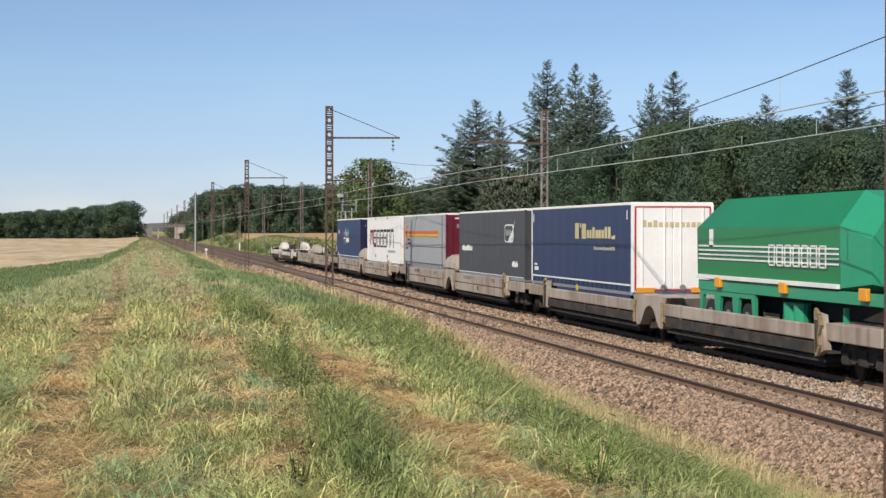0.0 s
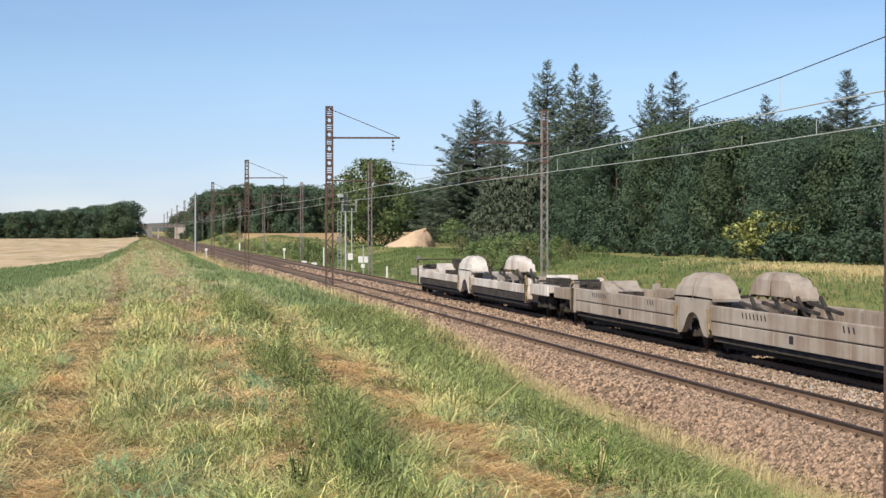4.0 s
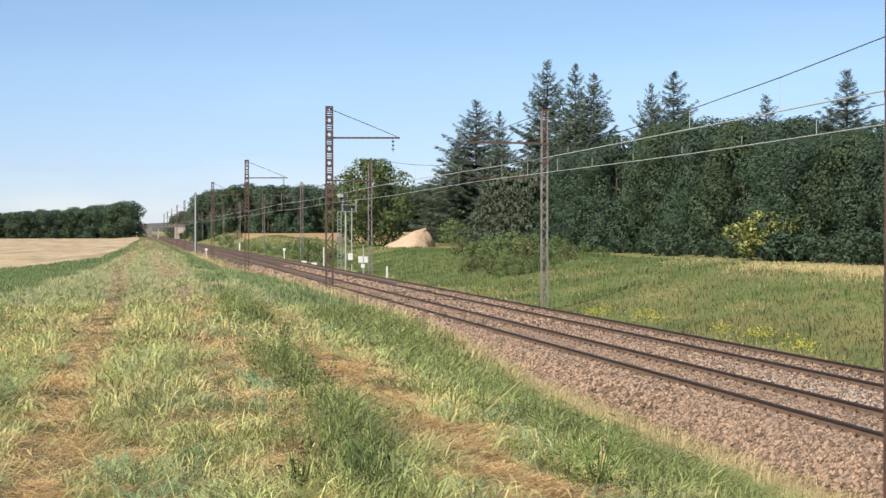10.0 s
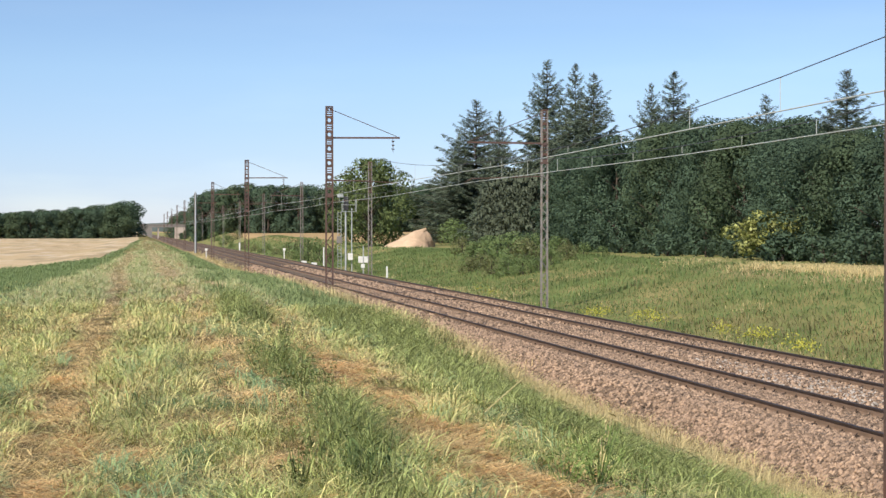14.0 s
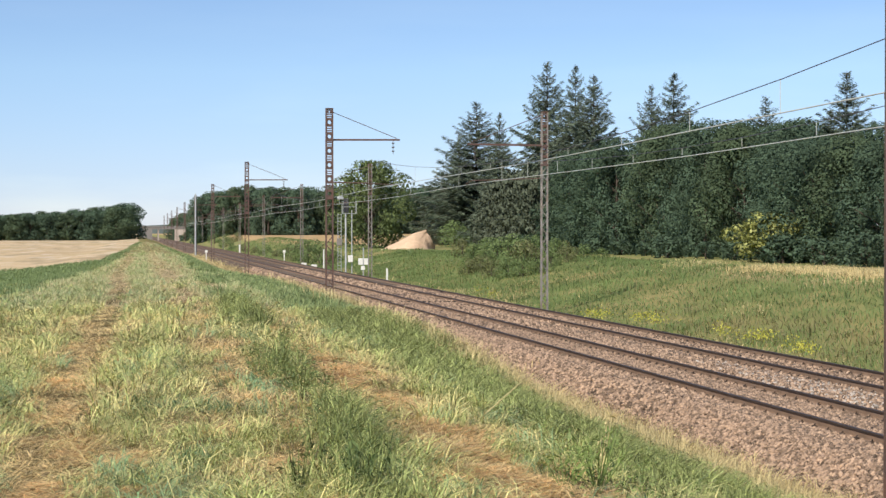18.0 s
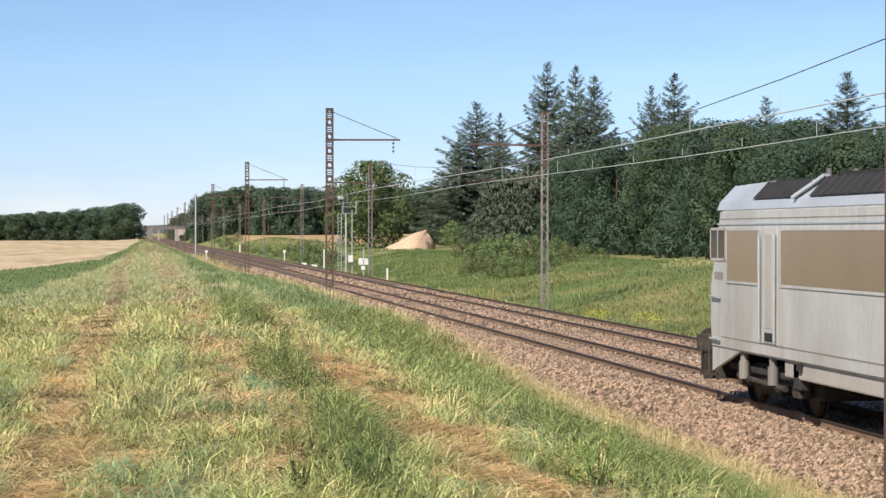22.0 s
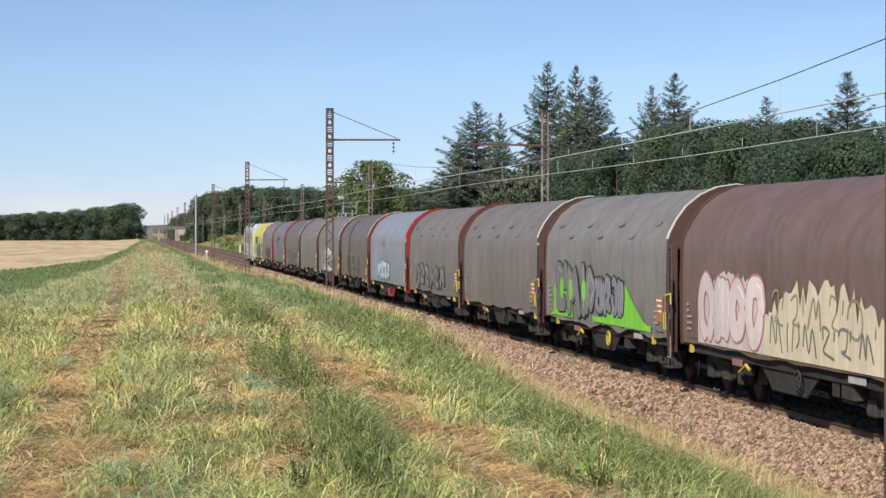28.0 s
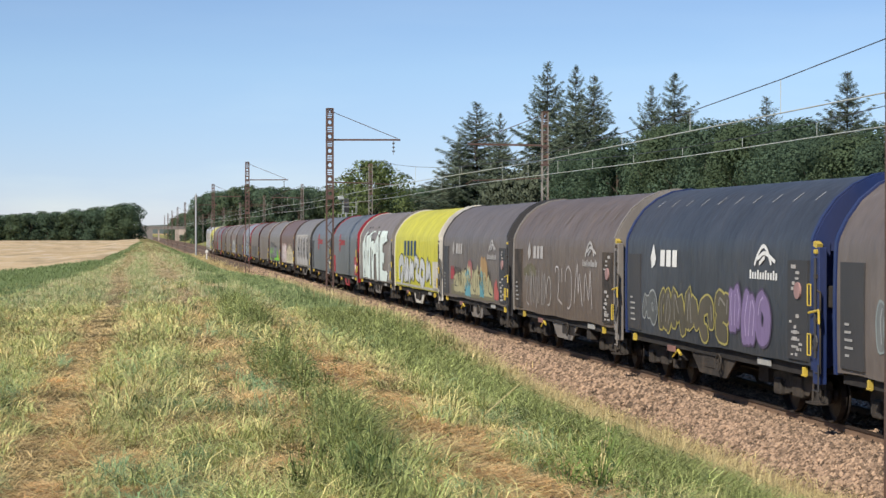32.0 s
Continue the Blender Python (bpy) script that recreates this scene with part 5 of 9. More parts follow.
def white_logo(w, rng, m=None):
    """Logos as plain white shapes: a drop and three uprights, a spreading swoosh, and rows of small bars."""
    m = m or spray((0.50, 0.48, 0.46))
    bars(w, "logo_bar", [(2.95 - q * 0.42, 2.64 - q * 0.42, 2.46, 2.80) for q in range(3)], m, 0.012, "white upright logo bars")
    sh = Shape()
    flat_poly(sh, [(3.58, 2.40), (3.34, 2.48), (3.26, 2.62), (3.36, 2.78), (3.46, 2.92), (3.56, 2.78), (3.66, 2.62), (3.58, 2.48)], 0.012)
    part("logo_bar", sh, m, w)
    sh = Shape()
    for path in ([(-2.80, 2.60), (-2.98, 2.80), (-3.2, 2.92), (-3.42, 2.84), (-3.62, 2.62)], [(-2.95, 2.70), (-3.3, 2.80), (-3.8, 2.66)], [(-3.05, 2.62), (-3.28, 2.72)]):
        stroke(sh, path, 0.07, 0.012)
    part("logo_bar", sh, m, w, "white spreading logo shape")
    bars(w, "logo_bar", [(-2.55 - q * 0.13, -2.63 - q * 0.13, 2.34, 2.46 if q % 3 else 2.5) for q in range(11)], m, 0.012)
    part("round_sign", Shape().rod((-side_x(2.2) - 0.05, -4.95, 2.2), (-side_x(2.2) - 0.02, -4.95, 2.2), 0.14, 16), spray((0.36, 0.22, 0.21)), w, "faded pink round sign")


def hoop_marks(w, rng):
    """Pale rubbed bands on the tarpaulin over its hoops."""
    for q in range(9):
        y, sh = 4.4 - q * 1.1, Shape()
        zs = np.linspace(3.35, 3.86, 6)
        half = [0.02, 0.05, 0.06, 0.05, 0.035, 0.01]
        vs = [(-side_x(z) - 0.006, y - 0.2 * (z - 3.35) + s_ * h, z) for z, h in zip(zs, half) for s_ in (1, -1)]
        sh.add(vs, [(2 * k, 2 * k + 1, 2 * k + 3, 2 * k + 2) for k in range(5)])
        part("hoop_mark", sh, spray((0.20, 0.175, 0.16)), w, "pale rub mark over a hoop")


def bright_logo(w, rng):
    """Clean white logos, and short pale dashes over the hoops."""
    white_logo(w, rng, M["plainwhite"])
    for q in range(10):
        y, sh = 4.7 - q * 1.02, Shape()
        vs = [(-side_x(z) - 0.006, y - 0.35 * (z - 3.7) + e, z) for z in (3.70, 3.77, 3.84) for e in (0.025, -0.025)]
        sh.add(vs, [(0, 1, 3, 2), (2, 3, 5, 4)])
        part("hoop_mark", sh, spray((0.34, 0.35, 0.36)), w, "pale rub mark over a hoop")


def orange_card(w, rng):
    part("placard", Shape().box(-side_x(1.5) - 0.02, -side_x(1.5) + 0.01, -5.2, -4.72, 1.30, 1.82), spray((0.42, 0.19, 0.07)), w, "orange data placard")
    for q in range(3):
        part("data_field", Shape().box(-side_x(1.5) - 0.026, -side_x(1.5) - 0.02, -5.14, -4.80 - 0.06 * q, 1.72 - q * 0.11, 1.76 - q * 0.11), M["plainwhite"], w, "small unreadable white lettering")


def silver_mural(w, rng):
    """A pale sprayed field with dark upright strokes."""
    bars(w, "graffiti", [(4.3, -3.6, 1.08, 3.05)], spray((0.46, 0.44, 0.42)), 0.008, "pale sprayed field")
    dk = spray((0.055, 0.052, 0.052))
    bx = []
    for q in range(4):
        y = 4.1 - q * 1.95
        bx += [(y - 0.72, y - 1.02, 1.6, 2.8), (y - 1.42, y - 1.86, 1.5, 2.88)]
        bx += [(y - 1.80, y - 1.88, 1.1, 2.95)]
        if q % 2 == 0:
            bx += [(y - 1.0, y - 1.45, 2.02, 2.22)]
    bars(w, "graffiti", bx, dk, 0.014, "dark upright sprayed strokes")
    bars(w, "graffiti", [(4.2, 1.2, 2.96, 3.04), (0.9, -3.5, 2.98, 3.06), (-3.5, -3.62, 1.9, 3.0)], spray((0.52, 0.49, 0.44)), 0.02)


def mint_mural(w, rng):
    """Tall pale sprayed blocks with thin dark gaps and small cut-outs, from edge to edge of the side."""
    quads = [(0.0, 0.33, 0.12, 0.0, 0.14, 0.95, 0.02, 0.95), (0.15, 0.12, 0.31, 0.02, 0.31, 0.33, 0.16, 0.34), (0.16, 0.37, 0.29, 0.34, 0.29, 0.98, 0.15, 0.95), (0.33, 0.02, 0.42, 0.0, 0.43, 0.95, 0.36, 0.98),
             (0.44, 0.28, 0.51, 0.17, 0.52, 0.45, 0.44, 0.48), (0.52, 0.02, 0.59, 0.0, 0.62, 0.47, 0.52, 0.5), (0.525, 0.49, 0.615, 0.46, 0.60, 1.0, 0.55, 1.0), (0.65, 0.0, 0.83, 0.0, 0.90, 0.18, 0.655, 0.29), (0.65, 0.27, 0.745, 0.25, 0.745, 0.98, 0.66, 1.0), (0.74, 0.42, 0.82, 0.47, 0.80, 0.66, 0.74, 0.58), (0.74, 0.80, 0.92, 0.84, 0.88, 1.0, 0.72, 1.0)]
    notch = [(0.065, 0.42, 0.085, 0.44, 0.082, 0.62, 0.07, 0.60), (0.21, 0.40, 0.235, 0.40, 0.23, 0.72, 0.215, 0.74), (0.37, 0.38, 0.395, 0.40, 0.39, 0.62, 0.372, 0.60), (0.55, 0.28, 0.57, 0.30, 0.565, 0.44, 0.552, 0.42), (0.08, 0.78, 0.10, 0.98, 0.085, 0.99, 0.07, 0.98)]

    def field(q, grow, off, colour, label):
        cu, cv = sum(q[0::2]) / 4, sum(q[1::2]) / 4
        pts = []
        for i in range(4):
            a, b = (q[2 * i], q[2 * i + 1]), (q[(2 * i + 2) % 8], q[(2 * i + 3) % 8])
            for k in range(4):
                u, v = a[0] + (b[0] - a[0]) * k / 4 + rng.normal(0, 0.0035), a[1] + (b[1] - a[1]) * k / 4 + rng.normal(0, 0.008)
                pts.append((4.35 - 9.3 * (cu + (u - cu) * grow), 3.22 - 2.15 * (cv + (v - cv) * grow)))
        sh = Shape()
        n = len(pts)
        ring = [on_side(y, max(1.03, min(3.26, z)), off) for y, z in pts]
        half = [on_side(4.35 - 9.3 * cu + (y - 4.35 + 9.3 * cu) * 0.5, max(1.03, min(3.26, 3.22 - 2.15 * cv + (z - 3.22 + 2.15 * cv) * 0.5)), off) for y, z in pts]
        sh.add(ring + half + [on_side(4.35 - 9.3 * cu, 3.22 - 2.15 * cv, off)], [(i, (i + 1) % n, n + (i + 1) % n, n + i) for i in range(n)] + [(n + i, n + (i + 1) % n, 2 * n) for i in range(n)])
        part("graffiti", sh, colour, w, label)

    for k, q in enumerate(quads):
        field(q, 1.30, 0.005 + 0.0003 * k, spray((0.075, 0.068, 0.062)), "dark sprayed shadow")
        field(q, 1.14, 0.011 + 0.0003 * k, spray(MINT), "pale mint sprayed block")
    for q in notch:
        field(q, 1.0, 0.019, spray((0.085, 0.078, 0.07)), "dark cut-out in the sprayed block")
    edge = Shape()
    ra = [q for q in arch(1.006, 0.012) if q[1] > 1.2 and q[0] < 0.6]
    for (xa, za), (xb, zb) in zip(ra[:-1], ra[1:]):
        edge.bar((xa, 5.44, za), (xb, 5.44, zb), 0.02, 0.05, up=(0, 1, 0))
    part("rim", edge, M["offwhite"], w, "thin white rim along the hood's edge")
    for y in (3.3, 2.4, 0.2):
        hole = Shape()
        hole.add([on_side(y + 0.16 * math.cos(a), 3.42 + 0.05 * math.sin(a), 0.006) for a in np.arange(8) * 0.785], [tuple(range(8))])
        part("tear", hole, M["black"], w, "small dark tear in the tarpaulin")


CREAM, MINT, GREEN_S = (0.55, 0.50, 0.38), (0.72, 0.82, 0.77), (0.22, 0.60, 0.06)
BROWN_LABEL = "grey-brown covered coil wagon with an arched tarpaulin hood"
wagons = [
    coil_wagon("lime-yellow covered coil wagon with white ends and grey graffiti", LIME, M["offwhite"], 1, trapeze=M["offwhite"], rim=M["offwhite"], sagging=0.4,
               extra=both(four_bars(3.2, 2.2, 2.85, BLUE_L), graf(1.6, -3.6, 1.06, 2.15, 4, (0.20, 0.20, 0.20), BLACK_S, halo=(0.13, 0.42, 0.38)), graf(4.6, 1.9, 1.3, 1.9, 4, (0.45, 0.50, 0.30), (0.6, 0.62, 0.5)), spot(5.45, 4.9, 1.05, 2.2, (0.6, 0.58, 0.5)), spot(-4.0, -5.4, 1.05, 2.1, (0.58, 0.55, 0.48)))),
    coil_wagon("dark grey-brown covered coil wagon with faded red graffiti", worn(GREYBROWN, 0.8, 2.7), M["rustbrown"], 2, extra=both(graf(1.8, -3.2, 1.05, 2.0, 4, (0.16, 0.11, 0.10), (0.40, 0.05, 0.07)), spot(5.2, 4.95, 1.5, 1.75, (0.7, 0.7, 0.68)))),
    coil_wagon("blue-grey covered coil wagon with bright red ends", BLUEGREY, M["red"], 3, panel_mat=M["red"], trapeze=M["red"], rim=M["red"], sagging=0.5, extra=red_logo(1.5, 2.75)),
    coil_wagon("brown-grey covered coil wagon with thin white graffiti", DARKBROWN, M["rustbrown"], 4, rim=M["offwhite"], extra=both(graf(4.2, 1.6, 1.2, 2.1, 3, (0.17, 0.15, 0.14), (0.42, 0.44, 0.42)), graf(0.8, -3.0, 1.3, 1.95, 4, (0.15, 0.135, 0.125), (0.42, 0.44, 0.42)), orange_card)),
    coil_wagon("grey-brown covered coil wagon with a sagging plain hood", worn(GREYBROWN, 0.6, 2.75, 0.6, 0.16), M["rustbrown"], 5, rim=M["offwhite"], sagging=1.8, extra=orange_card),
    coil_wagon("grey-brown covered coil wagon with white and black graffiti", worn(GREYBROWN, 1.6, 2.7, 1.5, 0.3), M["rustbrown"], 6, gear=M["sill_red"], trapeze=M["sill_red"], rim=M["offwhite"], sagging=1.2, extra=both(flames(3.8, -3.0, 1.06, 2.55, (0.30, 0.295, 0.29), 0.35, 6), flames(2.6, -2.2, 1.06, 2.5, (0.54, 0.55, 0.54), 0.16, 7, 0.0075), graf(3.0, -2.3, 1.2, 2.0, 8, (0.40, 0.43, 0.42), (0.05, 0.05, 0.055), thin=True), graf(2.7, -2.5, 1.15, 1.7, 7, (0.40, 0.43, 0.42), (0.06, 0.06, 0.065), thin=True))),
    coil_wagon("brown covered coil wagon with grey outlined graffiti", DARKBROWN, M["rustbrown"], 7, rim=M["offwhite"], extra=graf(3.2, -1.8, 1.1, 2.1, 5, (0.13, 0.11, 0.10), (0.38, 0.36, 0.34))),
    coil_wagon("light blue-grey covered coil wagon with a red end and pale graffiti", worn(LIGHTBLUE, 1.6, 2.75, 0.9, 0.2), M["red"], 8, trapeze=M["red"], rim=M["red"], sagging=0.5, extra=both(graf(3.0, -0.8, 1.1, 1.95, 5, (0.45, 0.60, 0.64), (0.10, 0.16, 0.20)))),
    coil_wagon("dark grey-brown covered coil wagon with grey block graffiti", GREYBROWN, M["rustbrown"], 9, rim=M["red"], extra=both(graf(4.0, -2.8, 1.1, 2.0, 6, (0.20, 0.195, 0.185), (0.05, 0.05, 0.05)), orange_card)),
    coil_wagon(BROWN_LABEL + " and orange placard", GREYBROWN, M["rustbrown"], 10, rim=M["offwhite"], sagging=1.3, extra=orange_card),
    coil_wagon("grey-brown covered coil wagon with green and grey graffiti", SILVER, M["rustbrown"], 11, rim=M["offwhite"], sagging=1.5,
               extra=both(flames(4.9, 2.6, 1.04, 2.1, GREEN_S, 0.15, 31), sweep(0.6, -4.3, 1.04, 2.05, GREEN_S), graf(4.5, 0.4, 1.1, 2.4, 3, (0.20, 0.20, 0.195), BLACK_S, accent=GREEN_S), graf(0.4, -2.2, 1.2, 2.15, 5, (0.24, 0.24, 0.27), BLACK_S), orange_card)),
    coil_wagon("rust-brown covered coil wagon with pink and cream graffiti", RUST, M["rustbrown"], 12, sagging=0.8, extra=both(flames(4.5, 0.6, 1.03, 2.5, (0.60, 0.53, 0.50), 0.16, 4), flames(0.8, -4.6, 1.03, 2.5, (0.66, 0.59, 0.43), 0.42, 5, 0.0068), graf(4.35, 0.85, 1.06, 2.38, 4, (0.70, 0.60, 0.58), (0.46, 0.21, 0.21)), graf(0.6, -4.0, 1.12, 1.75, 6, CREAM, (0.20, 0.19, 0.17), thin=True), graf(0.5, -3.6, 1.5, 2.2, 5, CREAM, (0.33, 0.28, 0.20), thin=True))),
    coil_wagon("silver-grey covered coil wagon with a pale mural and dark strokes", SILVER, M["darkgrey"], 13, panel_mat=M["midgrey"], trapeze=M["midgrey"], rim=M["midgrey"], sagging=0.5, extra=silver_mural),
    coil_wagon("blue-grey covered coil wagon with red logo and black end", BLUEGREY, M["black"], 14, panel_mat=M["darkgrey"], rim=M["darkgrey"], sagging=0.4, extra=red_logo(1.5, 2.65)),
    coil_wagon("blue-grey covered coil wagon with red ends and red logo", BLUEGREY, M["red"], 15, panel_mat=M["red"], trapeze=M["red"], rim=M["red"], sagging=0.4, extra=red_logo(2.2, 2.65)),
    coil_wagon("grey-brown covered coil wagon with tall mint-white graffiti", TAUPE, M["midgrey"], 16, panel_mat=M["midgrey"], trapeze=M["midgrey"], rim=M["midgrey"], sagging=0.6, extra=mint_mural),
    coil_wagon("lime-yellow covered coil wagon with white ends and white graffiti", LIME, M["offwhite"], 17, trapeze=M["offwhite"], rim=M["offwhite"], sagging=0.4,
               extra=both(four_bars(2.9, 2.25, 2.85, BLUE_L), spot(5.3, -5.3, 1.03, 1.12, (0.45, 0.43, 0.36)), spot(-4.2, -5.4, 1.05, 2.1, (0.58, 0.55, 0.48)), graf(4.4, -3.9, 1.08, 2.25, 6, (0.58, 0.60, 0.60), (0.04, 0.05, 0.06)))),
    coil_wagon("dark grey covered coil wagon with colourful faded graffiti", DARKGREY, M["darkgrey"], 18, panel_mat=M["darkgrey"], trapeze=M["midgrey"], rim=M["darkgrey"], sagging=0.6,
               extra=both(white_logo, flames(3.9, -3.7, 1.08, 1.75, (0.20, 0.185, 0.12), 0.4, 21), flames(0.9, -0.2, 1.5, 2.45, (0.34, 0.13, 0.13), 0.6, 24, 0.0068), flames(-1.2, -2.6, 1.5, 2.6, (0.40, 0.26, 0.12), 0.6, 25, 0.0072), flames(4.0, 3.2, 1.6, 2.15, (0.42, 0.07, 0.08), 0.4, 26, 0.0070), flames(-3.6, -4.3, 1.15, 1.8, (0.44, 0.12, 0.11), 0.5, 27, 0.0070),
                          flames(3.4, -3.4, 1.2, 2.2, (0.44, 0.41, 0.24), 0.75, 28, 0.0078), flames(1.3, 0.3, 1.1, 2.1, (0.13, 0.36, 0.42), 0.3, 22, 0.0086), flames(-1.3, -2.0, 1.15, 2.0, (0.13, 0.36, 0.42), 0.35, 23, 0.0086), graf(3.4, -3.4, 1.2, 2.0, 8, (0.1, 0.1, 0.1), (0.055, 0.055, 0.045), thin=True), graf(3.1, -3.2, 1.25, 1.85, 7, (0.1, 0.1, 0.1), (0.50, 0.47, 0.27), thin=True))),
    coil_wagon("dark brown covered coil wagon with thin line graffiti", DARKBROWN, M["midgrey"], 19, panel_mat=M["dark_gear"], trapeze=M["midgrey"], rim=M["midgrey"], sagging=0.5,
               extra=both(white_logo, hoop_marks, flames(4.2, 2.6, 2.0, 2.35, (0.16, 0.145, 0.085), 0.3, 33), graf(4.0, 0.8, 1.15, 2.15, 5, (0.10, 0.085, 0.08), (0.44, 0.42, 0.40), thin=True), graf(0.4, -3.6, 1.2, 2.35, 4, (0.10, 0.085, 0.08), (0.52, 0.48, 0.46), thin=True))),
    coil_wagon("night-blue covered coil wagon with yellow and purple graffiti", NIGHT, M["navy"], 20, panel_mat=M["darkgrey"], trapeze=M["dark_gear"], rim=M["navy"], sagging=0.3,
               extra=both(bright_logo, graf(4.2, 3.2, 1.2, 1.9, 2, (0.12, 0.13, 0.13), (0.35, 0.37, 0.36)), graf(3.0, -1.4, 1.06, 2.1, 5, (0.10, 0.09, 0.065), (0.42, 0.37, 0.12)), graf(-1.4, -3.6, 1.15, 2.2, 3, (0.23, 0.17, 0.32), (0.10, 0.08, 0.14)), spot(-4.5, -5.3, 1.06, 1.6, (0.36, 0.33, 0.14)))),
    coil_wagon("dark grey covered coil wagon with pale data plates", DARKGREY, M["navy"], 21, panel_mat=M["darkgrey"], sagging=0.4, extra=both(graf(3.9, 1.0, 1.4, 2.1, 3, (0.2, 0.22, 0.22), (0.30, 0.36, 0.36)), spot(5.2, 4.6, 1.1, 1.6, (0.5, 0.49, 0.46)))),
]

# ---- electric locomotive ----
M["loco_grey"] = mat("light_grey_loco_paint", (0.56, 0.555, 0.54), 0.32, 0.15, 0.12, 0.8, 20, 0.05, dirt=(0.30, 0.27, 0.24), dirt_amount=0.55, stretch=(1, 1, 0.3), streak=(0.36, 0.32, 0.27), streak_amount=0.5)
M["loco_roof"] = mat("blue_grey_roof_paint", (0.40, 0.43, 0.47), 0.45, 0.0, 0.08, 1, 20, 0.05, dirt=(0.2, 0.19, 0.18), dirt_amount=0.3)
M["bronze"] = mat("bronze_grille", (0.42, 0.31, 0.205), 0.32, 0.6, 0.12, 0.5, 60, 0.2, stretch=(1, 1, 0.4))
M["skirt"] = mat("lower_body_grey", (0.42, 0.39, 0.35), 0.6, 0, 0.12, 1, 20, dirt=(0.2, 0.15, 0.11), dirt_amount=0.5)


def locomotive():
    w = thing("electric_locomotive", "light grey electric locomotive with bronze side grilles", "locomotive", at=pose(X1, 0, 0))
    # horizontal slices: height, nose end, where the corner chamfer starts, half width of the nose
    hw = 1.43
    slices = [(0.98, 8.30, 7.05, 1.00), (1.45, 8.50, 7.10, 0.98), (2.14, 8.42, 7.12, 0.96), (3.585, 7.20, 6.55, 1.195)]
    sh = Shape()
    n = 8
    vs = []
    for z, e, c, b in slices:
        vs += [(-hw, -c, z), (-hw, c, z), (-b, e, z), (b, e, z), (hw, c, z), (hw, -c, z), (b, -e, z), (-b, -e, z)]
    fs = [(n * k + i, n * k + (i + 1) % n, n * k + n + (i + 1) % n, n * k + n + i) for k in range(len(slices) - 1) for i in range(n)]
    sh.add(vs, fs + [tuple(range(n)), tuple(range(n * len(slices) - n, n * len(slices)))])
    bm = bmesh.new()
    tmp = sh.mesh("body", M["loco_grey"])
    bm.from_mesh(tmp)
    bmesh.ops.bevel(bm, geom=[e for e in bm.edges if e.is_manifold and e.calc_face_angle(0) > 0.4], offset=0.045, segments=3, affect="EDGES")
    bm.to_mesh(tmp)
    bm.free()
    body = part("body", tmp, M["loco_grey"], w)
    # roof with sloping shoulders and a dark well
    roof = Shape()
    ring = [(-1.40, 3.575), (-1.35, 3.72), (-1.04, 4.04), (-0.96, 4.04), (0.96, 4.04), (1.04, 4.04), (1.35, 3.72), (1.40, 3.575)]
    roof.prism_y(ring, -6.85, 6.85)
    part("roof", roof, M["loco_roof"], w, "blue-grey roof shoulder")
    for s in (-1, 1):
        e = Shape()
        ya, yb = s * 6.85, s * 7.5
        e.add([(-1.35, ya, 3.72), (-1.04, ya, 4.04), (1.04, ya, 4.04), (1.35, ya, 3.72), (-1.28, ya + s * 0.08, 3.575), (-1.06, yb - s * 0.36, 3.60), (1.06, yb - s * 0.36, 3.60), (1.28, ya + s * 0.08, 3.575)],
              [(0, 1, 5, 4), (1, 2, 6, 5), (2, 3, 7, 6), (0, 4, 7, 3), (0, 3, 2, 1), (4, 5, 6, 7)])
        part("roof_end", e, M["loco_roof"], w)
        # high fairing at the ends of the roof well
        ya, yb = s * 4.9, s * 6.9
        f = Shape().add([(-1.05, ya, 4.0), (-0.98, ya, 4.08), (0.98, ya, 4.06), (1.05, ya, 4.0), (-1.05, yb, 3.96), (-0.9, yb - s * 0.3, 4.06), (0.9, yb - s * 0.3, 4.06), (1.05, yb, 3.98)],
                        [(0, 1, 5, 4), (1, 2, 6, 5), (2, 3, 7, 6), (0, 4, 7, 3), (0, 3, 2, 1), (4, 5, 6, 7)])
        part("roof_fairing", f, M["loco_roof"], w)
    eq = Shape()
    for y in np.arange(-1.9, 2.0, 0.33):
        eq.box(-0.95, 0.95, y, y + 0.24, 4.0, 4.14)
    part("roof_grille", eq, M["black"], w, "black ribbed roof grille")
    for y0, y1 in ((-4.8, -2.3), (2.3, 4.8)):
        part("roof_well", Shape().box(-0.98, 0.98, y0, y1, 4.0, 4.08), M["black"], w)
        for x in (-0.5, 0.0, 0.5):
            part("roof_insulator", Shape().rod((x, (y0 + y1) / 2, 4.06), (x, (y0 + y1) / 2, 4.26), 0.06, 8, 0.04), M["insulator"], w)
    # dark louvred panels let into the sloping shoulder, with pale leaning struts between
    for y0, y1, ribs in ((-1.9, 2.3, 12), (2.8, 5.0, 0), (-4.7, -2.4, 0)):
        sp = Shape().add([(-1.352, y0, 3.745), (-1.352, y1, 3.745), (-1.06, y1, 4.05), (-1.06, y0, 4.05)], [(0, 1, 2, 3)])
        sp.v = [(x - 0.012, y, z + 0.012) for x, y, z in sp.v]
        part("shoulder_grille", sp, M["black"], w, "black louvred panel in the roof shoulder")
        for q in range(ribs):
            yy_ = y0 + (q + 0.5) * (y1 - y0) / ribs
            part("louvre", Shape().bar((-1.37, yy_, 3.76), (-1.07, yy_, 4.07), 0.05, 0.03), M["darkgrey"], w)
    for yb_ in (2.55, -2.15):
        part("roof_strut", Shape().bar((-1.38, yb_ + 0.35, 3.74), (-1.05, yb_ - 0.25, 4.10), 0.16, 0.05), M["loco_roof"], w)
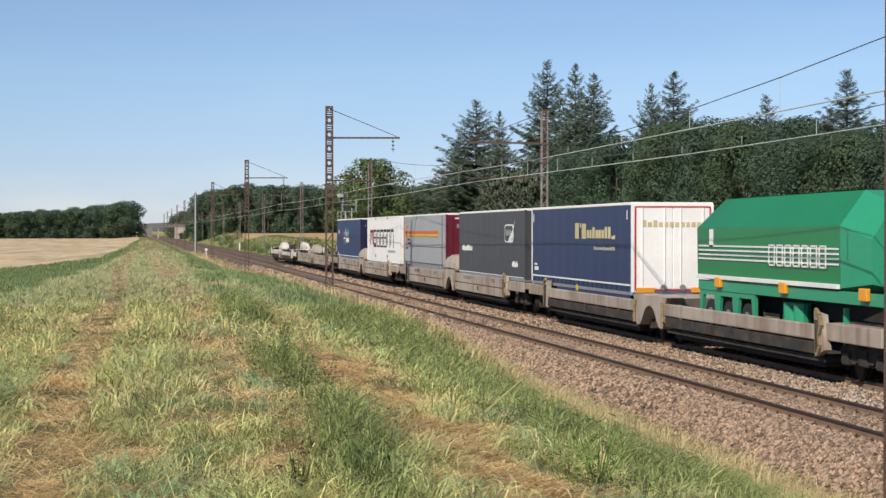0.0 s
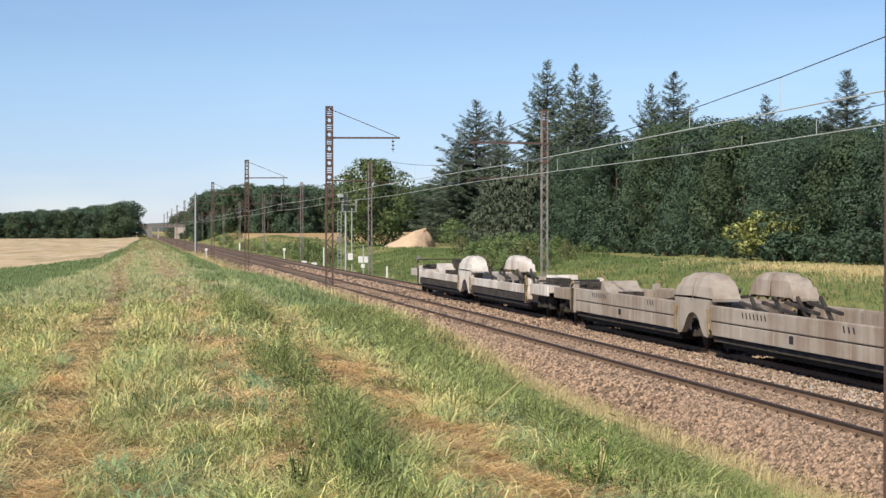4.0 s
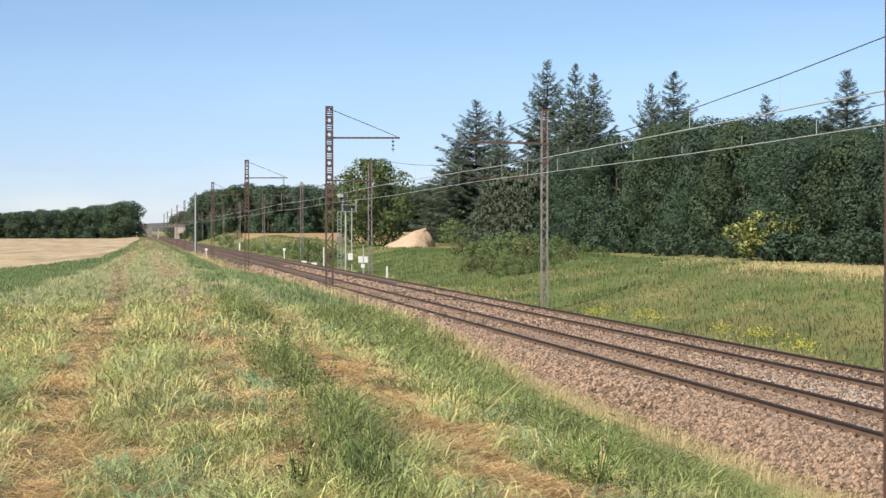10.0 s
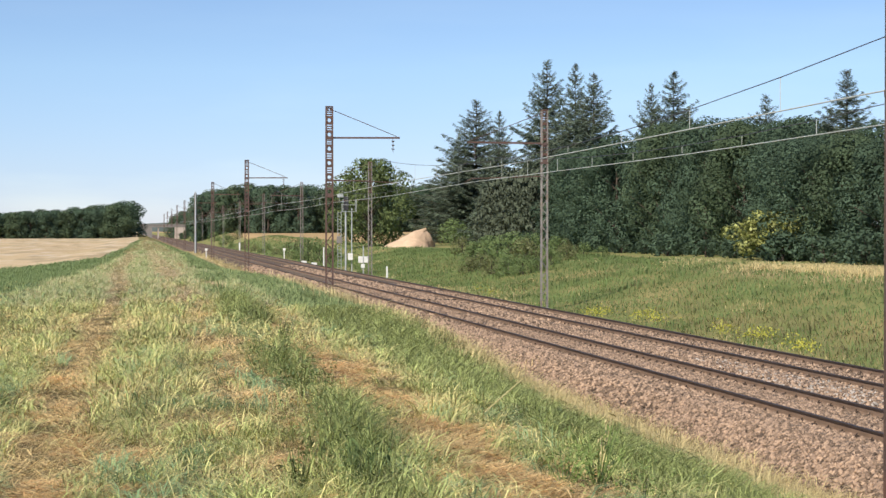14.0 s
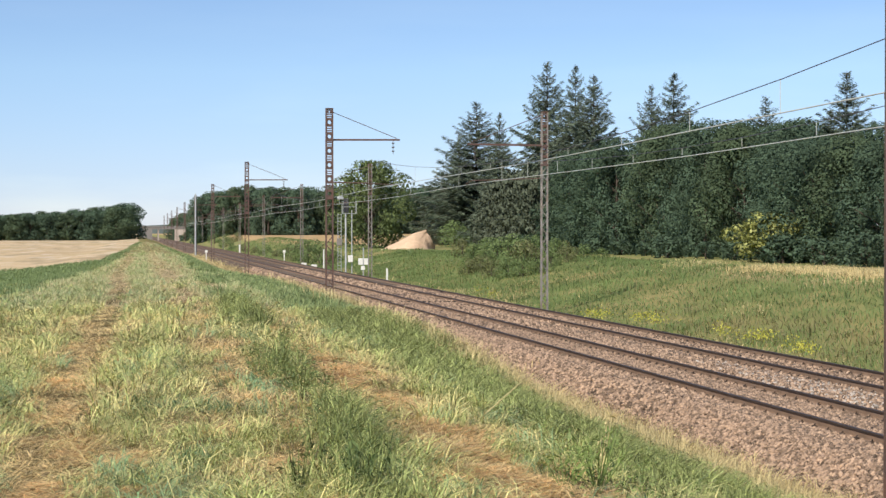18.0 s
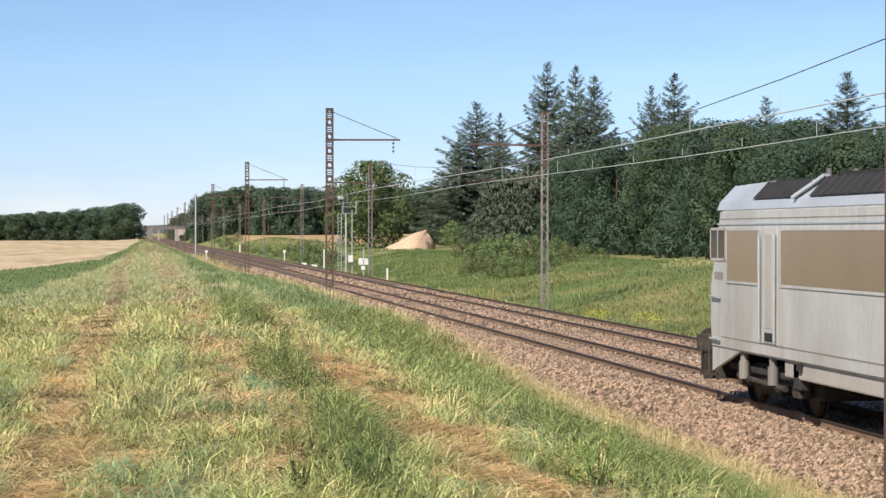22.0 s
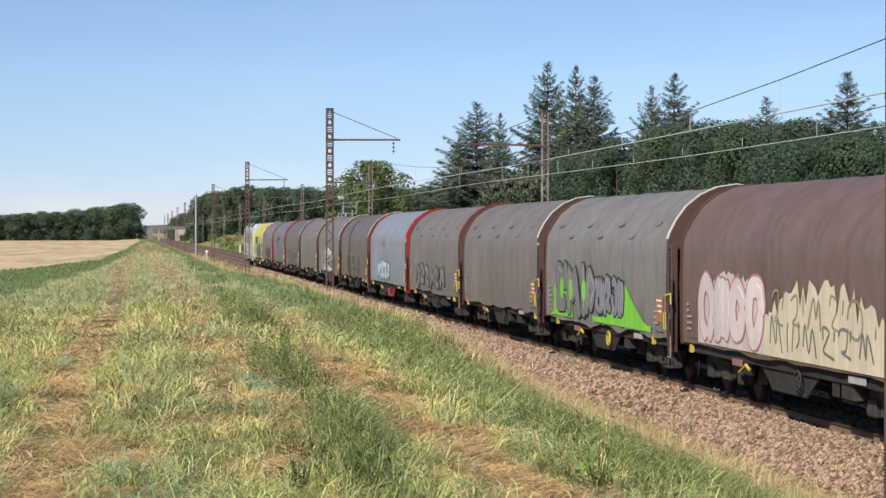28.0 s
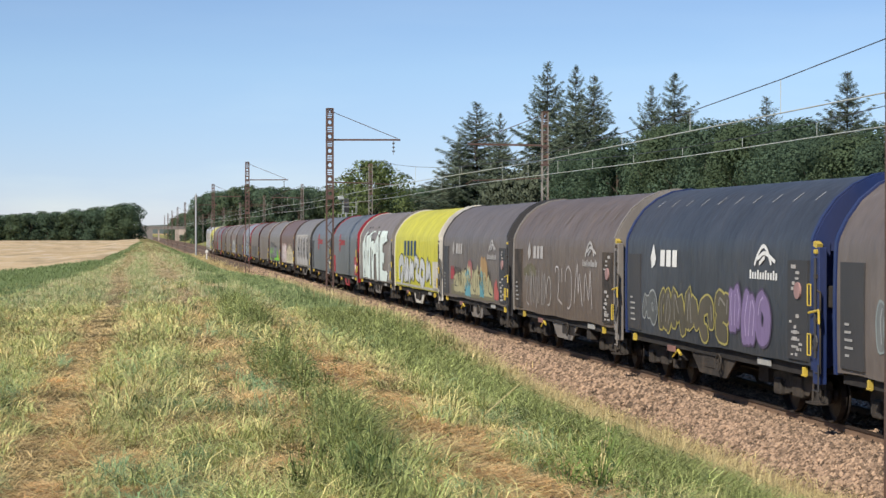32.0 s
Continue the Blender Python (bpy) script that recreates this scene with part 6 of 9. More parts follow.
    # raised rear pantograph
    pan = part("pantograph", Shape().rod((-0.5, -5.2, 4.08), (0.5, -5.2, 4.08), 0.04, 6), M["darkgrey"], w, "raised dark grey pantograph")
    for a in (-0.45, 0.45):
        part("lower_arm", Shape().rod((a, -5.4, 4.12), (a * 0.6, -4.2, 4.66), 0.03, 6), M["darkgrey"], pan)
        part("upper_arm", Shape().rod((a * 0.6, -4.2, 4.66), (a * 1.1, -5.2, 5.36), 0.022, 6), M["darkgrey"], pan)
    for y in (-5.0, -5.3):
        part("collector_strip", Shape().rod((-0.8, y, 5.30), (0.8, y, 5.30), 0.025, 6), M["darkgrey"], pan)
    for x in (-1.0, 1.0):
        side = -1 if x < 0 else 1
        X = side * hw

        def plate(name, y0, y1, z0, z1, m, out=0.012, c=0.0, label=""):
            a, b = sorted((X, X + side * out))
            return part(name, Shape().box(a, b, y0, y1, z0, z1, c), m, w, label)

        for y0, y1 in ((4.50, 6.15), (-2.05, 3.35), (-5.35, -3.10)):
            g = plate("side_grille", y0, y1, 2.27, 3.19, M["bronze"], 0.014, label="bronze-tinted side grille")
            for a0, a1, b0, b1 in ((y0 - 0.04, y1 + 0.04, 3.19, 3.235), (y0 - 0.04, y1 + 0.04, 2.225, 2.27)):
                plate("grille_frame", a0, a1, b0, b1, M["loco_grey"], 0.022)
        for yc in (3.92, -2.60):
            d = plate("door", yc - 0.34, yc + 0.34, 1.24, 3.24, M["loco_grey"], 0.02, label="narrow side door with handrails")
            plate("door_inset", yc - 0.16, yc + 0.16, 1.5, 3.12, M["skirt"], 0.03)
            plate("step_recess", yc - 0.2, yc + 0.2, 1.27, 1.42, M["black"], 0.03)
            for q in (-1, 1):
                part("handrail", Shape().rod((X + side * 0.07, yc + q * 0.38, 1.3), (X + side * 0.07, yc + q * 0.38, 3.15), 0.022, 6), M["galva"], w)
        for yc in (6.68, -5.95):
            plate("cab_window", yc - 0.40, yc + 0.40, 2.68, 3.2, M["window"], 0.016, label="dark cab side window")
            plate("window_post", yc - 0.02, yc + 0.02, 2.68, 3.2, M["galva"], 0.024)
        for yc, z in ((6.75, 1.95), (6.75, 1.16), (-6.4, 1.98), (-6.4, 1.12)):
            part("grab_handle", Shape().rod((X + side * 0.06, yc - 0.25, z), (X + side * 0.06, yc + 0.25, z), 0.025, 6), M["galva"], w)
        for yc in (6.68, -5.95):
            for a0, a1, b0, b1 in ((yc - 0.44, yc + 0.44, 3.2, 3.25), (yc - 0.44, yc + 0.44, 2.63, 2.68), (yc - 0.45, yc - 0.40, 2.63, 3.25), (yc + 0.40, yc + 0.45, 2.63, 3.25)):
                plate("window_frame", a0, a1, b0, b1, M["skirt"], 0.02)
        for yc in (4.85, -4.85):
            for d in (-0.75, 0.75):
                part("damper", Shape().rod((side * 1.30, yc + d, 0.50), (side * 1.30, yc + d, 0.82), 0.095, 12).rod((side * 1.30, yc + d, 0.82), (side * 1.30, yc + d, 1.04), 0.07, 10), M["midgrey"], w, "grey vertical damper beside the bogie")
            part("sand_box", Shape().box(min(side * 1.16, side * 1.36), max(side * 1.16, side * 1.36), yc - 2.15, yc - 1.85, 0.52, 0.98, 0.03), M["dark_gear"], w)
            part("traction_rod", Shape().rod((side * 1.24, yc - 1.2, 0.46), (side * 1.24, yc + 1.2, 0.52), 0.05, 8), M["dark_gear"], w)
        for yc in (-1.6, 2.6):
            plate("case_hole", yc - 0.07, yc + 0.07, 0.86, 0.98, M["black"], -0.062 + 0.006)
        plate("shoulder_seam", -6.6, 6.6, 3.40, 3.415, M["midgrey"], 0.006)
        plate("rain_strip", -6.7, 6.7, 3.30, 3.33, M["loco_roof"], 0.02)
        plate("logo_plate", -6.72, -6.08, 1.46, 1.84, spray((0.55, 0.02, 0.09)), 0.012, 0.005, label="crimson logo plate")
        plate("logo_bar", -6.62, -6.2, 1.56, 1.66, M["plainwhite"], 0.018)
        plate("number_bar", 6.4, 6.9, 2.28, 2.42, M["midgrey"], 0.008)
        plate("seam", -6.5, 6.5, 1.20, 1.225, M["midgrey"], 0.006)
    for s in (-1, 1):
        for side in (-1, 1):
            a, b, c = (side * 1.43, s * 5.5, 0.99), (side * 1.43, s * 7.02, 0.54), (side * 1.00, s * 8.28, 0.97)
            d = (side * 1.43, s * 7.02, 0.99)
            tri = [a, b, c, d]
            part("cab_skirt", Shape().add(tri + [(x - side * 0.06, y - s * 0.02, z) for x, y, z in tri], [(0, 1, 3), (3, 1, 2), (4, 7, 5), (7, 6, 5), (0, 4, 5, 1), (1, 5, 6, 2), (2, 6, 7, 3), (3, 7, 4, 0)]), M["loco_grey"], w, "lower corner skirt of the cab")
        # black boxes added between the wheels to block light and darken the underside
        part("underside_dark_block", Shape().box(-0.95, 0.95, s * 4.85 - 2.2, s * 4.85 + 2.2, 0.34, 0.62, 0.03).box(-1.05, 1.05, s * 4.85 - 0.5, s * 4.85 + 0.5, 0.25, 0.5, 0.03), M["black"], w)
    part("underbelly", Shape().box(-1.36, 1.36, -2.2, 3.4, 0.70, 1.12, 0.03), M["skirt"], w, "grey equipment case under the body")
    for s in (-1, 1):
        # cab front screen and lower skirt
        y = s * 7.82
        scr = Shape().add([(-0.90, s * 8.355, 2.24), (0.90, s * 8.355, 2.24), (1.08, s * 7.41, 3.36), (-1.08, s * 7.41, 3.36)], [(0, 1, 2, 3)])
        part("windscreen", scr, M["window"], w)
        part("buffer_beam", Shape().box(-1.3, 1.3, s * 8.3 - 0.12, s * 8.3 + 0.12, 0.82, 1.16, 0.02), M["dark_gear"], w)
        buffers(w, s * 8.42, s, 1.03)
        part("snow_plough", Shape().box(-1.2, 1.2, s * 8.25 - 0.03, s * 8.25 + 0.03, 0.28, 0.8), M["dark_gear"], w)
        part("hose", Shape().rod((-1.15, s * 8.45, 0.95), (-1.15, s * 8.5, 0.45), 0.03, 6).rod((-1.15, s * 8.5, 0.45), (-0.9, s * 8.45, 0.4), 0.03, 6), M["black"], w)
        bogie(w, s * 4.85, 2.8, 0.46, M["dark_gear"], True)
        part("cab_step", Shape().box(-1.42, -1.2, s * 7.6 - 0.25, s * 7.6 + 0.25, 0.42, 0.46).rod((-1.38, s * 7.6 - 0.22, 0.45), (-1.38, s * 7.6 - 0.22, 1.0), 0.02, 6).rod((-1.38, s * 7.6 + 0.22, 0.45), (-1.38, s * 7.6 + 0.22, 1.0), 0.02, 6), M["dark_gear"], w)
    return w


loco = locomotive()

# ---- piggyback wagons ----
M["wagon_pale"] = mat("pale_wagon_paint", (0.66, 0.61, 0.55), 0.6, 0, 0.15, 1.2, 14, dirt=(0.26, 0.20, 0.15), dirt_amount=0.6, streak=(0.30, 0.20, 0.13), streak_amount=0.5)
M["strap"] = mat("rusty_strap", (0.26, 0.19, 0.10), 0.8, 0.1, 0.4, 6, 30)
def hump_shape(s, low=False):
    """One half of the tall rounded cowl over the middle bogie; s: the end it faces."""
    sh = Shape()
    if low:
        prof = [(0.03, 1.02), (0.03, 1.30), (0.9, 1.34), (1.72, 1.30), (1.55, 1.12), (1.50, 0.60), (1.25, 0.42), (0.95, 0.45), (0.72, 0.62), (0.50, 0.86), (0.28, 0.98)]
        for a, b in ((-1.44, -0.95), (0.95, 1.44)):
            sh.prism_x([(s * y, z) for y, z in prof], a, b)
        return sh.prism_x([(s * y, z) for y, z in [(0.03, 0.9), (0.03, 1.28), (1.6, 1.28), (1.4, 0.9)]], -0.95, 0.95)
    ys = [0.03, 0.35, 0.62, 0.85, 1.05, 1.25, 1.45, 1.68]
    tops = [2.05, 2.07, 2.06, 2.03, 1.97, 1.87, 1.72, 1.42]
    xs = [-1.45, -1.41, -1.32, -1.15, -0.95, -0.80, -0.72, -0.70]
    caps = [1.46, 1.70, 1.92, 2.04, 2.08, 2.02, 1.85, 1.50]
    n = len(xs)
    half = [(x, s * y, min(t, c) - d) for d in (0.0, 0.07) for y, t in zip(ys, tops) for x, c in zip(xs, caps)]
    k = n * len(ys)
    quad = [(a * n + b, a * n + b + 1, (a + 1) * n + b + 1, (a + 1) * n + b) for a in range(len(ys) - 1) for b in range(n - 1)]
    rim = list(range(n)) + [a * n + n - 1 for a in range(1, len(ys))] + [k - 2 - b for b in range(n - 1)] + [a * n for a in range(len(ys) - 2, 0, -1)]
    for m_ in (1, -1):
        sh.add([(x * m_, y, z) for x, y, z in half], quad + [tuple(q + k for q in f) for f in quad] + [(p, q, q + k, p + k) for p, q in zip(rim, rim[1:] + rim[:1])])
    sh.prism_x([(s * 0.05, 1.0), (s * 0.05, 1.30), (s * 1.5, 1.30), (s * 1.4, 1.0)], -0.9, 0.9)
    prof = [(0.03, 1.02), (0.03, 1.45), (1.65, 1.42), (1.56, 1.34), (1.50, 1.22), (1.48, 0.60), (1.25, 0.42), (0.95, 0.45), (0.72, 0.62), (0.50, 0.86), (0.28, 0.98)]
    for a, b in ((-1.45, -1.30), (1.30, 1.45)):
        sh.prism_x([(s * y, z) for y, z in prof], a, b)
    return sh


def piggy_wagon(empty, deep=False, low=False, beige=None):
    beige = beige or M["wagon_beige"]
    w = thing("piggyback_wagon", "empty beige articulated piggyback wagon with low side sills" if empty else "beige articulated piggyback wagon carrying road trailers", "rail wagon", "articulated piggyback wagons", at=pose(X2, 0, 0))
    for s in (-1, 1):
        part("bogie_cowl", hump_shape(s, low), beige, w, "beige cowl over the middle bogie")
        part("cowl_latch", Shape().rod((-1.47, s * 1.42, 0.5), (-1.47, s * 1.42, 1.15), 0.045, 6).rod((-1.47, s * 1.30, 1.15), (-1.48, s * 1.50, 0.62), 0.03, 6), M["strap"], w)
        ya, yb = s * 1.45, s * 12.9
        y0, y1 = min(ya, yb), max(ya, yb)
        for x in (-1.40, 1.40):
            top = Shape().box(x - 0.05, x + 0.05, y0, y1, 0.80 if not deep else 0.86, 1.14 if not deep else 1.26, 0.03)
            part("side_sill", top, beige, w, "beige upper side sill")
            part("sill_joint", Shape().box(x - 0.03, x + 0.03, y0 + 0.05, y1 - 0.05, 0.835, 0.86), M["black"], w)
            lo = Shape()
            cut = np.linspace(y0 + 0.1, y1 - 0.1, 6)
            for a, b in zip(cut[:-1], cut[1:]):
                lo.box(x - 0.045, x + 0.045, a + 0.02, b - 0.02, 0.50, 0.835 if deep else 0.76, 0.015)
            part("lower_sill", lo, beige if deep else M["dark_gear"], w, "row of lower sill panels")
            part("sill_mark", Shape().box(x - 0.056, x - 0.05, (y0 + y1) / 2 - 0.12, (y0 + y1) / 2 + 0.12, 0.62, 0.8), M["black"], w)
            if deep and x < 0:
                for c, m_ in ((0.72, 7), (0.22, 3)):
                    for q in range(m_):
                        yq = y0 + (y1 - y0) * c + (q - m_ / 2) * 0.26
                        part("slot", Shape().prism_x([(yq, 1.04), (yq + 0.07, 1.04), (yq + 0.13, 1.18), (yq + 0.06, 1.18)], x - 0.056, x - 0.048), M["black"], w)
            part("end_post", Shape().prism_x([(yb - s * 0.2, 0.45), (yb + s * 0.35, 0.62), (yb + s * 0.15, 1.36), (yb - s * 0.25, 1.40)], x - 0.08, x + 0.08), beige, w)
            out = x - 0.1 * (1 if x < 0 else -1)
            claw = [(yb - s * 0.10, 1.46), (yb + s * 0.12, 1.34), (yb + s * 0.20, 1.12), (yb + s * 0.10, 0.92), (yb + s * 0.16, 0.70), (yb + s * 0.04, 0.52)]
            hook = Shape()
            for (ya_, za_), (yc_, zc_) in zip(claw[:-1], claw[1:]):
                hook.bar((out, ya_, za_), (out, yc_, zc_), 0.10, 0.07, up=(1, 0, 0))
            part("latch_claw", hook, M["strap"], w, "worn steel locking claw")
            part("end_latch", Shape().rod((x - 0.1 * (1 if x < 0 else -1), yb, 0.55), (x - 0.1 * (1 if x < 0 else -1), yb - s * 0.05, 1.25), 0.05, 6), M["dark_gear"], w)
        part("pocket_floor", Shape().box(-1.34, 1.34, y0, y1, 0.34, 0.44), M["dark_gear"], w)
        part("pocket_keel", Shape().box(-1.2, 1.2, y0 + 0.3, y1 - 0.3, 0.20, 0.34), M["black"], w)
        # end platform over the outer bogie
        ya, yb = s * 13.0, s * 16.35
        pl = Shape().prism_x([(s * 12.8, 0.78), (s * 16.1, 0.95), (s * 16.1, 1.18), (s * 12.8, 1.18)], -1.30, 1.30)
        part("end_platform", pl, beige, w)
        part("platform_edge", Shape().box(-1.40, -1.31, min(s * 12.9, s * 16.0), max(s * 12.9, s * 16.0), 0.82, 1.20, 0.02), beige, w)
        part("deck_plate", Shape().box(-0.9, 0.9, min(s * 13.2, s * 15.8), max(s * 13.2, s * 15.8), 1.18, 1.24), M["dark_gear"], w)
        buffers(w, s * 16.05, s)
        bogie(w, s * 14.4, 1.8, 0.42)
        if empty:
            # folded ramp frame and fifth-wheel stand left on the empty wagon
            rf = Shape()
            for x in (-0.9, -0.3, 0.3, 0.9):
                rf.bar((x, s * 2.2, 1.35), (x, s * 4.4, 1.15), 0.09, 0.08).bar((x, s * 4.4, 0.5), (x, s * 3.0, 1.5), 0.08, 0.08)
            part("ramp_frame", rf, M["dark_gear"], w)
            part("pocket_wall", Shape().box(1.28, 1.33, y0 if False else min(s * 1.6, s * 12.6), max(s * 1.6, s * 12.6), 0.45, 1.2), beige, w)
            for q in range(5):
                yy_ = s * (5.0 + q * 1.35)
                part("floor_beam", Shape().box(-1.2, 1.2, yy_ - 0.09, yy_ + 0.09, 0.44, 0.62 + 0.1 * (q % 2)), M["dark_gear"], w)
            part("cross_hose", Shape().rod((-1.1, s * 13.4, 1.3), (0.9, s * 14.6, 1.34), 0.04, 6).rod((-0.6, s * 13.2, 1.28), (-0.9, s * 15.6, 1.3), 0.035, 6), M["black"], w)
            part("deck_box", Shape().box(-0.85, -0.15, min(s * 13.4, s * 14.5), max(s * 13.4, s * 14.5), 1.24, 1.42, 0.02), M["dark_gear"], w)
            part("fifth_wheel", Shape().prism_x([(s * 11.4, 1.0), (s * 12.7, 1.0), (s * 12.5, 1.5), (s * 12.1, 1.3)], -0.6, 0.6), beige, w)
            part("stand", Shape().box(-0.5, 0.5, s * 11.0 - 0.5, s * 11.0 + 0.5, 0.45, 1.0, 0.03).box(-0.35, 0.35, s * 11.0 - 0.3, s * 11.0 + 0.3, 1.0, 1.18), M["dark_gear"], w)
            for x in (0.78, 1.05, 1.3):
                part("strut", Shape().rod((x, s * 0.2, 1.05), (x, s * 1.1, 1.8), 0.04, 5).rod((x, s * 1.5, 1.1), (x, s * 0.5, 1.85), 0.04, 5), M["strap"], w, "rusty strut inside the cowl")
    bogie(w, 0.0, 1.8, 0.42)
    return w


piggies = [piggy_wagon(True, beige=M["wagon_pale"]), piggy_wagon(True, True), piggy_wagon(False, True), piggy_wagon(False, True), piggy_wagon(False, False, True)]
# the last wagon carries a tail rail and box
tail = piggies[0]
part("tail_rail", Shape().rod((-1.1, 15.6, 1.2), (-1.1, 15.6, 1.72), 0.04, 6).rod((1.1, 15.6, 1.2), (1.1, 15.6, 1.72), 0.04, 6).rod((-1.1, 15.6, 1.66), (-1.1, 12.6, 1.66), 0.025, 6).rod((1.1, 15.6, 1.66), (1.1, 12.6, 1.66), 0.025, 6).rod((-1.1, 15.6, 1.66), (1.1, 15.6, 1.66), 0.025, 6), M["dark_gear"], tail)
part("tail_box", Shape().box(0.2, 1.1, 11.6, 12.5, 1.25, 1.7, 0.03), M["dark_gear"], tail, "dark slatted box")
part("tail_lamp", Shape().box(-1.16, -0.94, 15.5, 15.7, 1.62, 1.84, 0.02), M["midgrey"], tail)

# ---- road trailers ----
M["tr_navy"] = mat("navy_curtain", (0.018, 0.040, 0.115), 0.5, 0, 0.1, 0.7, 15, 0.25, dirt=(0.06, 0.07, 0.10), dirt_amount=0.3, stretch=(1, 1, 0.4), bump_dist=0.03)
M["tr_navy2"] = mat("navy_doors", (0.012, 0.018, 0.06), 0.45, 0, 0.1)
M["tr_blue"] = mat("blue_curtain", (0.024, 0.041, 0.108), 0.5, 0, 0.1, 0.7, 15, 0.25, dirt=(0.05, 0.06, 0.09), dirt_amount=0.3, stretch=(1, 1, 0.4), bump_dist=0.03)
M["tr_white"] = mat("white_panel", (0.92, 0.90, 0.86), 0.4, 0, 0.05, 0.7, 15, dirt=(0.55, 0.52, 0.47), dirt_amount=0.3)
M["tr_grey"] = mat("grey_curtain", (0.37, 0.375, 0.385), 0.5, 0, 0.08, 0.7, 15, 0.25, dirt=(0.18, 0.175, 0.17), dirt_amount=0.3, stretch=(1, 1, 0.4), bump_dist=0.03)
M["tr_dark"] = mat("dark_grey_curtain", (0.062, 0.064, 0.070), 0.5, 0, 0.1, 0.7, 15, 0.25, dirt=(0.08, 0.078, 0.076), dirt_amount=0.3, stretch=(1, 1, 0.4), bump_dist=0.03)
M["tr_maroon"] = mat("maroon_doors", (0.13, 0.010, 0.025), 0.45, 0, 0.1)
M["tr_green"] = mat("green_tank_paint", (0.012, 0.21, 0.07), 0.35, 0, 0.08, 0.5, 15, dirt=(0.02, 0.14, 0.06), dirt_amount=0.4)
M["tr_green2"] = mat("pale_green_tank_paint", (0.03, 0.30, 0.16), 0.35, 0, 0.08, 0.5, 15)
M["lamp_orange"] = mat("orange_reflector", (0.80, 0.33, 0.03), 0.3, 0, 0.05)
M["lamp_red"] = mat("red_reflector", (0.5, 0.02, 0.02), 0.3, 0, 0.05)
M["alu"] = mat("aluminium", (0.55, 0.56, 0.57), 0.4, 0.8, 0.08)


def road_wheel(parent, x, y, r=0.5):
    t = part("road_wheel", Shape().rod((x - 0.14, y, r + 0.48), (x + 0.14, y, r + 0.48), r, 18), M["tyre"], parent, "black rubber tyre")
    part("rim", Shape().rod((x - 0.15, y, r + 0.48), (x - 0.13, y, r + 0.48), r * 0.55, 14), M["alu"], t)


def trailer(label, length, side_m, end_m, top_z=4.02, low_z=1.32, marks=None, wheels_near_end=True, white_top=True, lamps=False):
    """A box trailer; its local middle at y 0, the face towards -y is the doored end."""
    w = thing("road_trailer", label, "road trailer", "road trailers on the piggyback train", at=pose(X2, 0, 0))
    h = length / 2
    for s, nm in ((-1, "side_curtain"), (1, "side_curtain")):
        # gently waved curtain
        ys = np.linspace(-h + 0.06, h - 0.06, 40)
        zs = [low_z, low_z + 0.35, (low_z + top_z) / 2, top_z - 0.35, top_z - 0.08]
        vs = [(s * (1.262 + 0.006 * math.sin(y * 5.1) * (1 if 0 < j < 4 else 0.3)), y, z) for y in ys for j, z in enumerate(zs)]
        k = len(zs)
        fs = [(a * k + b, (a + 1) * k + b, (a + 1) * k + b + 1, a * k + b + 1) for a in range(len(ys) - 1) for b in range(k - 1)]
        sh = Shape()
        sh.add(vs, fs)
        part(nm, sh, side_m, w, smooth=True)
    part("core", Shape().box(-1.24, 1.24, -h + 0.05, h - 0.05, low_z + 0.02, top_z - 0.06), M["tr_white"], w)
    part("roof", Shape().box(-1.275, 1.275, -h, h, top_z - 0.09, top_z, 0.02), M["tr_white"] if white_top else side_m, w, "pale roof rail and cover")
    part("bottom_rail", Shape().box(-1.275, 1.275, -h, h, low_z - 0.10, low_z, 0.01), M["alu"], w)
    for s in (-1, 1):
        for x in (-1.24, 1.24):
            part("corner_pillar", Shape().box(x - 0.035, x + 0.035, s * h - 0.06, s * h + 0.06, low_z, top_z - 0.05), end_m, w)
        part("end_panel", Shape().box(-1.2, 1.2, s * h - 0.03, s * h + 0.03, low_z, top_z - 0.09), end_m, w)
    # doors and lamps on the end towards -y
    for x in (-0.6, 0.6):
        part("door", Shape().box(x - 0.58, x + 0.58, -h - 0.05, -h - 0.03, low_z + 0.1, top_z - 0.14, 0.006), end_m, w)
    for x in (-0.25, 0.25, -0.95, 0.95):
        part("door_bar", Shape().rod((x, -h - 0.07, low_z + 0.1), (x, -h - 0.07, top_z - 0.16), 0.014, 6), end_m, w)
    for x in (-0.85, 0.85) if lamps else ():
        part("tail_lamp", Shape().box(x - 0.28, x + 0.28, -h - 0.09, -h - 0.05, low_z - 0.02, low_z + 0.14, 0.01), M["lamp_orange"], w, "orange tail lamp cluster")
    part("chassis", Shape().box(-0.55, 0.55, -h + 0.3, h - 0.3, low_z - 0.38, low_z - 0.10), M["black"], w)
    for q in range(3):
        yy = -h + 1.7 + q * 1.32
        for x in (-1.05, 1.05):
            road_wheel(w, x, yy, 0.40)
    part("skirt", Shape().box(-1.26, -1.20, -h + 0.2, h - 4.0, low_z - 0.32, low_z - 0.10), side_m, w)
    if marks:
        marks(w, h)
    return w


def side_bars(w, name, boxes, m, label="", x=-1.272, lift=0.012):
    for y0, y1, z0, z1 in boxes:
        part(name, Shape().box(x - lift, x, min(y0, y1), max(y0, y1), z0, z1), m, w, label)


def end_bars(w, h, boxes, m, label=""):
    for x0, x1, z0, z1 in boxes:
        part("logo_bar", Shape().box(x0, x1, -h - 0.062, -h - 0.048, z0, z1), m, w, label)


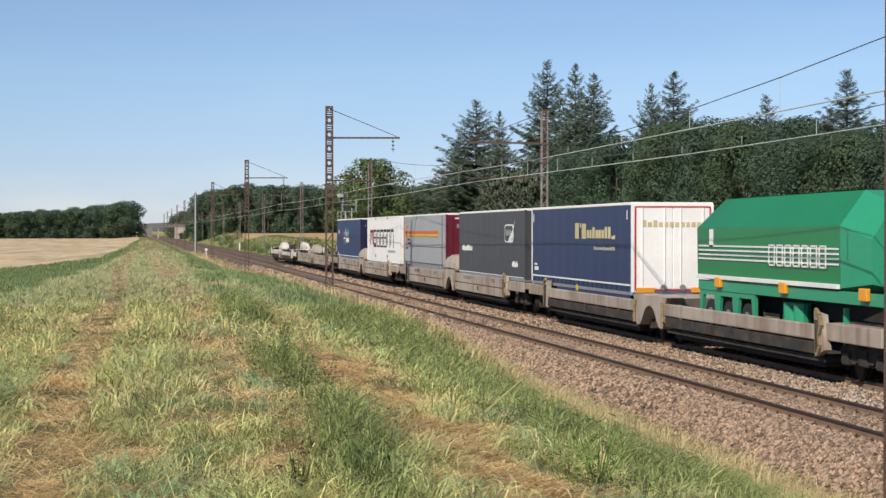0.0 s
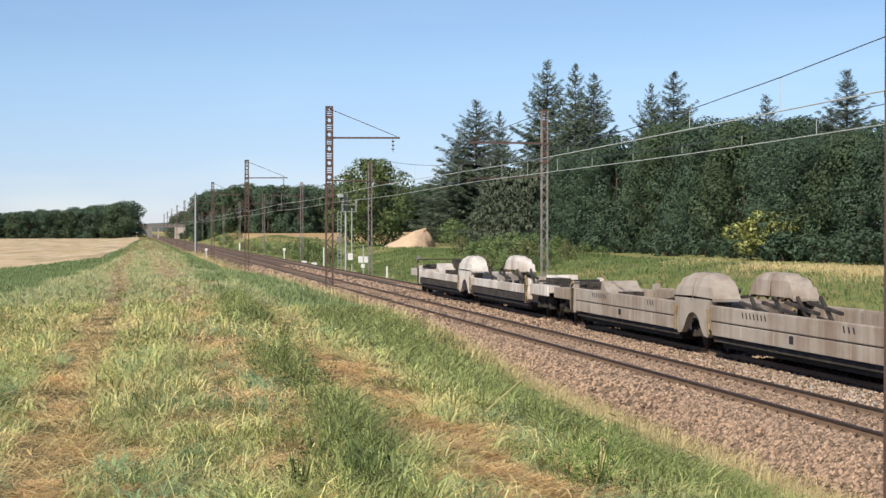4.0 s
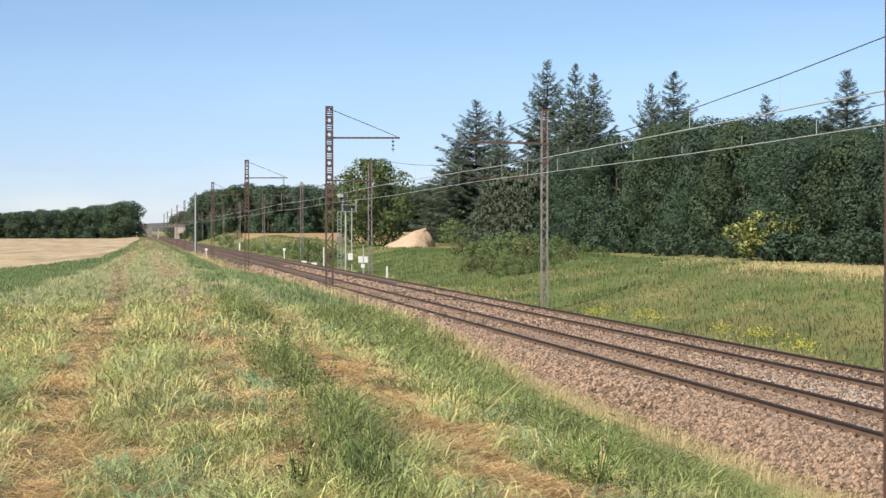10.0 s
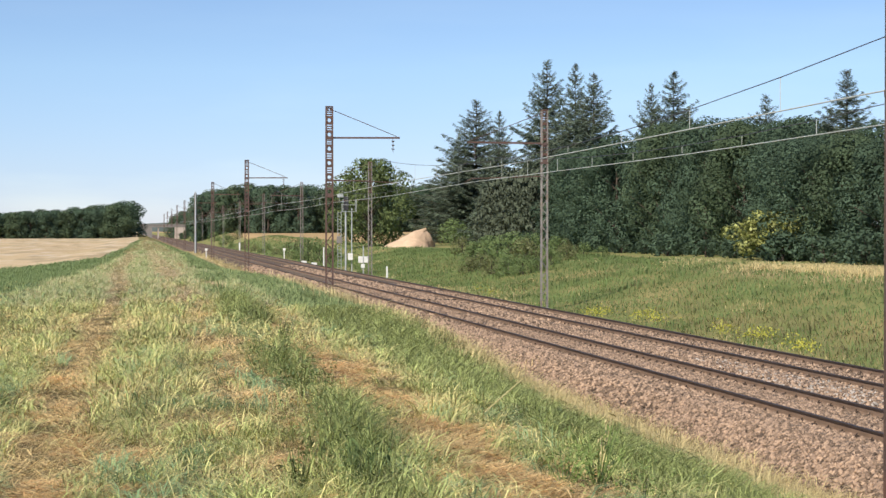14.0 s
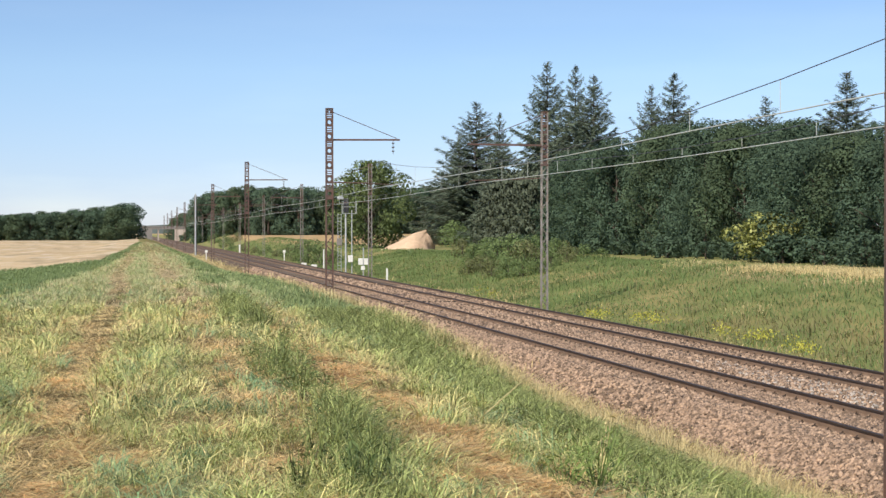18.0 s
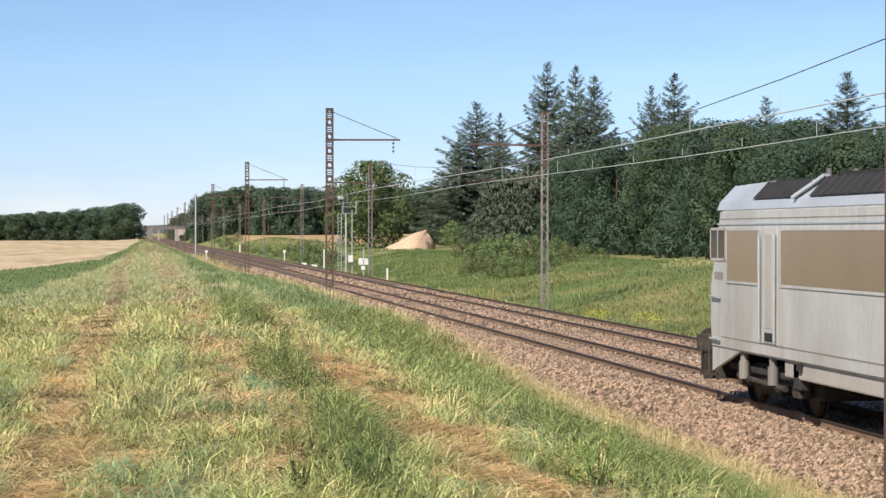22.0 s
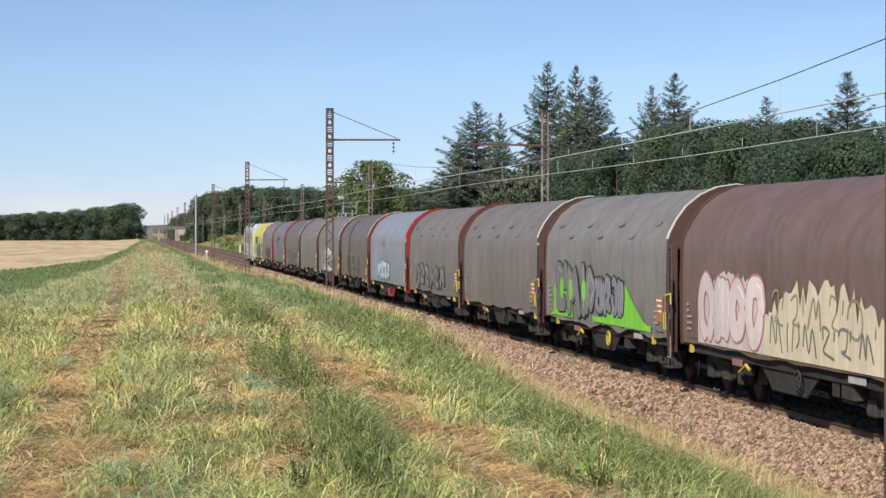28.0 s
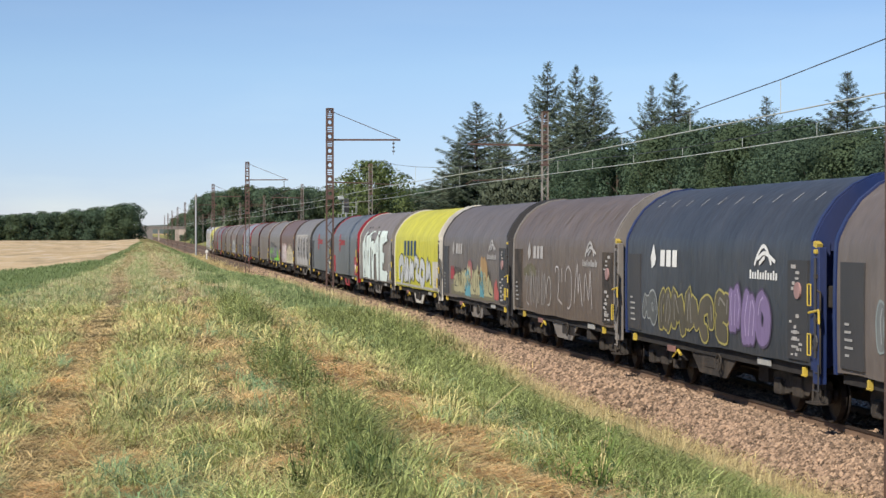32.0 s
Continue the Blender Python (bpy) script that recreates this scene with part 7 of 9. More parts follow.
def lettering(w, y0, y1, z, tall, n, m, seed=1, label="row of plain lettering bars"):
    """Unlettered writing: a row of small bars of uneven height and width from y0 down to y1."""
    r = random.Random(seed)
    step = (y0 - y1) / n
    for q in range(n):
        a = y0 - q * step
        k = r.random()
        side_bars(w, "letter_bar", [(a, a - step * r.uniform(0.55, 0.8), z - (0.25 * tall if k > 0.88 else 0), z + tall * (1.35 if k < 0.22 else 1.0))], m, label)


def blot(w, y, z, ry, rz, m, label, lift=0.014):
    """A flat rounded logo shape on a trailer side."""
    n = 18
    part("logo_shape", Shape().prism_x([(y + ry * math.cos(2 * math.pi * q / n), z + rz * math.sin(2 * math.pi * q / n)) for q in range(n)], -1.272 - lift, -1.272), m, w, label)


def marks_navy(w, h):
    blot(w, 2.35, 2.98, 0.36, 0.17, spray((0.50, 0.13, 0.15)), "red rounded logo shape")
    blot(w, 1.45, 3.05, 0.22, 0.34, spray((0.20, 0.38, 0.60)), "blue upright logo shape")
    blot(w, 1.40, 3.08, 0.50, 0.09, spray((0.20, 0.38, 0.60)), "blue cross bar of the logo", 0.018)
    blot(w, 0.75, 2.96, 0.30, 0.15, spray((0.55, 0.45, 0.22)), "ochre rounded logo shape")
    blot(w, 0.0, 3.02, 0.20, 0.30, spray((0.22, 0.46, 0.30)), "green upright logo shape")
    blot(w, 0.0, 3.00, 0.55, 0.08, spray((0.22, 0.46, 0.30)), "green cross bar of the logo", 0.018)
    lettering(w, 2.7, 1.7, 2.60, 0.11, 5, M["plainwhite"], 3)
    lettering(w, 1.3, -0.6, 2.40, 0.26, 7, M["plainwhite"], 4)
    lettering(w, 2.5, 1.5, 2.42, 0.08, 6, M["midgrey"], 5)
    lettering(w, 2.4, 1.6, 2.28, 0.08, 5, M["midgrey"], 6)
    side_bars(w, "tilt_band", [(-h + 0.1, h - 0.1, 1.42, 1.47)], M["plainwhite"])
    side_bars(w, "logo_bar", [(5.9, 5.4, 3.0, 3.25), (6.2, 5.9, 1.5, 1.66)], M["plainwhite"])
    end_bars(w, h, [(-0.95 + q * 0.175, -0.95 + q * 0.175 + (0.12 if q % 4 else 0.05), 3.46, 3.62 if q % 3 else 3.58) for q in range(11)] + [(-0.8, -0.3, 3.75, 3.80)], M["plainwhite"], "white lettering bar on the doors")
    side_bars(w, "edge_band", [(-h + 0.0, -h + 0.12, 1.4, 3.9)], M["dullred"])


def marks_white(w, h):
    b, r = M["black"], M["red"]
    # large plain upright shapes in place of the lettering
    rb = [(5.6, 5.35, 2.32, 3.25), (4.95, 4.75, 2.6, 3.25), (4.45, 4.2, 2.32, 3.25), (5.6, 4.2, 3.08, 3.25), (4.2, 2.9, 2.32, 2.44)]
    side_bars(w, "logo_bar", rb, r, "red outline logo shapes")
    bb = []
    for q in range(6):
        y = 3.95 - q * 1.5
        bb += [(y, y - 1.15, 3.12, 3.26), (y, y - 0.09, 2.32, 3.2), (y - 1.05, y - 1.15, 2.2, 3.0)]
        if q < 4:
            bb += [(y, y - 1.15, 2.72, 2.80), (y, y - 1.15, 2.2, 2.29)]
    side_bars(w, "logo_bar", bb, b, "black outline logo shapes")
    side_bars(w, "logo_bar", [(-2.3, -5.3, 1.93, 2.05)], spray((0.45, 0.45, 0.45)), "small grey lettering bar")
    side_bars(w, "hinge", [(3.2, 2.9, 1.55, 1.75), (-2.0, -2.3, 1.55, 1.75), (3.2, 2.9, 3.88, 3.98), (-2.0, -2.3, 3.88, 3.98)], M["midgrey"])
    sh = Shape()
    for q in range(9):
        sh.box(-0.95, -0.82, -h - 0.06, -h - 0.048, 2.9 + q * 0.1, 2.95 + q * 0.1)
    part("vent", sh, M["black"], w)


def marks_grey(w, h):
    side_bars(w, "stripe", [(h - 0.4, -h + 2.2, 3.03, 3.16)], spray((0.70, 0.13, 0.04)), "red-orange stripe")
    side_bars(w, "stripe", [(h - 0.4, -h + 2.2, 2.88, 3.02)], spray((0.72, 0.42, 0.05)), "yellow-orange stripe")
    side_bars(w, "logo_bar", [(5.9, 5.6, 2.4, 3.45), (5.6, 5.1, 3.36, 3.48)], spray((0.70, 0.25, 0.04)), "orange logo stroke")
    side_bars(w, "logo_bar", [(5.4, 4.6, 2.66, 2.76), (5.3, 4.3, 2.44, 2.56), (5.9, 5.2, 2.2, 2.3)], M["darkgrey"])
    side_bars(w, "strap", [(y, y - 0.08, 1.33, 1.52) for y in np.arange(h - 0.6, -h + 0.5, -0.62)], M["darkgrey"])
    side_bars(w, "tilt_band", [(-h + 0.1, h - 0.1, 1.5, 1.53), (-h + 0.1, h - 0.1, 2.36, 2.38)], M["darkgrey"])
    end_bars(w, h, [(-0.75, 0.9, 3.3, 3.5)], M["midgrey"], "grey lettering bar on the doors")
    end_bars(w, h, [(-0.85, -0.2, 3.74, 3.80)], M["plainwhite"])
    sh = Shape()
    sh.box(-1.288, -1.27, -h + 1.0, -h + 1.06, 1.4, 3.9)
    part("strap", sh, M["darkgrey"], w)


def marks_dark(w, h):
    for k, (y0, y1, z0, z1, m_) in enumerate(((-3.25, -4.95, 2.70, 3.42, M["plainwhite"]), (-3.33, -4.87, 2.75, 3.37, M["tr_dark"]))):
        r_ = 0.22
        ring = []
        for cy, cz, a0 in ((y0 - r_, z1 - r_, 0), (y1 + r_, z1 - r_, 90), (y1 + r_, z0 + r_, 180), (y0 - r_, z0 + r_, 270)):
            ring += [(cy + r_ * math.cos(radians(a0 + e * 30)), cz + r_ * math.sin(radians(a0 + e * 30))) for e in range(4)]
        part("logo_plate", Shape().prism_x(ring, -1.284 - 0.004 * k, -1.272), m_, w, "white rounded outline of a logo" if k == 0 else "")
    part("logo_shape", Shape().prism_x([(-3.9, 2.72), (-4.75, 2.72), (-5.05, 3.30), (-5.30, 3.62), (-4.85, 3.20), (-4.4, 3.0)], -1.292, -1.288), M["plainwhite"], w, "white sweeping logo shape")
    side_bars(w, "letter_bar", [(-3.55 - q * 0.2, -3.70 - q * 0.2, 2.98, 3.16 if q % 2 else 3.22) for q in range(5)], M["alu"], lift=0.022)
    lettering(w, 6.2, 3.7, 2.30, 0.19, 12, M["plainwhite"], 8)
    lettering(w, -4.7, -5.8, 1.76, 0.16, 7, M["plainwhite"], 9)
    side_bars(w, "tilt_band", [(-h + 0.1, h - 0.1, 1.34, 1.37)], M["plainwhite"])
    part("landing_gear", Shape().box(-0.7, -0.6, -h + 0.1, -h + 0.2, 0.6, 1.2).box(0.6, 0.7, -h + 0.1, -h + 0.2, 0.6, 1.2), M["alu"], w)
    part("air_lines", Shape().box(-0.9, 0.9, -h - 0.10, -h - 0.05, 1.35, 1.9), M["dark_gear"], w)


def marks_blue(w, h):
    gold = spray((0.62, 0.55, 0.30))
    side_bars(w, "letter_bar", [(0.1, -0.38, 2.90, 3.42), (-0.55, -0.66, 3.26, 3.42), (-0.8, -1.34, 2.90, 3.40)], gold, "tall gold lettering bar")
    lettering(w, -1.45, -4.5, 2.92, 0.27, 8, gold, 12, "row of gold lettering bars")
    lettering(w, -4.55, -5.0, 2.90, 0.10, 3, gold, 13, "small gold lettering bars")
    lettering(w, -2.4, -5.0, 2.55, 0.08, 14, spray((0.42, 0.42, 0.36)), 14)
    side_bars(w, "strap", [(y, y - 0.06, 1.33, 1.48) for y in np.arange(h - 0.5, -h + 0.4, -0.6)], M["tr_navy2"])
    side_bars(w, "tilt_band", [(-h + 0.1, h - 0.1, 1.50, 1.55)], M["plainwhite"])
    side_bars(w, "logo_bar", [(6.3, 5.7, 1.72, 1.85), (6.3, 5.9, 1.9, 1.98)], M["plainwhite"])
    side_bars(w, "corner_mark", [(6.5, 6.44, 3.5, 3.78), (-6.3, -6.36, 3.5, 3.78)], M["plainwhite"])
    side_bars(w, "reflector", [(4.0, 3.7, 1.2, 1.38), (0.0, -0.3, 1.16, 1.36)], M["yellow"], "yellow reflector plate")
    end_bars(w, h, [(-0.95 + q * 0.17, -0.95 + q * 0.17 + 0.12, 3.28, 3.48 if q in (0, 2) else 3.42) for q in range(11)], gold, "gold lettering bar on the white doors")
    end_bars(w, h, [(-1.18, -1.14, 1.4, 3.88), (1.14, 1.18, 1.4, 3.88), (-1.16, 1.16, 3.86, 3.9), (-1.16, 1.16, 1.36, 1.40)], M["lamp_red"], "red reflective edging")
    for x in (-0.3, 0.3):
        part("lamp", Shape().rod((x, -h - 0.05, 1.46), (x, -h - 0.09, 1.46), 0.09, 12), M["midgrey"], w)


trailers = [
    (trailer("navy curtain-sided road trailer with small coloured logo", 13.7, M["tr_navy"], M["tr_navy2"], marks=marks_navy), 123.95),
    (trailer("white box road trailer with red and black outline shapes", 14.0, M["tr_white"], M["tr_white"], marks=marks_white), 106.3),
    (trailer("grey curtain-sided road trailer with orange stripes and maroon doors", 13.6, M["tr_grey"], M["tr_maroon"], marks=marks_grey), 90.8),
    (trailer("dark grey curtain-sided road trailer with white logo plate", 13.9, M["tr_dark"], M["tr_dark"], marks=marks_dark), 73.4),
    (trailer("blue curtain-sided road trailer with white rear doors", 13.6, M["tr_blue"], M["tr_white"], marks=marks_blue, lamps=True), 58.35),
]


def tank_trailer():
    w = thing("tank_trailer", "green bulk tank trailer with white stripes and orange markers", "tank trailer", "road trailers on the piggyback train", at=pose(X2, 0, 0))
    # octagonal hopper body, tapering at both ends
    def ring(y, k, zt, zb):
        return [(x * k, y, z) for x, z in ((-1.24, zb + 0.08), (-1.26, zt - 0.75), (-0.70, zt), (0.70, zt), (1.26, zt - 0.75), (1.24, zb + 0.08), (0.85, zb), (-0.85, zb))]
    secs = [ring(5.6, 1.0, 3.98, 1.86), ring(-3.65, 1.0, 4.02, 1.86), ring(-4.9, 0.86, 3.72, 1.98)]
    secs[0] = [(x, y + (0.45 if z < 3.5 else -0.25), z) for x, y, z in secs[0]]
    sh = Shape()
    vs = [p for s in secs[:2] for p in s]
    fs = [tuple(range(8))]
    fs += [(i, (i + 1) % 8, 8 + (i + 1) % 8, 8 + i) for i in range(8)]
    sh.add(vs, fs)
    part("tank", sh, M["tr_green"], w, "green angular tank body")
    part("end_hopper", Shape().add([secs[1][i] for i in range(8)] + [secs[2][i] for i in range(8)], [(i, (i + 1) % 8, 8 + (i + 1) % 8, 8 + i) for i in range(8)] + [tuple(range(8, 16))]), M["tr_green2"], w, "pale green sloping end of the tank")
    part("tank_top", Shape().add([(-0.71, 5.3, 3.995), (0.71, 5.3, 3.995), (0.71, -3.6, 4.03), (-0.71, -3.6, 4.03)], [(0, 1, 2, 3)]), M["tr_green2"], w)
    part("side_rail", Shape().box(-1.30, -1.22, -3.6, 6.0, 1.92, 2.02, 0.01), M["plainwhite"], w, "white side rail")
    for q in range(4):
        side_bars(w, "stripe", [(5.9, -3.6, 2.42 + q * 0.11, 2.46 + q * 0.11)], M["plainwhite"], "thin white stripe", x=-1.262)
    sb = []
    for q in range(7):
        y = 0.6 - q * 0.52
        sb += [(y, y - 0.05, 2.34, 2.84), (y - 0.36, y - 0.42, 2.34, 2.84), (y, y - 0.4, 2.80, 2.84), (y, y - 0.4, 2.34, 2.38)]
    side_bars(w, "logo_bar", sb, M["plainwhite"], "row of white outline shapes", x=-1.276)
    side_bars(w, "logo_bar", [(5.0, 4.7, 2.75, 3.2)], M["plainwhite"], x=-1.262)
    part("frame_skirt", Shape().box(-1.24, -1.14, -6.2, 6.0, 1.62, 1.88, 0.01).box(1.14, 1.24, -6.2, 6.0, 1.62, 1.88, 0.01), M["tr_green2"], w)
    for y in (4.2, -0.4, -5.0):
        part("marker", Shape().box(-1.34, -1.24, y - 0.20, y + 0.20, 1.72, 1.98, 0.02), M["lamp_orange"], w, "orange marker plate")
    part("chassis", Shape().box(-0.6, 0.6, -5.8, 6.3, 1.15, 1.55), M["black"], w)
    for q in range(3):
        y = 5.2 - q * 1.4
        for x in (-1.02, 1.02):
            road_wheel(w, x, y, 0.45)
        part("mudguard", Shape().prism_x([(y - 0.72, 0.75), (y - 0.60, 0.75), (y - 0.45, 1.5), (y + 0.45, 1.5), (y + 0.60, 0.75), (y + 0.70, 0.75), (y + 0.70, 1.62), (y - 0.70, 1.62)], -1.22, -1.14), M["tr_green2"], w, "green mudguard")
    part("guard_rail", Shape().box(-1.22, -1.17, -1.9, 1.6, 0.95, 1.07, 0.01), M["alu"], w)
    for y, r in ((0.0, 0.22), (-0.6, 0.2)):
        part("cylinder", Shape().rod((-0.9, y, 0.75), (-0.9, y, 1.5), r, 12), M["tr_green2"], w, "green hydraulic cylinder")
    part("door_outline", Shape().box(-0.45, 0.45, -4.93, -4.89, 2.2, 3.3), M["tr_green"], w)
    for x in (-1.0, 0.9):
        part("landing_leg", Shape().box(x, x + 0.1, -3.3, -3.2, 0.5, 1.5), M["tr_green2"], w)
    return w


trailers.append((tank_trailer(), 39.2))

# ---- who moves, and how ----
V1, V2 = -25.8, 25.1      # metres a second along the line
MOVERS = []
for k, ob in enumerate(wagons):
    MOVERS.append((ob, 26.8 + 12.04 * (19.5 - k) - V2 * 32, V2))
MOVERS.append((loco, 26.8 + 12.04 * 20 + 8.85 - V2 * 32, V2))
for k, ob in enumerate(piggies):
    MOVERS.append((ob, 181.3 - 33.05 * k, V1))
for ob, y in trailers:
    MOVERS.append((ob, y, V1))


def motions():
    for ob, y0, v in MOVERS:
        x = ob.location.x
        walk(ob, [(t, pose(x, y0 + v * t, 0)) for t in (0.0, 8.0, 16.0, 24.0, 32.0)])

# ---- lineside things ----
def signal_mast():
    yy = 157.3
    s = thing("railway_signal", "grey light signal on a post with ladder and cage", "railway signal", at=pose(18.3, yy, 0))
    part("post", Shape().rod((0, 0, -0.6), (0, 0, 5.9), 0.09, 10), M["galva"], s)
    part("second_post", Shape().rod((0.55, 0.1, -0.6), (0.55, 0.1, 5.2), 0.05, 8), M["galva"], s)
    lad = Shape().rod((-0.4, 0.1, -0.6), (-0.4, 0.1, 4.9), 0.025, 6).rod((-0.7, 0.1, -0.6), (-0.7, 0.1, 4.9), 0.025, 6)
    for z in np.arange(-0.3, 4.9, 0.3):
        lad.rod((-0.7, 0.1, z), (-0.4, 0.1, z), 0.018, 5)
    part("ladder", lad, M["galva"], s)
    cage = Shape()
    for z in (4.9, 5.5):
        cage.rod((-0.3, -0.4, z), (0.9, -0.4, z), 0.022, 6).rod((-0.3, 0.4, z), (0.9, 0.4, z), 0.022, 6).rod((-0.3, -0.4, z), (-0.3, 0.4, z), 0.022, 6).rod((0.9, -0.4, z), (0.9, 0.4, z), 0.022, 6)
    for x in (-0.3, 0.9):
        for y in (-0.4, 0.4):
            cage.rod((x, y, 4.9), (x, y, 6.0), 0.022, 6)
    part("cage", cage, M["galva"], s, "galvanised safety cage")
    part("head", Shape().box(-0.20, 0.24, -0.16, 0.0, 5.0, 6.25, 0.04), M["darkgrey"], s, "grey back of the signal head")
    part("hood", Shape().box(-0.75, -0.2, -0.12, 0.1, 6.15, 6.42, 0.05), M["galva"], s)
    part("box", Shape().box(0.2, 0.6, -0.25, 0.15, 0.6, 1.2, 0.02), M["white_paint"], s, "white relay box")
    part("lamp_case", Shape().box(-0.8, -0.35, -0.2, 0.1, 2.1, 2.7, 0.02), M["midgrey"], s)


signal_mast()


def cabinet_post(x, yy):
    s = thing("equipment_post", "white equipment boxes on a short steel post", "equipment box", at=pose(x, yy, 0))
    part("post", Shape().rod((0, 0, -0.6), (0, 0, 1.9), 0.05, 8), M["galva"], s)
    for a in (-0.24, 0.24):
        part("box", Shape().box(a - 0.19, a + 0.19, -0.15, 0.15, 0.45, 1.0, 0.02), M["white_paint"], s)
    part("lower_box", Shape().box(-0.2, 0.12, -0.12, 0.12, 0.0, 0.35, 0.02), M["white_paint"], s)


cabinet_post(19.2, 152.0)


def marker(x, yy, h, w=0.05, label="short white marker post beside the track", top=False):
    s = thing("marker_post", label, "marker post", "white marker posts", at=pose(x, yy, -0.25))
    part("post", Shape().box(-w, w, -w, w, -0.4, h, 0.01), M["white_paint"], s)
    if top:
        part("plate", Shape().box(-w * 3, w * 3, -w - 0.02, -w, h - 0.3, h, 0.01), M["white_paint"], s)


marker(9.3, 243.7, 1.1, 0.06, top=True)
marker(18.6, 228.0, 1.25, 0.06, top=True)
marker(18.4, 177.2, 1.8, 0.06)
marker(18.3, 130.9, 0.8, 0.06)
marker(18.7, 330.1, 1.3, 0.12)
yy = 297.8
pole = thing("steel_pole", "plain grey steel pole beside the line", "pole", at=pose(9.6, yy, 0))
part("shaft", Shape().rod((0, 0, -0.9), (0, 0, 9.6), 0.16, 10, 0.11), M["galva"], pole)
part("cap", Shape().rod((0, 0, 9.6), (0, 0, 9.72), 0.13, 10), M["galva"], pole)
# bond cable across the tracks and pale blocks by the far rail
yy = 84.4
cab = thing("track_cable", "dark cable lying across the ballast between rails", "cable", at=pose(0, yy, 0))
part("cable", Shape().rod((X1 - 2.2, 1.5, -0.30), (X1 - 0.8, 0.4, -0.12), 0.025, 6).rod((X1 - 0.8, 0.4, -0.12), (X1 + 0.7, 0.0, -0.12), 0.025, 6).rod((X1 + 0.7, 0.0, -0.12), (X2 - 0.8, -0.6, -0.12), 0.025, 6), M["black"], cab)
for x, yy in ((17.7, 190.9), (17.75, 180.3)):
    b = thing("concrete_block", "pale concrete block lying on the ballast shoulder", "concrete block", "pale blocks", at=pose(x, yy, -0.3))
    part("block", Shape().box(-0.25, 0.25, -0.5, 0.5, 0.0, 0.28, 0.04), M["white_paint"], b)

# ---- loose ballast stones ----
M["stone"] = mat("loose_ballast", (0.302, 0.210, 0.145), 0.95, 0, 0.8, 3.0, 30, island=2.4)
st_rng = np.random.default_rng(8)


def stones(zones, name):
    base = np.array([(1, 0, 0), (-1, 0, 0), (0, 1, 0), (0, -1, 0), (0, 0, 1), (0, 0, -1)], float)
    face = np.array([(0, 2, 4), (2, 1, 4), (1, 3, 4), (3, 0, 4), (2, 0, 5), (1, 2, 5), (3, 1, 5), (0, 3, 5)])
    V, Fc, off = [], [], 0
    for x0, x1, y0, y1, n, s in zones:
        x = st_rng.uniform(x0, x1, n)
        y = st_rng.uniform(y0, y1, n)
        z = np.interp(x, [p[0] for p in bed_ring], [p[1] for p in bed_ring])
        sz = s * st_rng.uniform(0.55, 1.35, (n, 1, 1)) * st_rng.uniform(0.7, 1.3, (n, 1, 3))
        b = base[None] * sz
        b = b + st_rng.normal(size=b.shape) * 0.22 * s
        a = st_rng.uniform(0, 6.28, n)
        c, d = np.cos(a)[:, None], np.sin(a)[:, None]
        tilt = st_rng.normal(0, 0.5, (n, 1))
        bx, by, bz = b[..., 0] * c - b[..., 1] * d, b[..., 0] * d + b[..., 1] * c, b[..., 2] * 0.75
        bz = bz + bx * tilt * 0.4
        v = np.stack([bx + x[:, None], by + y[:, None], bz + z[:, None] + s * 0.25], -1)
        V.append(v.reshape(-1, 3))
        Fc.append((face[None] + (np.arange(n) * 6 + off)[:, None, None]).reshape(-1, 3))
        off += n * 6
    return fast_mesh(name, np.concatenate(V), np.concatenate(Fc), M["stone"])


ob = new("ballast_stones", stones([(9.6, 11.4, 17, 34, 17500, 0.046), (9.6, 11.4, 34, 62, 10500, 0.058), (13.05, 15.05, 24, 62, 10500, 0.052), (15.15, 16.55, 28, 70, 6000, 0.050), (16.7, 17.9, 34, 70, 2800, 0.05), (9.7, 11.4, 62, 110, 3600, 0.09), (13.05, 15.05, 62, 110, 3400, 0.085), (15.15, 16.55, 70, 110, 1500, 0.08), (9.9, 11.4, 110, 170, 1500, 0.13), (13.05, 15.05, 110, 170, 1400, 0.12)], "ballast_stones"))
M["stone_grey"] = mat("fresh_grey_stone", (0.42, 0.37, 0.32), 0.9, 0, 0.5, 3.0, 30, island=1.6)
og = new("fresh_stones", stones([(13.6, 15.0, 24, 38, 1500, 0.046), (13.9, 14.9, 38, 44, 250, 0.048)], "fresh_stones"))
og.data.materials[0] = M["stone_grey"]
tagged(og, "fresh pale grey stones tipped between the tracks", "ballast", kind="stuff")
M["stone_dark"] = mat("oily_stones", (0.29, 0.202, 0.14), 0.9, 0, 0.65, 3.0, 30, island=1.8)
od = new("oily_stones", stones([(11.5, 12.95, 20, 60, 11000, 0.046), (11.5, 12.95, 60, 110, 2500, 0.075)], "oily_stones"))
od.data.materials[0] = M["stone_dark"]
tagged(od, "dark oily stones between the rails of the near track", "ballast", kind="stuff")
tagged(ob, "loose pinkish-brown crushed stones of the ballast", "ballast", kind="stuff")

# ---- grass ----
gr = np.random.default_rng(21)


def vnoise(x, y, scale, seed):
    """Smooth value noise on the plan, 0 to 1."""
    r = np.random.default_rng(seed)
    tab = r.uniform(0, 1, (64, 64))
    u, v = x * scale, y * scale
    i, j = np.floor(u).astype(int), np.floor(v).astype(int)
    fu, fv = smooth01(u - i), smooth01(v - j)
    g = lambda a, b: tab[a % 64, b % 64]
    return (g(i, j) * (1 - fu) + g(i + 1, j) * fu) * (1 - fv) + (g(i, j + 1) * (1 - fu) + g(i + 1, j + 1) * fu) * fv


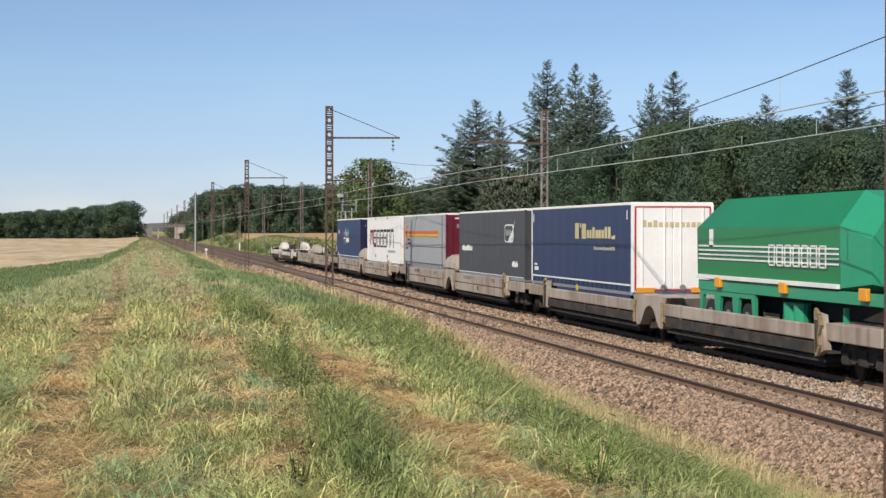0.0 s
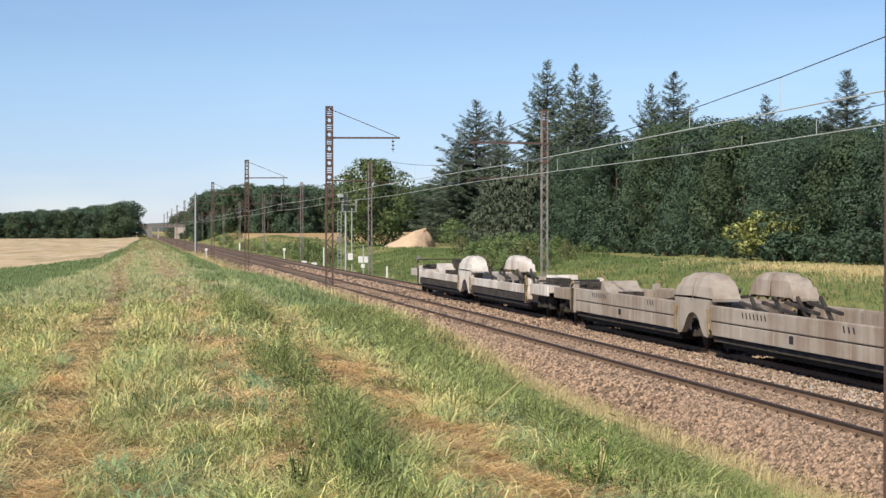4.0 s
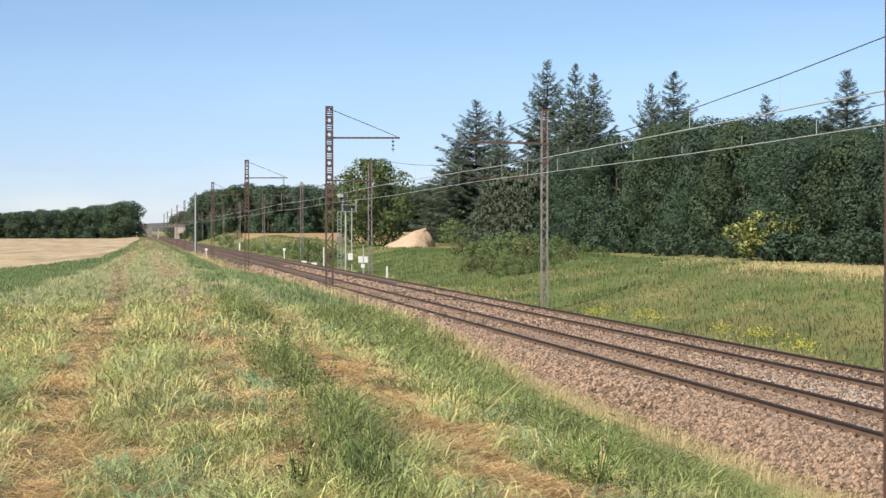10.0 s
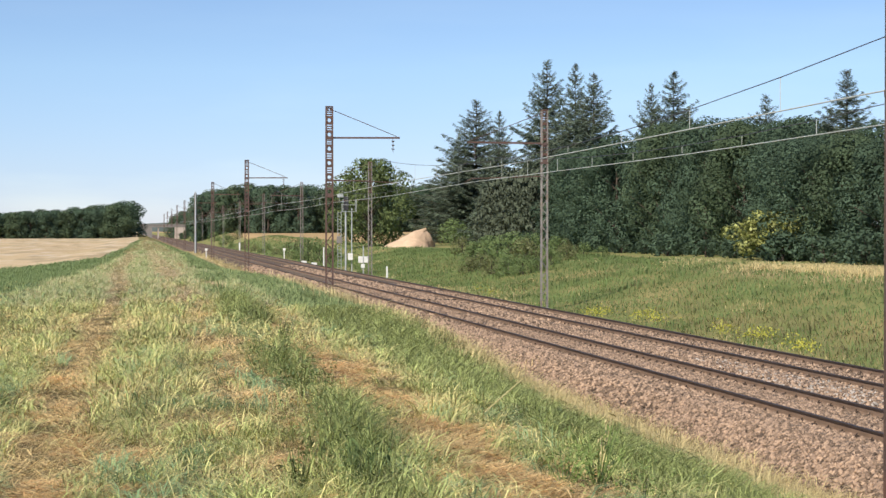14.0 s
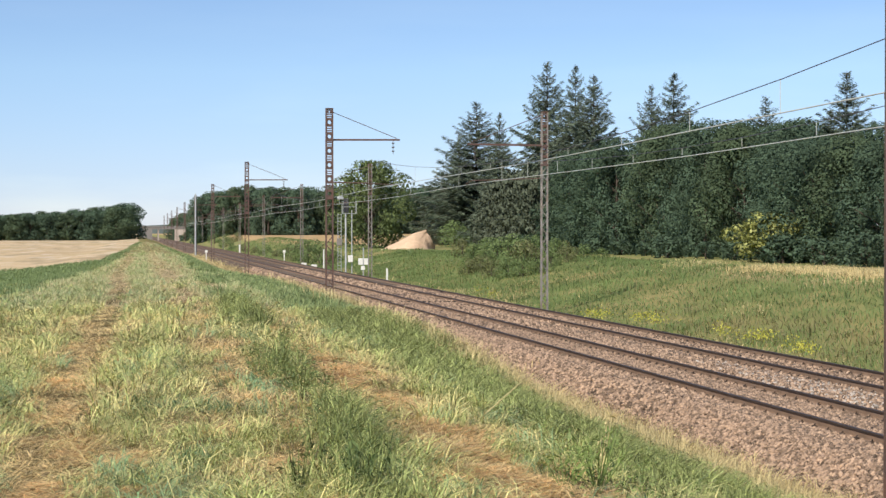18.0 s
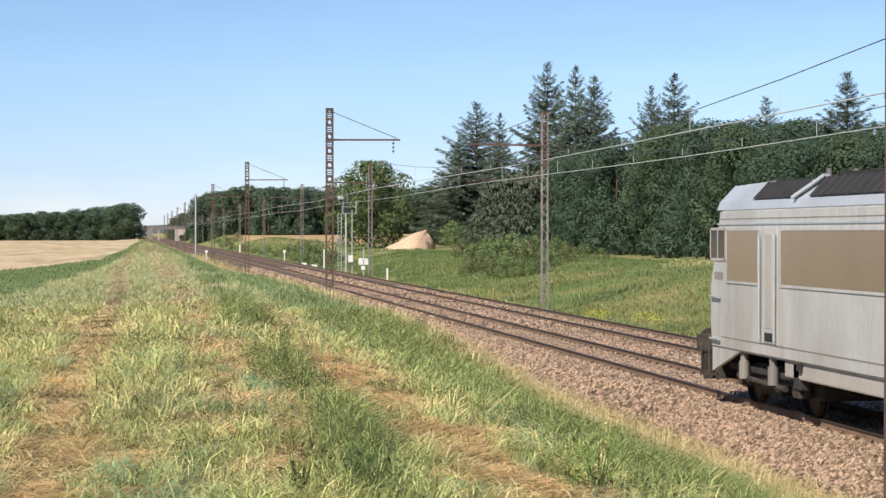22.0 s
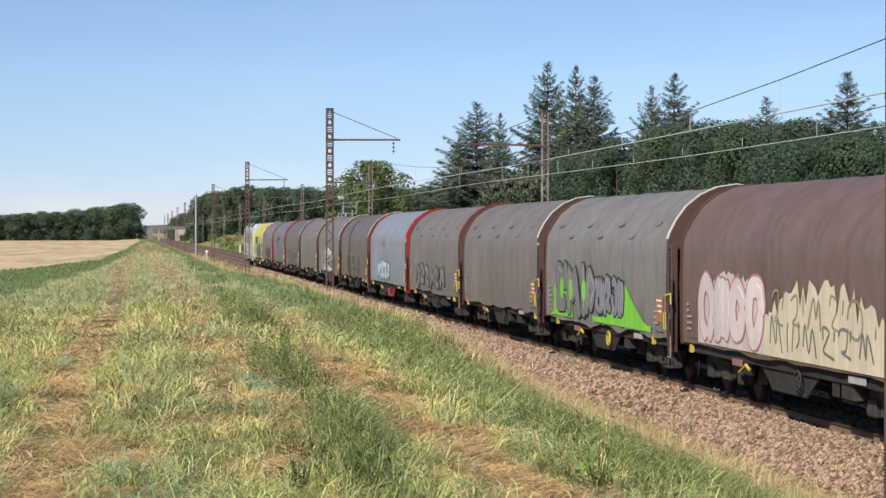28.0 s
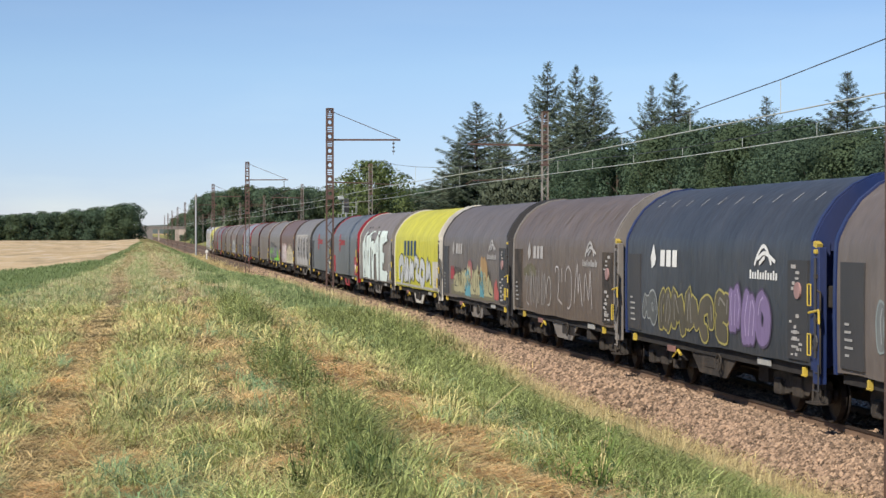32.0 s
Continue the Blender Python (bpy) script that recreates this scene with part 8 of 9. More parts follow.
M["grass_green"] = mat("green_grass", (0.395, 0.445, 0.165), 0.55, 0, 0.85, 0.5, 3, island=1.0, trans=0.10, spec=0.25)
M["grass_pale"] = mat("pale_grass", (0.645, 0.58, 0.255), 0.58, 0, 0.82, 0.5, 3, island=1.0, trans=0.08, spec=0.25)
M["grass_straw"] = mat("dry_straw", (0.70, 0.54, 0.27), 0.65, 0, 0.8, 0.5, 3, island=1.0, trans=0.2, spec=0.2)
M["grass_dark"] = mat("dark_weeds", (0.245, 0.285, 0.100), 0.6, 0, 0.65, 0.5, 3, island=1.0, trans=0.3, spec=0.3)
M["grass_russet"] = mat("russet_hay", (0.63, 0.39, 0.175), 0.7, 0, 0.6, 0.5, 3, island=1.2, trans=0.15, spec=0.15)
M["grass_blue"] = mat("bluish_grass", (0.27, 0.40, 0.20), 0.55, 0, 0.5, 0.5, 3, island=0.8, trans=0.18, spec=0.3)
M["grass_hay"] = mat("pale_hay", (0.62, 0.52, 0.27), 0.65, 0, 0.45, 0.5, 3, island=0.8, trans=0.3, spec=0.2)
M["flower"] = mat("yellow_flowers", (0.50, 0.48, 0.08), 0.6, 0, 0.2, 1, 5, island=0.6, trans=0.2)


def blades(x, y, length, width, rise, way=None, droop=0.45):
    """Tapered strands that rise from the root, arch over and droop towards the tip; rise is the slope's angle in radians."""
    n = len(x)
    z = ground_z(x, y) - 0.015
    a = gr.uniform(0, 6.28, n) if way is None else way
    dx, dy = np.cos(a), np.sin(a)
    bend = gr.normal(0, 0.16, n)
    ph = a + 1.57 + gr.normal(0, 0.55, n)
    wx, wy = np.cos(ph) * width, np.sin(ph) * width
    reach, high = length * np.cos(rise), length * np.sin(rise)
    v = np.empty((n, 7, 3))
    for k, (t, w) in enumerate(((0.0, 0.8), (0.38, 1.0), (0.74, 0.72), (1.0, 0.0))):
        px = x + dx * reach * t ** 1.25 - dy * bend * length * t * t
        py = y + dy * reach * t ** 1.25 + dx * bend * length * t * t
        pz = z + high * (1.9 * t - (0.9 + droop) * t * t) * (1 / (1 + 0.2 * droop)) + 0.004 * k
        if k < 3:
            v[:, 2 * k] = np.stack([px - wx * w, py - wy * w, pz], 1)
            v[:, 2 * k + 1] = np.stack([px + wx * w, py + wy * w, pz], 1)
        else:
            v[:, 6] = np.stack([px, py, pz], 1)
    return v


STRAND = np.array([(0, 1, 3), (0, 3, 2), (2, 3, 5), (2, 5, 4), (4, 5, 6)])


def strand_mesh(name, v, material, soft=0.0, coarse=False):
    """Strands as one mesh; soft turns their shading towards that of the sward as a whole."""
    # every strand turns its upper side to the sun
    own = np.cross(v[:, 1] - v[:, 0], v[:, 6] - v[:, 0])
    own /= np.maximum(1e-9, np.linalg.norm(own, axis=1, keepdims=True))
    if soft > 0:
        turned = own @ np.array(SUN_WAY) > 0
        v = np.where(turned[:, None, None], v[:, [1, 0, 3, 2, 5, 4, 6]], v)
        own = np.repeat(np.where(turned[:, None], -own, own), 5 if coarse else 7, axis=0)
    k, pattern = 7, STRAND
    if coarse:
        v, k, pattern = v[:, [0, 1, 2, 3, 6]], 5, np.array([(0, 1, 3), (0, 3, 2), (2, 3, 4)])
    f = (pattern[None] + (np.arange(len(v)) * k)[:, None, None]).reshape(-1, 3)
    me = fast_mesh(name, v.reshape(-1, 3), f, material, soft > 0)
    if soft > 0:
        nrm = own * (1 - soft) + np.array([0, 0, soft])
        nrm /= np.linalg.norm(nrm, axis=1, keepdims=True)
        me.normals_split_custom_set_from_vertices(nrm.astype(np.float32))
    return me


BL = {"blue": [], "green": [], "pale": [], "straw": [], "dark": [], "russet": [], "hay": []}
FAR = {"green": [], "pale": [], "straw": [], "dark": []}


def field_edge(y):
    """Where the stubble field meets the verge."""
    return -7.3 + 5.1 * smooth01((y - 95) / 24) + 1.2 * smooth01((y - 119) / 106) + 1.4 * smooth01((y - 225) / 145)


def sow(y0, y1, per_m2, wid, hgt):
    """Grass on a strip of the verge between two distances along the line."""
    xl, xr = max(-7.4, -0.085 * y1 - 0.9), min(10.2 if y1 < 50 else 10.95, 0.46 * y1 + 0.6)
    n = int((xr - xl) * (y1 - y0) * per_m2)
    # tufts: blades gather round centres
    nt = max(1, n // 9)
    cx, cy = gr.uniform(xl, xr, nt), gr.uniform(y0, y1, nt)
    rad = gr.uniform(0.015, 0.09, nt)
    pick = gr.integers(0, nt, n)
    loose = gr.uniform(0, 1, n) < 0.3
    x = np.where(loose, gr.uniform(xl, xr, n), cx[pick] + gr.normal(0, 1, n) * rad[pick])
    y = np.where(loose, gr.uniform(y0, y1, n), cy[pick] + gr.normal(0, 1, n) * rad[pick])
    edge = field_edge(y)
    keep = (x < 0.46 * y + 0.8) & (x > edge)
    x, y, edge = x[keep], y[keep], edge[keep]
    n = len(x)
    big = vnoise(x, y * 0.25, 0.8, 1)
    mid = 0.6 * vnoise(x, y * 0.45, 2.8, 2) + 0.4 * vnoise(x, y * 0.6, 6.0, 12)
    tall = vnoise(x + 9, y * 0.45, 1.8, 3)
    # strips along the verge
    rut = np.exp(-((x + 0.62 + 0.15 * np.sin(y * 0.1)) / 0.3) ** 2) + 1.0 * np.exp(-((x - 2.42 - 0.3 * np.sin(y * 0.21)) / 0.48) ** 2) * smooth01((vnoise(x * 0.5, y * 0.5, 0.9, 51) - 0.36) / 0.22)
    pale = np.exp(-((x - 1.15) / 0.45) ** 2)
    weeds = np.exp(-((x - 1.25 - 0.0215 * y - 0.12 * np.sin(y * 0.5)) / (0.17 + 0.006 * y)) ** 2) * smooth01((vnoise(x * 0.2, y, 0.45, 8) - 0.2) / 0.3)
    rank = smooth01((x - 3.0) / 0.9) * (1 - smooth01((x - 5.9) / 1.4))
    fringe = smooth01((x - 6.6) / 1.4)
    high = np.exp(-((x - 5.7) / 1.3) ** 2) * smooth01((y - 22) / 14) * (1 - smooth01((y - 72) / 40))
    leftv = 1 - smooth01((x - np.interp(y, [30, 48, 105, 200, 330], [-4.6, -3.7, -1.6, -0.4, 0.6]) + 0.8 * (big - 0.5)) / 0.6)
    dry = 0.44 + 0.55 * (big - 0.5) + 1.0 * (mid - 0.5) + 0.95 * rut + 0.75 * pale * (1 - weeds) - 0.85 * rank - 0.9 * weeds + 0.75 * fringe - 0.9 * leftv
    u = gr.uniform(0, 1, n)
    kind = np.where(dry + (u - 0.5) * 0.9 > 0.66, 2, np.where(dry + (u - 0.5) * 1.0 > 0.34, 1, 0))
    kind = np.where((rank > 0.5) & (u > 0.35) & (kind == 0), 3, kind)
    kind = np.where((leftv > 0.5) & (u > 0.12), 3, kind)
    kind = np.where((weeds > 0.4) & (u > 0.25), 3, kind)
    # beyond the crest the rank grass has gone to hay
    kind = np.where(smooth01((x - 5.2 + 1.2 * (mid - 0.5)) / 0.9) * np.where(y < 28, 0.6, 0.8) * (y < 130) > gr.uniform(0, 1, n), 4, kind)
    length = hgt * gr.uniform(0.6, 1.35, n) * (0.8 + 0.6 * tall + 0.75 * rank * (0.4 + big) + 0.8 * weeds * (0.3 + 1.4 * big) + 1.1 * high)
    length = length * (1 - 0.25 * np.clip(rut, 0, 1))
    soil = (np.abs(x - 2.35 - 0.25 * np.sin(y * 0.4)) < 0.30 * mid) & (y > 15) & (y < 26.5) & (vnoise(x * 0.5, y * 0.5, 0.9, 51) > 0.5)
    bare = ((rut > 0.55) & (gr.uniform(0, 1, n) < 0.25)) | (soil & (gr.uniform(0, 1, n) < 0.85))
    clump = vnoise(x, y * 0.6, 4.0, 7)
    length = np.minimum(length * (0.5 + 1.1 * clump), 0.62 + 0.15 * weeds + 0.35 * high - 0.2 * fringe * (1 - high))
    length = np.where((x > 3.0) & (kind != 4), length * np.interp(y, [16, 30], [0.85, 0.74]), length) + 0.16 * (kind == 4) * (y < 75) * gr.uniform(0.2, 1, n)
    # mown grass lies in combed swaths; rank grass and weeds stand
    stand_up = np.clip(0.9 * rank + 0.8 * weeds + high + 0.5 * smooth01((clump - 0.45) / 0.3), 0, 1)
    rise = np.where(kind == 2, gr.uniform(0.05, 0.45, n), gr.uniform(0.15, 0.8, n) + stand_up * gr.uniform(0.1, 0.6, n))
    comb = 0.5 + 2.6 * (vnoise(x + 3, y * 0.5, 0.55, 9) - 0.5) + 5.0 * (vnoise(x, y * 0.7, 1.7, 19) - 0.5)
    way = comb + gr.normal(0, 0.55, n) + np.where(gr.uniform(0, 1, n) < 0.35, math.pi, 0.0)
    thin = (fringe > 0.5) & (gr.uniform(0, 1, n) < 0.2 + 0.7 * smooth01((x - 9.2) / 1.0) * (y < 45))
    gap = (vnoise(x, y, 8.0, 29) < np.where(y < 17, 0.43, 0.36)) & (rank < 0.5) & (gr.uniform(0, 1, n) < 0.75) & (y < 45)
    ok = ~bare & ~thin & ~gap
    v = blades(x, y, length, wid * gr.uniform(0.6, 1.3, n), rise, way)
    for q, nm in enumerate(("green", "pale", "straw", "dark")):
        (BL if y0 < 38 else FAR)[nm].append(v[ok & (kind == q)])
    BL["hay"].append(v[ok & (kind == 4)])


def litter(x0, x1, y0, y1, n, wid, long, kind, tall=0.0):
    """Loose cut blades lying any way on top of the turf, thicker in the dry patches."""
    x, y = gr.uniform(x0, x1, n), gr.uniform(y0, y1, n)
    keep = (x < 0.46 * y + 0.8) & (gr.uniform(0, 1, n) < 0.25 + 1.5 * (vnoise(x, y * 0.45, 2.8, 2) - 0.35))
    x, y = x[keep], y[keep]
    k = len(x)
    v = blades(x, y, long * gr.uniform(0.5, 1.3, k), wid * gr.uniform(0.6, 1.3, k), gr.uniform(0.0, 0.25, k))
    v[..., 2] += gr.uniform(0.02, 0.10 + tall, k)[:, None]
    BL[kind].append(v)


litter(-3.5, 6.0, 9.5, 15, 7000, 0.003, 0.26, "straw")
litter(-3.5, 3.4, 15, 26, 7000, 0.004, 0.26, "straw")
litter(-4, 3.6, 26, 60, 7000, 0.007, 0.3, "straw")


def thatch(cx, cy, rx, ry, n, wid, long, way=0.3, russet=0.6):
    """A patch of matted dead grass: crossed strands lying low, russet below and straw on top."""
    r = np.sqrt(gr.uniform(0, 1, n)) * (0.75 + 0.5 * gr.uniform(0, 1, n))
    a = gr.uniform(0, 6.28, n)
    x, y = cx + rx * r * np.cos(a), cy + ry * r * np.sin(a)
    v = blades(x, y, long * gr.uniform(0.5, 1.3, n), wid * gr.uniform(0.6, 1.3, n), gr.uniform(0.0, 0.22, n), way + gr.normal(0, 0.6, n) + np.where(gr.uniform(0, 1, n) < 0.5, math.pi, 0))
    v[..., 2] += (gr.uniform(0.015, 0.09, n) * (1.1 - 0.6 * r))[:, None]
    red = gr.uniform(0, 1, n) < russet * 0.8
    BL["russet"].append(v[red])
    BL["straw"].append(v[~red])


for cx, cy, rx, ry, n, rs in ((-0.62, 11.4, 0.16, 0.55, 700, 0.7), (-0.95, 10.3, 0.22, 0.4, 700, 0.75), (-0.45, 13.6, 0.16, 0.8, 700, 0.6), (-0.05, 12.75, 0.13, 0.35, 420, 0.8), (-0.25, 11.05, 0.30, 0.22, 700, 0.75), (0.05, 11.0, 0.14, 0.2, 300, 0.5),
                              (-0.62, 16.5, 0.16, 1.4, 700, 0.55), (-0.68, 20.5, 0.16, 2.0, 600, 0.5), (-0.75, 26.0, 0.2, 3.0, 500, 0.45), (1.05, 10.1, 0.16, 0.25, 320, 0.8), (0.2, 16.5, 0.15, 0.7, 300, 0.6), (0.9, 19.0, 0.2, 1.0, 350, 0.3), (1.15, 24.0, 0.22, 2.0, 450, 0.2),
                              (2.42, 16.9, 0.30, 0.9, 1100, 0.7), (2.20, 18.6, 0.24, 0.7, 800, 0.8), (2.50, 20.9, 0.34, 1.1, 1400, 0.85), (2.25, 23.8, 0.26, 0.9, 700, 0.8), (2.6, 26.0, 0.3, 0.8, 500, 0.6), (2.62, 14.6, 0.38, 0.6, 1300, 0.6), (2.45, 12.9, 0.55, 0.55, 1700, 0.55), (2.95, 12.4, 0.3, 0.3, 700, 0.5), (2.30, 11.6, 0.35, 0.5, 1400, 0.6), (2.55, 11.0, 0.25, 0.5, 900, 0.6), (1.85, 12.1, 0.3, 0.22, 700, 0.5), (2.9, 13.6, 0.3, 0.5, 700, 0.35), (2.2, 28.5, 0.2, 1.5, 500, 0.6), (2.9, 33.0, 0.3, 2.0, 500, 0.3), (3.2, 12.6, 0.3, 0.3, 600, 0.4), (1.90, 11.2, 0.20, 0.30, 900, 0.55), (2.00, 12.3, 0.22, 0.45, 800, 0.5), (2.05, 10.4, 0.25, 0.3, 800, 0.6), (1.0, 12.0, 0.16, 0.3, 500, 0.5), (3.3, 15.2, 0.32, 0.5, 700, 0.3), (3.5, 18.0, 0.4, 0.9, 800, 0.3), (4.0, 22.0, 0.4, 1.2, 700, 0.2)):
    thatch(cx, cy, rx, ry, n, 0.0026 + 0.00012 * cy, 0.16, 0.2, rs)
# smaller brown patches anywhere in the mown part
for q in range(130):
    cy = 9.8 + 30 * gr.uniform(0, 1) ** 1.6
    cx = gr.uniform(-0.09 * cy - 0.3, 3.0)
    thatch(cx, cy, gr.uniform(0.06, 0.20), gr.uniform(0.10, 0.16) * cy / 8, int(gr.uniform(90, 300)), 0.0026 + 0.00012 * cy, 0.15, gr.uniform(-0.5, 0.9), gr.uniform(0.35, 0.9))


def fringe_grass(mid, spread, y0, y1, n, wid, tall, kind):
    """Thin upright dry grass along the foot of the ballast."""
    x, y = gr.normal(mid, spread, n), gr.uniform(y0, y1, n)
    ok = (vnoise(x, y, 0.8, 31) + gr.uniform(-0.3, 0.3, n) > 0.35) & (x < 11.2)
    x, y = x[ok], y[ok]
    k = len(x)
    v = blades(x, y, tall * gr.uniform(0.4, 1.2, k), wid * gr.uniform(0.6, 1.3, k), gr.uniform(0.7, 1.45, k), None, 0.3)
    v[..., 2] += np.maximum(0, np.interp(x, [9.55, 10.55, 10.9], [-0.72, -0.24, -0.20]) - ground_z(x, y))[:, None]
    BL[kind].append(v)


fringe_grass(8.2, 0.45, 17, 45, 9000, 0.0034, 0.5, "hay")
fringe_grass(6.4, 0.6, 14, 30, 5000, 0.0028, 0.80, "hay")
fringe_grass(6.4, 0.5, 30, 62, 9000, 0.0050, 0.86, "hay")
fringe_grass(6.2, 0.45, 14, 40, 3000, 0.0034, 0.55, "straw")
fringe_grass(8.0, 0.6, 18, 45, 3500, 0.003, 0.40, "straw")
fringe_grass(6.9, 0.5, 30, 78, 8000, 0.005, 0.75, "hay")
fringe_grass(7.3, 0.5, 24, 50, 3000, 0.004, 0.6, "hay")
fringe_grass(9.0, 0.40, 45, 110, 9500, 0.0065, 0.46, "hay")
fringe_grass(9.0, 0.5, 45, 110, 4500, 0.0075, 0.42, "straw")
fringe_grass(9.5, 0.45, 110, 320, 6000, 0.025, 0.42, "hay")


def tufts(x0, x1, y0, y1, n, per, wid, long):
    """Long combed tufts that lean one way each."""
    cx, cy = gr.uniform(x0, x1, n), gr.uniform(y0, y1, n)
    ok = (cx < 0.46 * cy + 0.6) & (np.abs(cx + 0.62) > 0.3) & (np.abs(cx - 2.3) > 0.3) & (vnoise(cx, cy * 0.45, 2.8, 2) < 0.62)
    cx, cy = cx[ok], cy[ok]
    k = len(cx)
    way = np.repeat(gr.uniform(0, 6.28, k), per) + gr.normal(0, 0.45, k * per)
    size = np.repeat(gr.uniform(0.6, 1.2, k), per)
    x = np.repeat(cx, per) + gr.normal(0, 0.07, k * per) * size
    y = np.repeat(cy, per) + gr.normal(0, 0.09, k * per) * size
    v = blades(x, y, long * size * gr.uniform(0.5, 1.15, k * per), wid * gr.uniform(0.7, 1.3, k * per), gr.uniform(0.25, 1.0, k * per), way, 0.6)
    u = gr.uniform(0, 1, k * per) + np.repeat(gr.uniform(-0.35, 0.35, k), per)
    cool = np.repeat((vnoise(cx, cy * 0.5, 1.1, 61) > 0.52) & (gr.uniform(0, 1, k) < 0.65), per)
    BL["blue"].append(v[cool & (u < 0.8)])
    for nm, lo, hi in (("dark", -1, 0.18), ("green", 0.18, 0.75), ("pale", 0.75, 2)):
        BL[nm].append(v[(u >= lo) & (u < hi) & ~(cool & (u < 0.8))])


tufts(-2.0, 3.2, 9.5, 16, 420, 60, 0.0028, 0.42)
tufts(-3.0, 3.4, 16, 30, 560, 42, 0.0040, 0.42)
tufts(-4.5, 3.6, 30, 60, 600, 26, 0.0070, 0.40)
tufts(3.0, 5.6, 10, 20, 190, 55, 0.0032, 0.46)
tufts(3.2, 5.4, 20, 45, 200, 40, 0.0055, 0.44)
sow(9.5, 15, 1250, 0.0029, 0.27)
sow(15, 24, 700, 0.0040, 0.28)
sow(24, 40, 400, 0.0056, 0.30)
sow(40, 75, 190, 0.0078, 0.28)
sow(75, 125, 60, 0.013, 0.22)
sow(125, 150, 30, 0.02, 0.2)
sow(150, 330, 5, 0.035, 0.17)


def herbs(mid, spread, y0, y1, n, tall, leaf, kind_seed, name, material, label):
    """Leafy stems: small pointed leaves set round upright stalks, thick along a line in the verge."""
    r = np.random.default_rng(kind_seed)
    y = r.uniform(y0, y1, n)
    x = mid(y) + r.normal(0, spread, n)
    ok = vnoise(x * 1.5, y * 0.5, 0.9, kind_seed) + r.uniform(-0.25, 0.25, n) > 0.42
    x, y = x[ok], y[ok]
    n = len(x)
    h = tall * r.uniform(0.35, 1.1, n)
    lean = r.normal(0, 0.22, (n, 2))
    per = 13
    t = np.repeat(np.linspace(0.15, 1.0, per)[None], n, 0) + r.uniform(-0.04, 0.04, (n, per))
    base = np.stack([x, y, ground_z(x, y)], 1)[:, None]
    c = base + np.stack([lean[:, :1] * h[:, None] * t, lean[:, 1:] * h[:, None] * t, h[:, None] * t], -1)
    d = r.normal(size=(n, per, 3)) * np.array([1, 1, 0.45]) + np.array([0, 0, 0.25])
    d /= np.linalg.norm(d, axis=2, keepdims=True)
    w = np.cross(d, r.normal(size=(n, per, 3)))
    w /= np.linalg.norm(w, axis=2, keepdims=True)
    ln = leaf * r.uniform(0.5, 1.3, (n, per, 1)) * (1.25 - 0.6 * t[..., None])
    drop = np.array([0, 0, 1.0]) * ln * 0.18
    v = np.stack([c, c + d * ln * 0.5 + w * ln * 0.15, c + d * ln - drop, c + d * ln * 0.5 - w * ln * 0.15], 2).reshape(-1, 3)
    tagged(new(name, fast_mesh(name, v, np.arange(len(v)).reshape(-1, 4), material)), label, "weeds", kind="stuff")


M["herb"] = mat("leafy_weed", (0.17, 0.235, 0.085), 0.55, 0, 0.55, 0.8, 4, island=0.9, trans=0.3, spec=0.3)
M["herb_bright"] = mat("fresh_leafy_weed", (0.26, 0.36, 0.11), 0.5, 0, 0.6, 0.8, 4, island=0.9, trans=0.35, spec=0.3)
herbs(lambda y: 1.25 + 0.0215 * y, 0.16, 9.8, 15, 95, 0.40, 0.040, 41, "leafy_weeds", M["herb"], "dark leafy weeds standing along the mown verge")
herbs(lambda y: 1.25 + 0.0215 * y, 0.22, 15, 36, 240, 0.46, 0.055, 42, "leafy_weeds", M["herb"], "dark leafy weeds standing along the mown verge")
herbs(lambda y: 3.1 + 0.04 * (y - 11), 0.30, 9.8, 14, 110, 0.34, 0.040, 43, "slope_weeds", M["herb_bright"], "fresh green leafy weeds on the slope")
herbs(lambda y: 3.6 + 0.03 * (y - 11), 0.45, 12, 24, 140, 0.36, 0.045, 44, "slope_weeds", M["herb_bright"], "fresh green leafy weeds on the slope")
for nm, lab in (("green", "green grass blades of the mown verge"), ("blue", "blue-green grass tufts of the mown verge"), ("pale", "pale yellow-green grass of the mown verge"), ("straw", "dry straw and cut grass on the verge"), ("dark", "dark taller weeds in the verge"), ("hay", "tall dry pale grass beside the ballast"), ("russet", "russet cut hay lying on the verge")):
    tagged(new("grass", strand_mesh("grass", np.concatenate(BL[nm]), M["grass_" + nm], coarse=nm in ("hay", "straw", "russet"))), lab, "grass", kind="stuff")
for nm, col, lab in (("green", (0.45, 0.54, 0.25), "green grass of the verge farther along"), ("pale", (0.76, 0.73, 0.42), "pale grass of the verge farther along"), ("straw", (0.76, 0.62, 0.38), "dry grass of the verge farther along"), ("dark", (0.24, 0.32, 0.14), "rank dark grass along the field's edge")):
    tagged(new("grass", strand_mesh("grass", np.concatenate(FAR[nm]), mat("far_grass_" + nm, col, 0.6, 0, 0.28, 0.3, 2, island=0.3, trans=0.4, spec=0.15), 0.7, True)), lab, "grass", kind="stuff")
# bank beyond the tracks
M["grass_bank"] = mat("bank_grass", (0.225, 0.308, 0.120), 0.6, 0, 0.42, 0.14, 0.5, island=0.18, trans=0.5, spec=0.2)
M["grass_seed"] = mat("brown_seeding_grass", (0.30, 0.275, 0.135), 0.65, 0, 0.4, 0.3, 1, island=0.25, trans=0.35, spec=0.15)
bn = 105000
bx, by = gr.uniform(18.3, 36, bn), 36 + 160 * gr.uniform(0, 1, bn) ** 1.5
ok = bx < 0.50 * by + 4
bx, by = np.concatenate([bx[ok], gr.uniform(18.4, 34, 10000)]), np.concatenate([by[ok], gr.uniform(190, 430, 10000)])
tuft = vnoise(bx, by * 0.8, 1.3, 15)
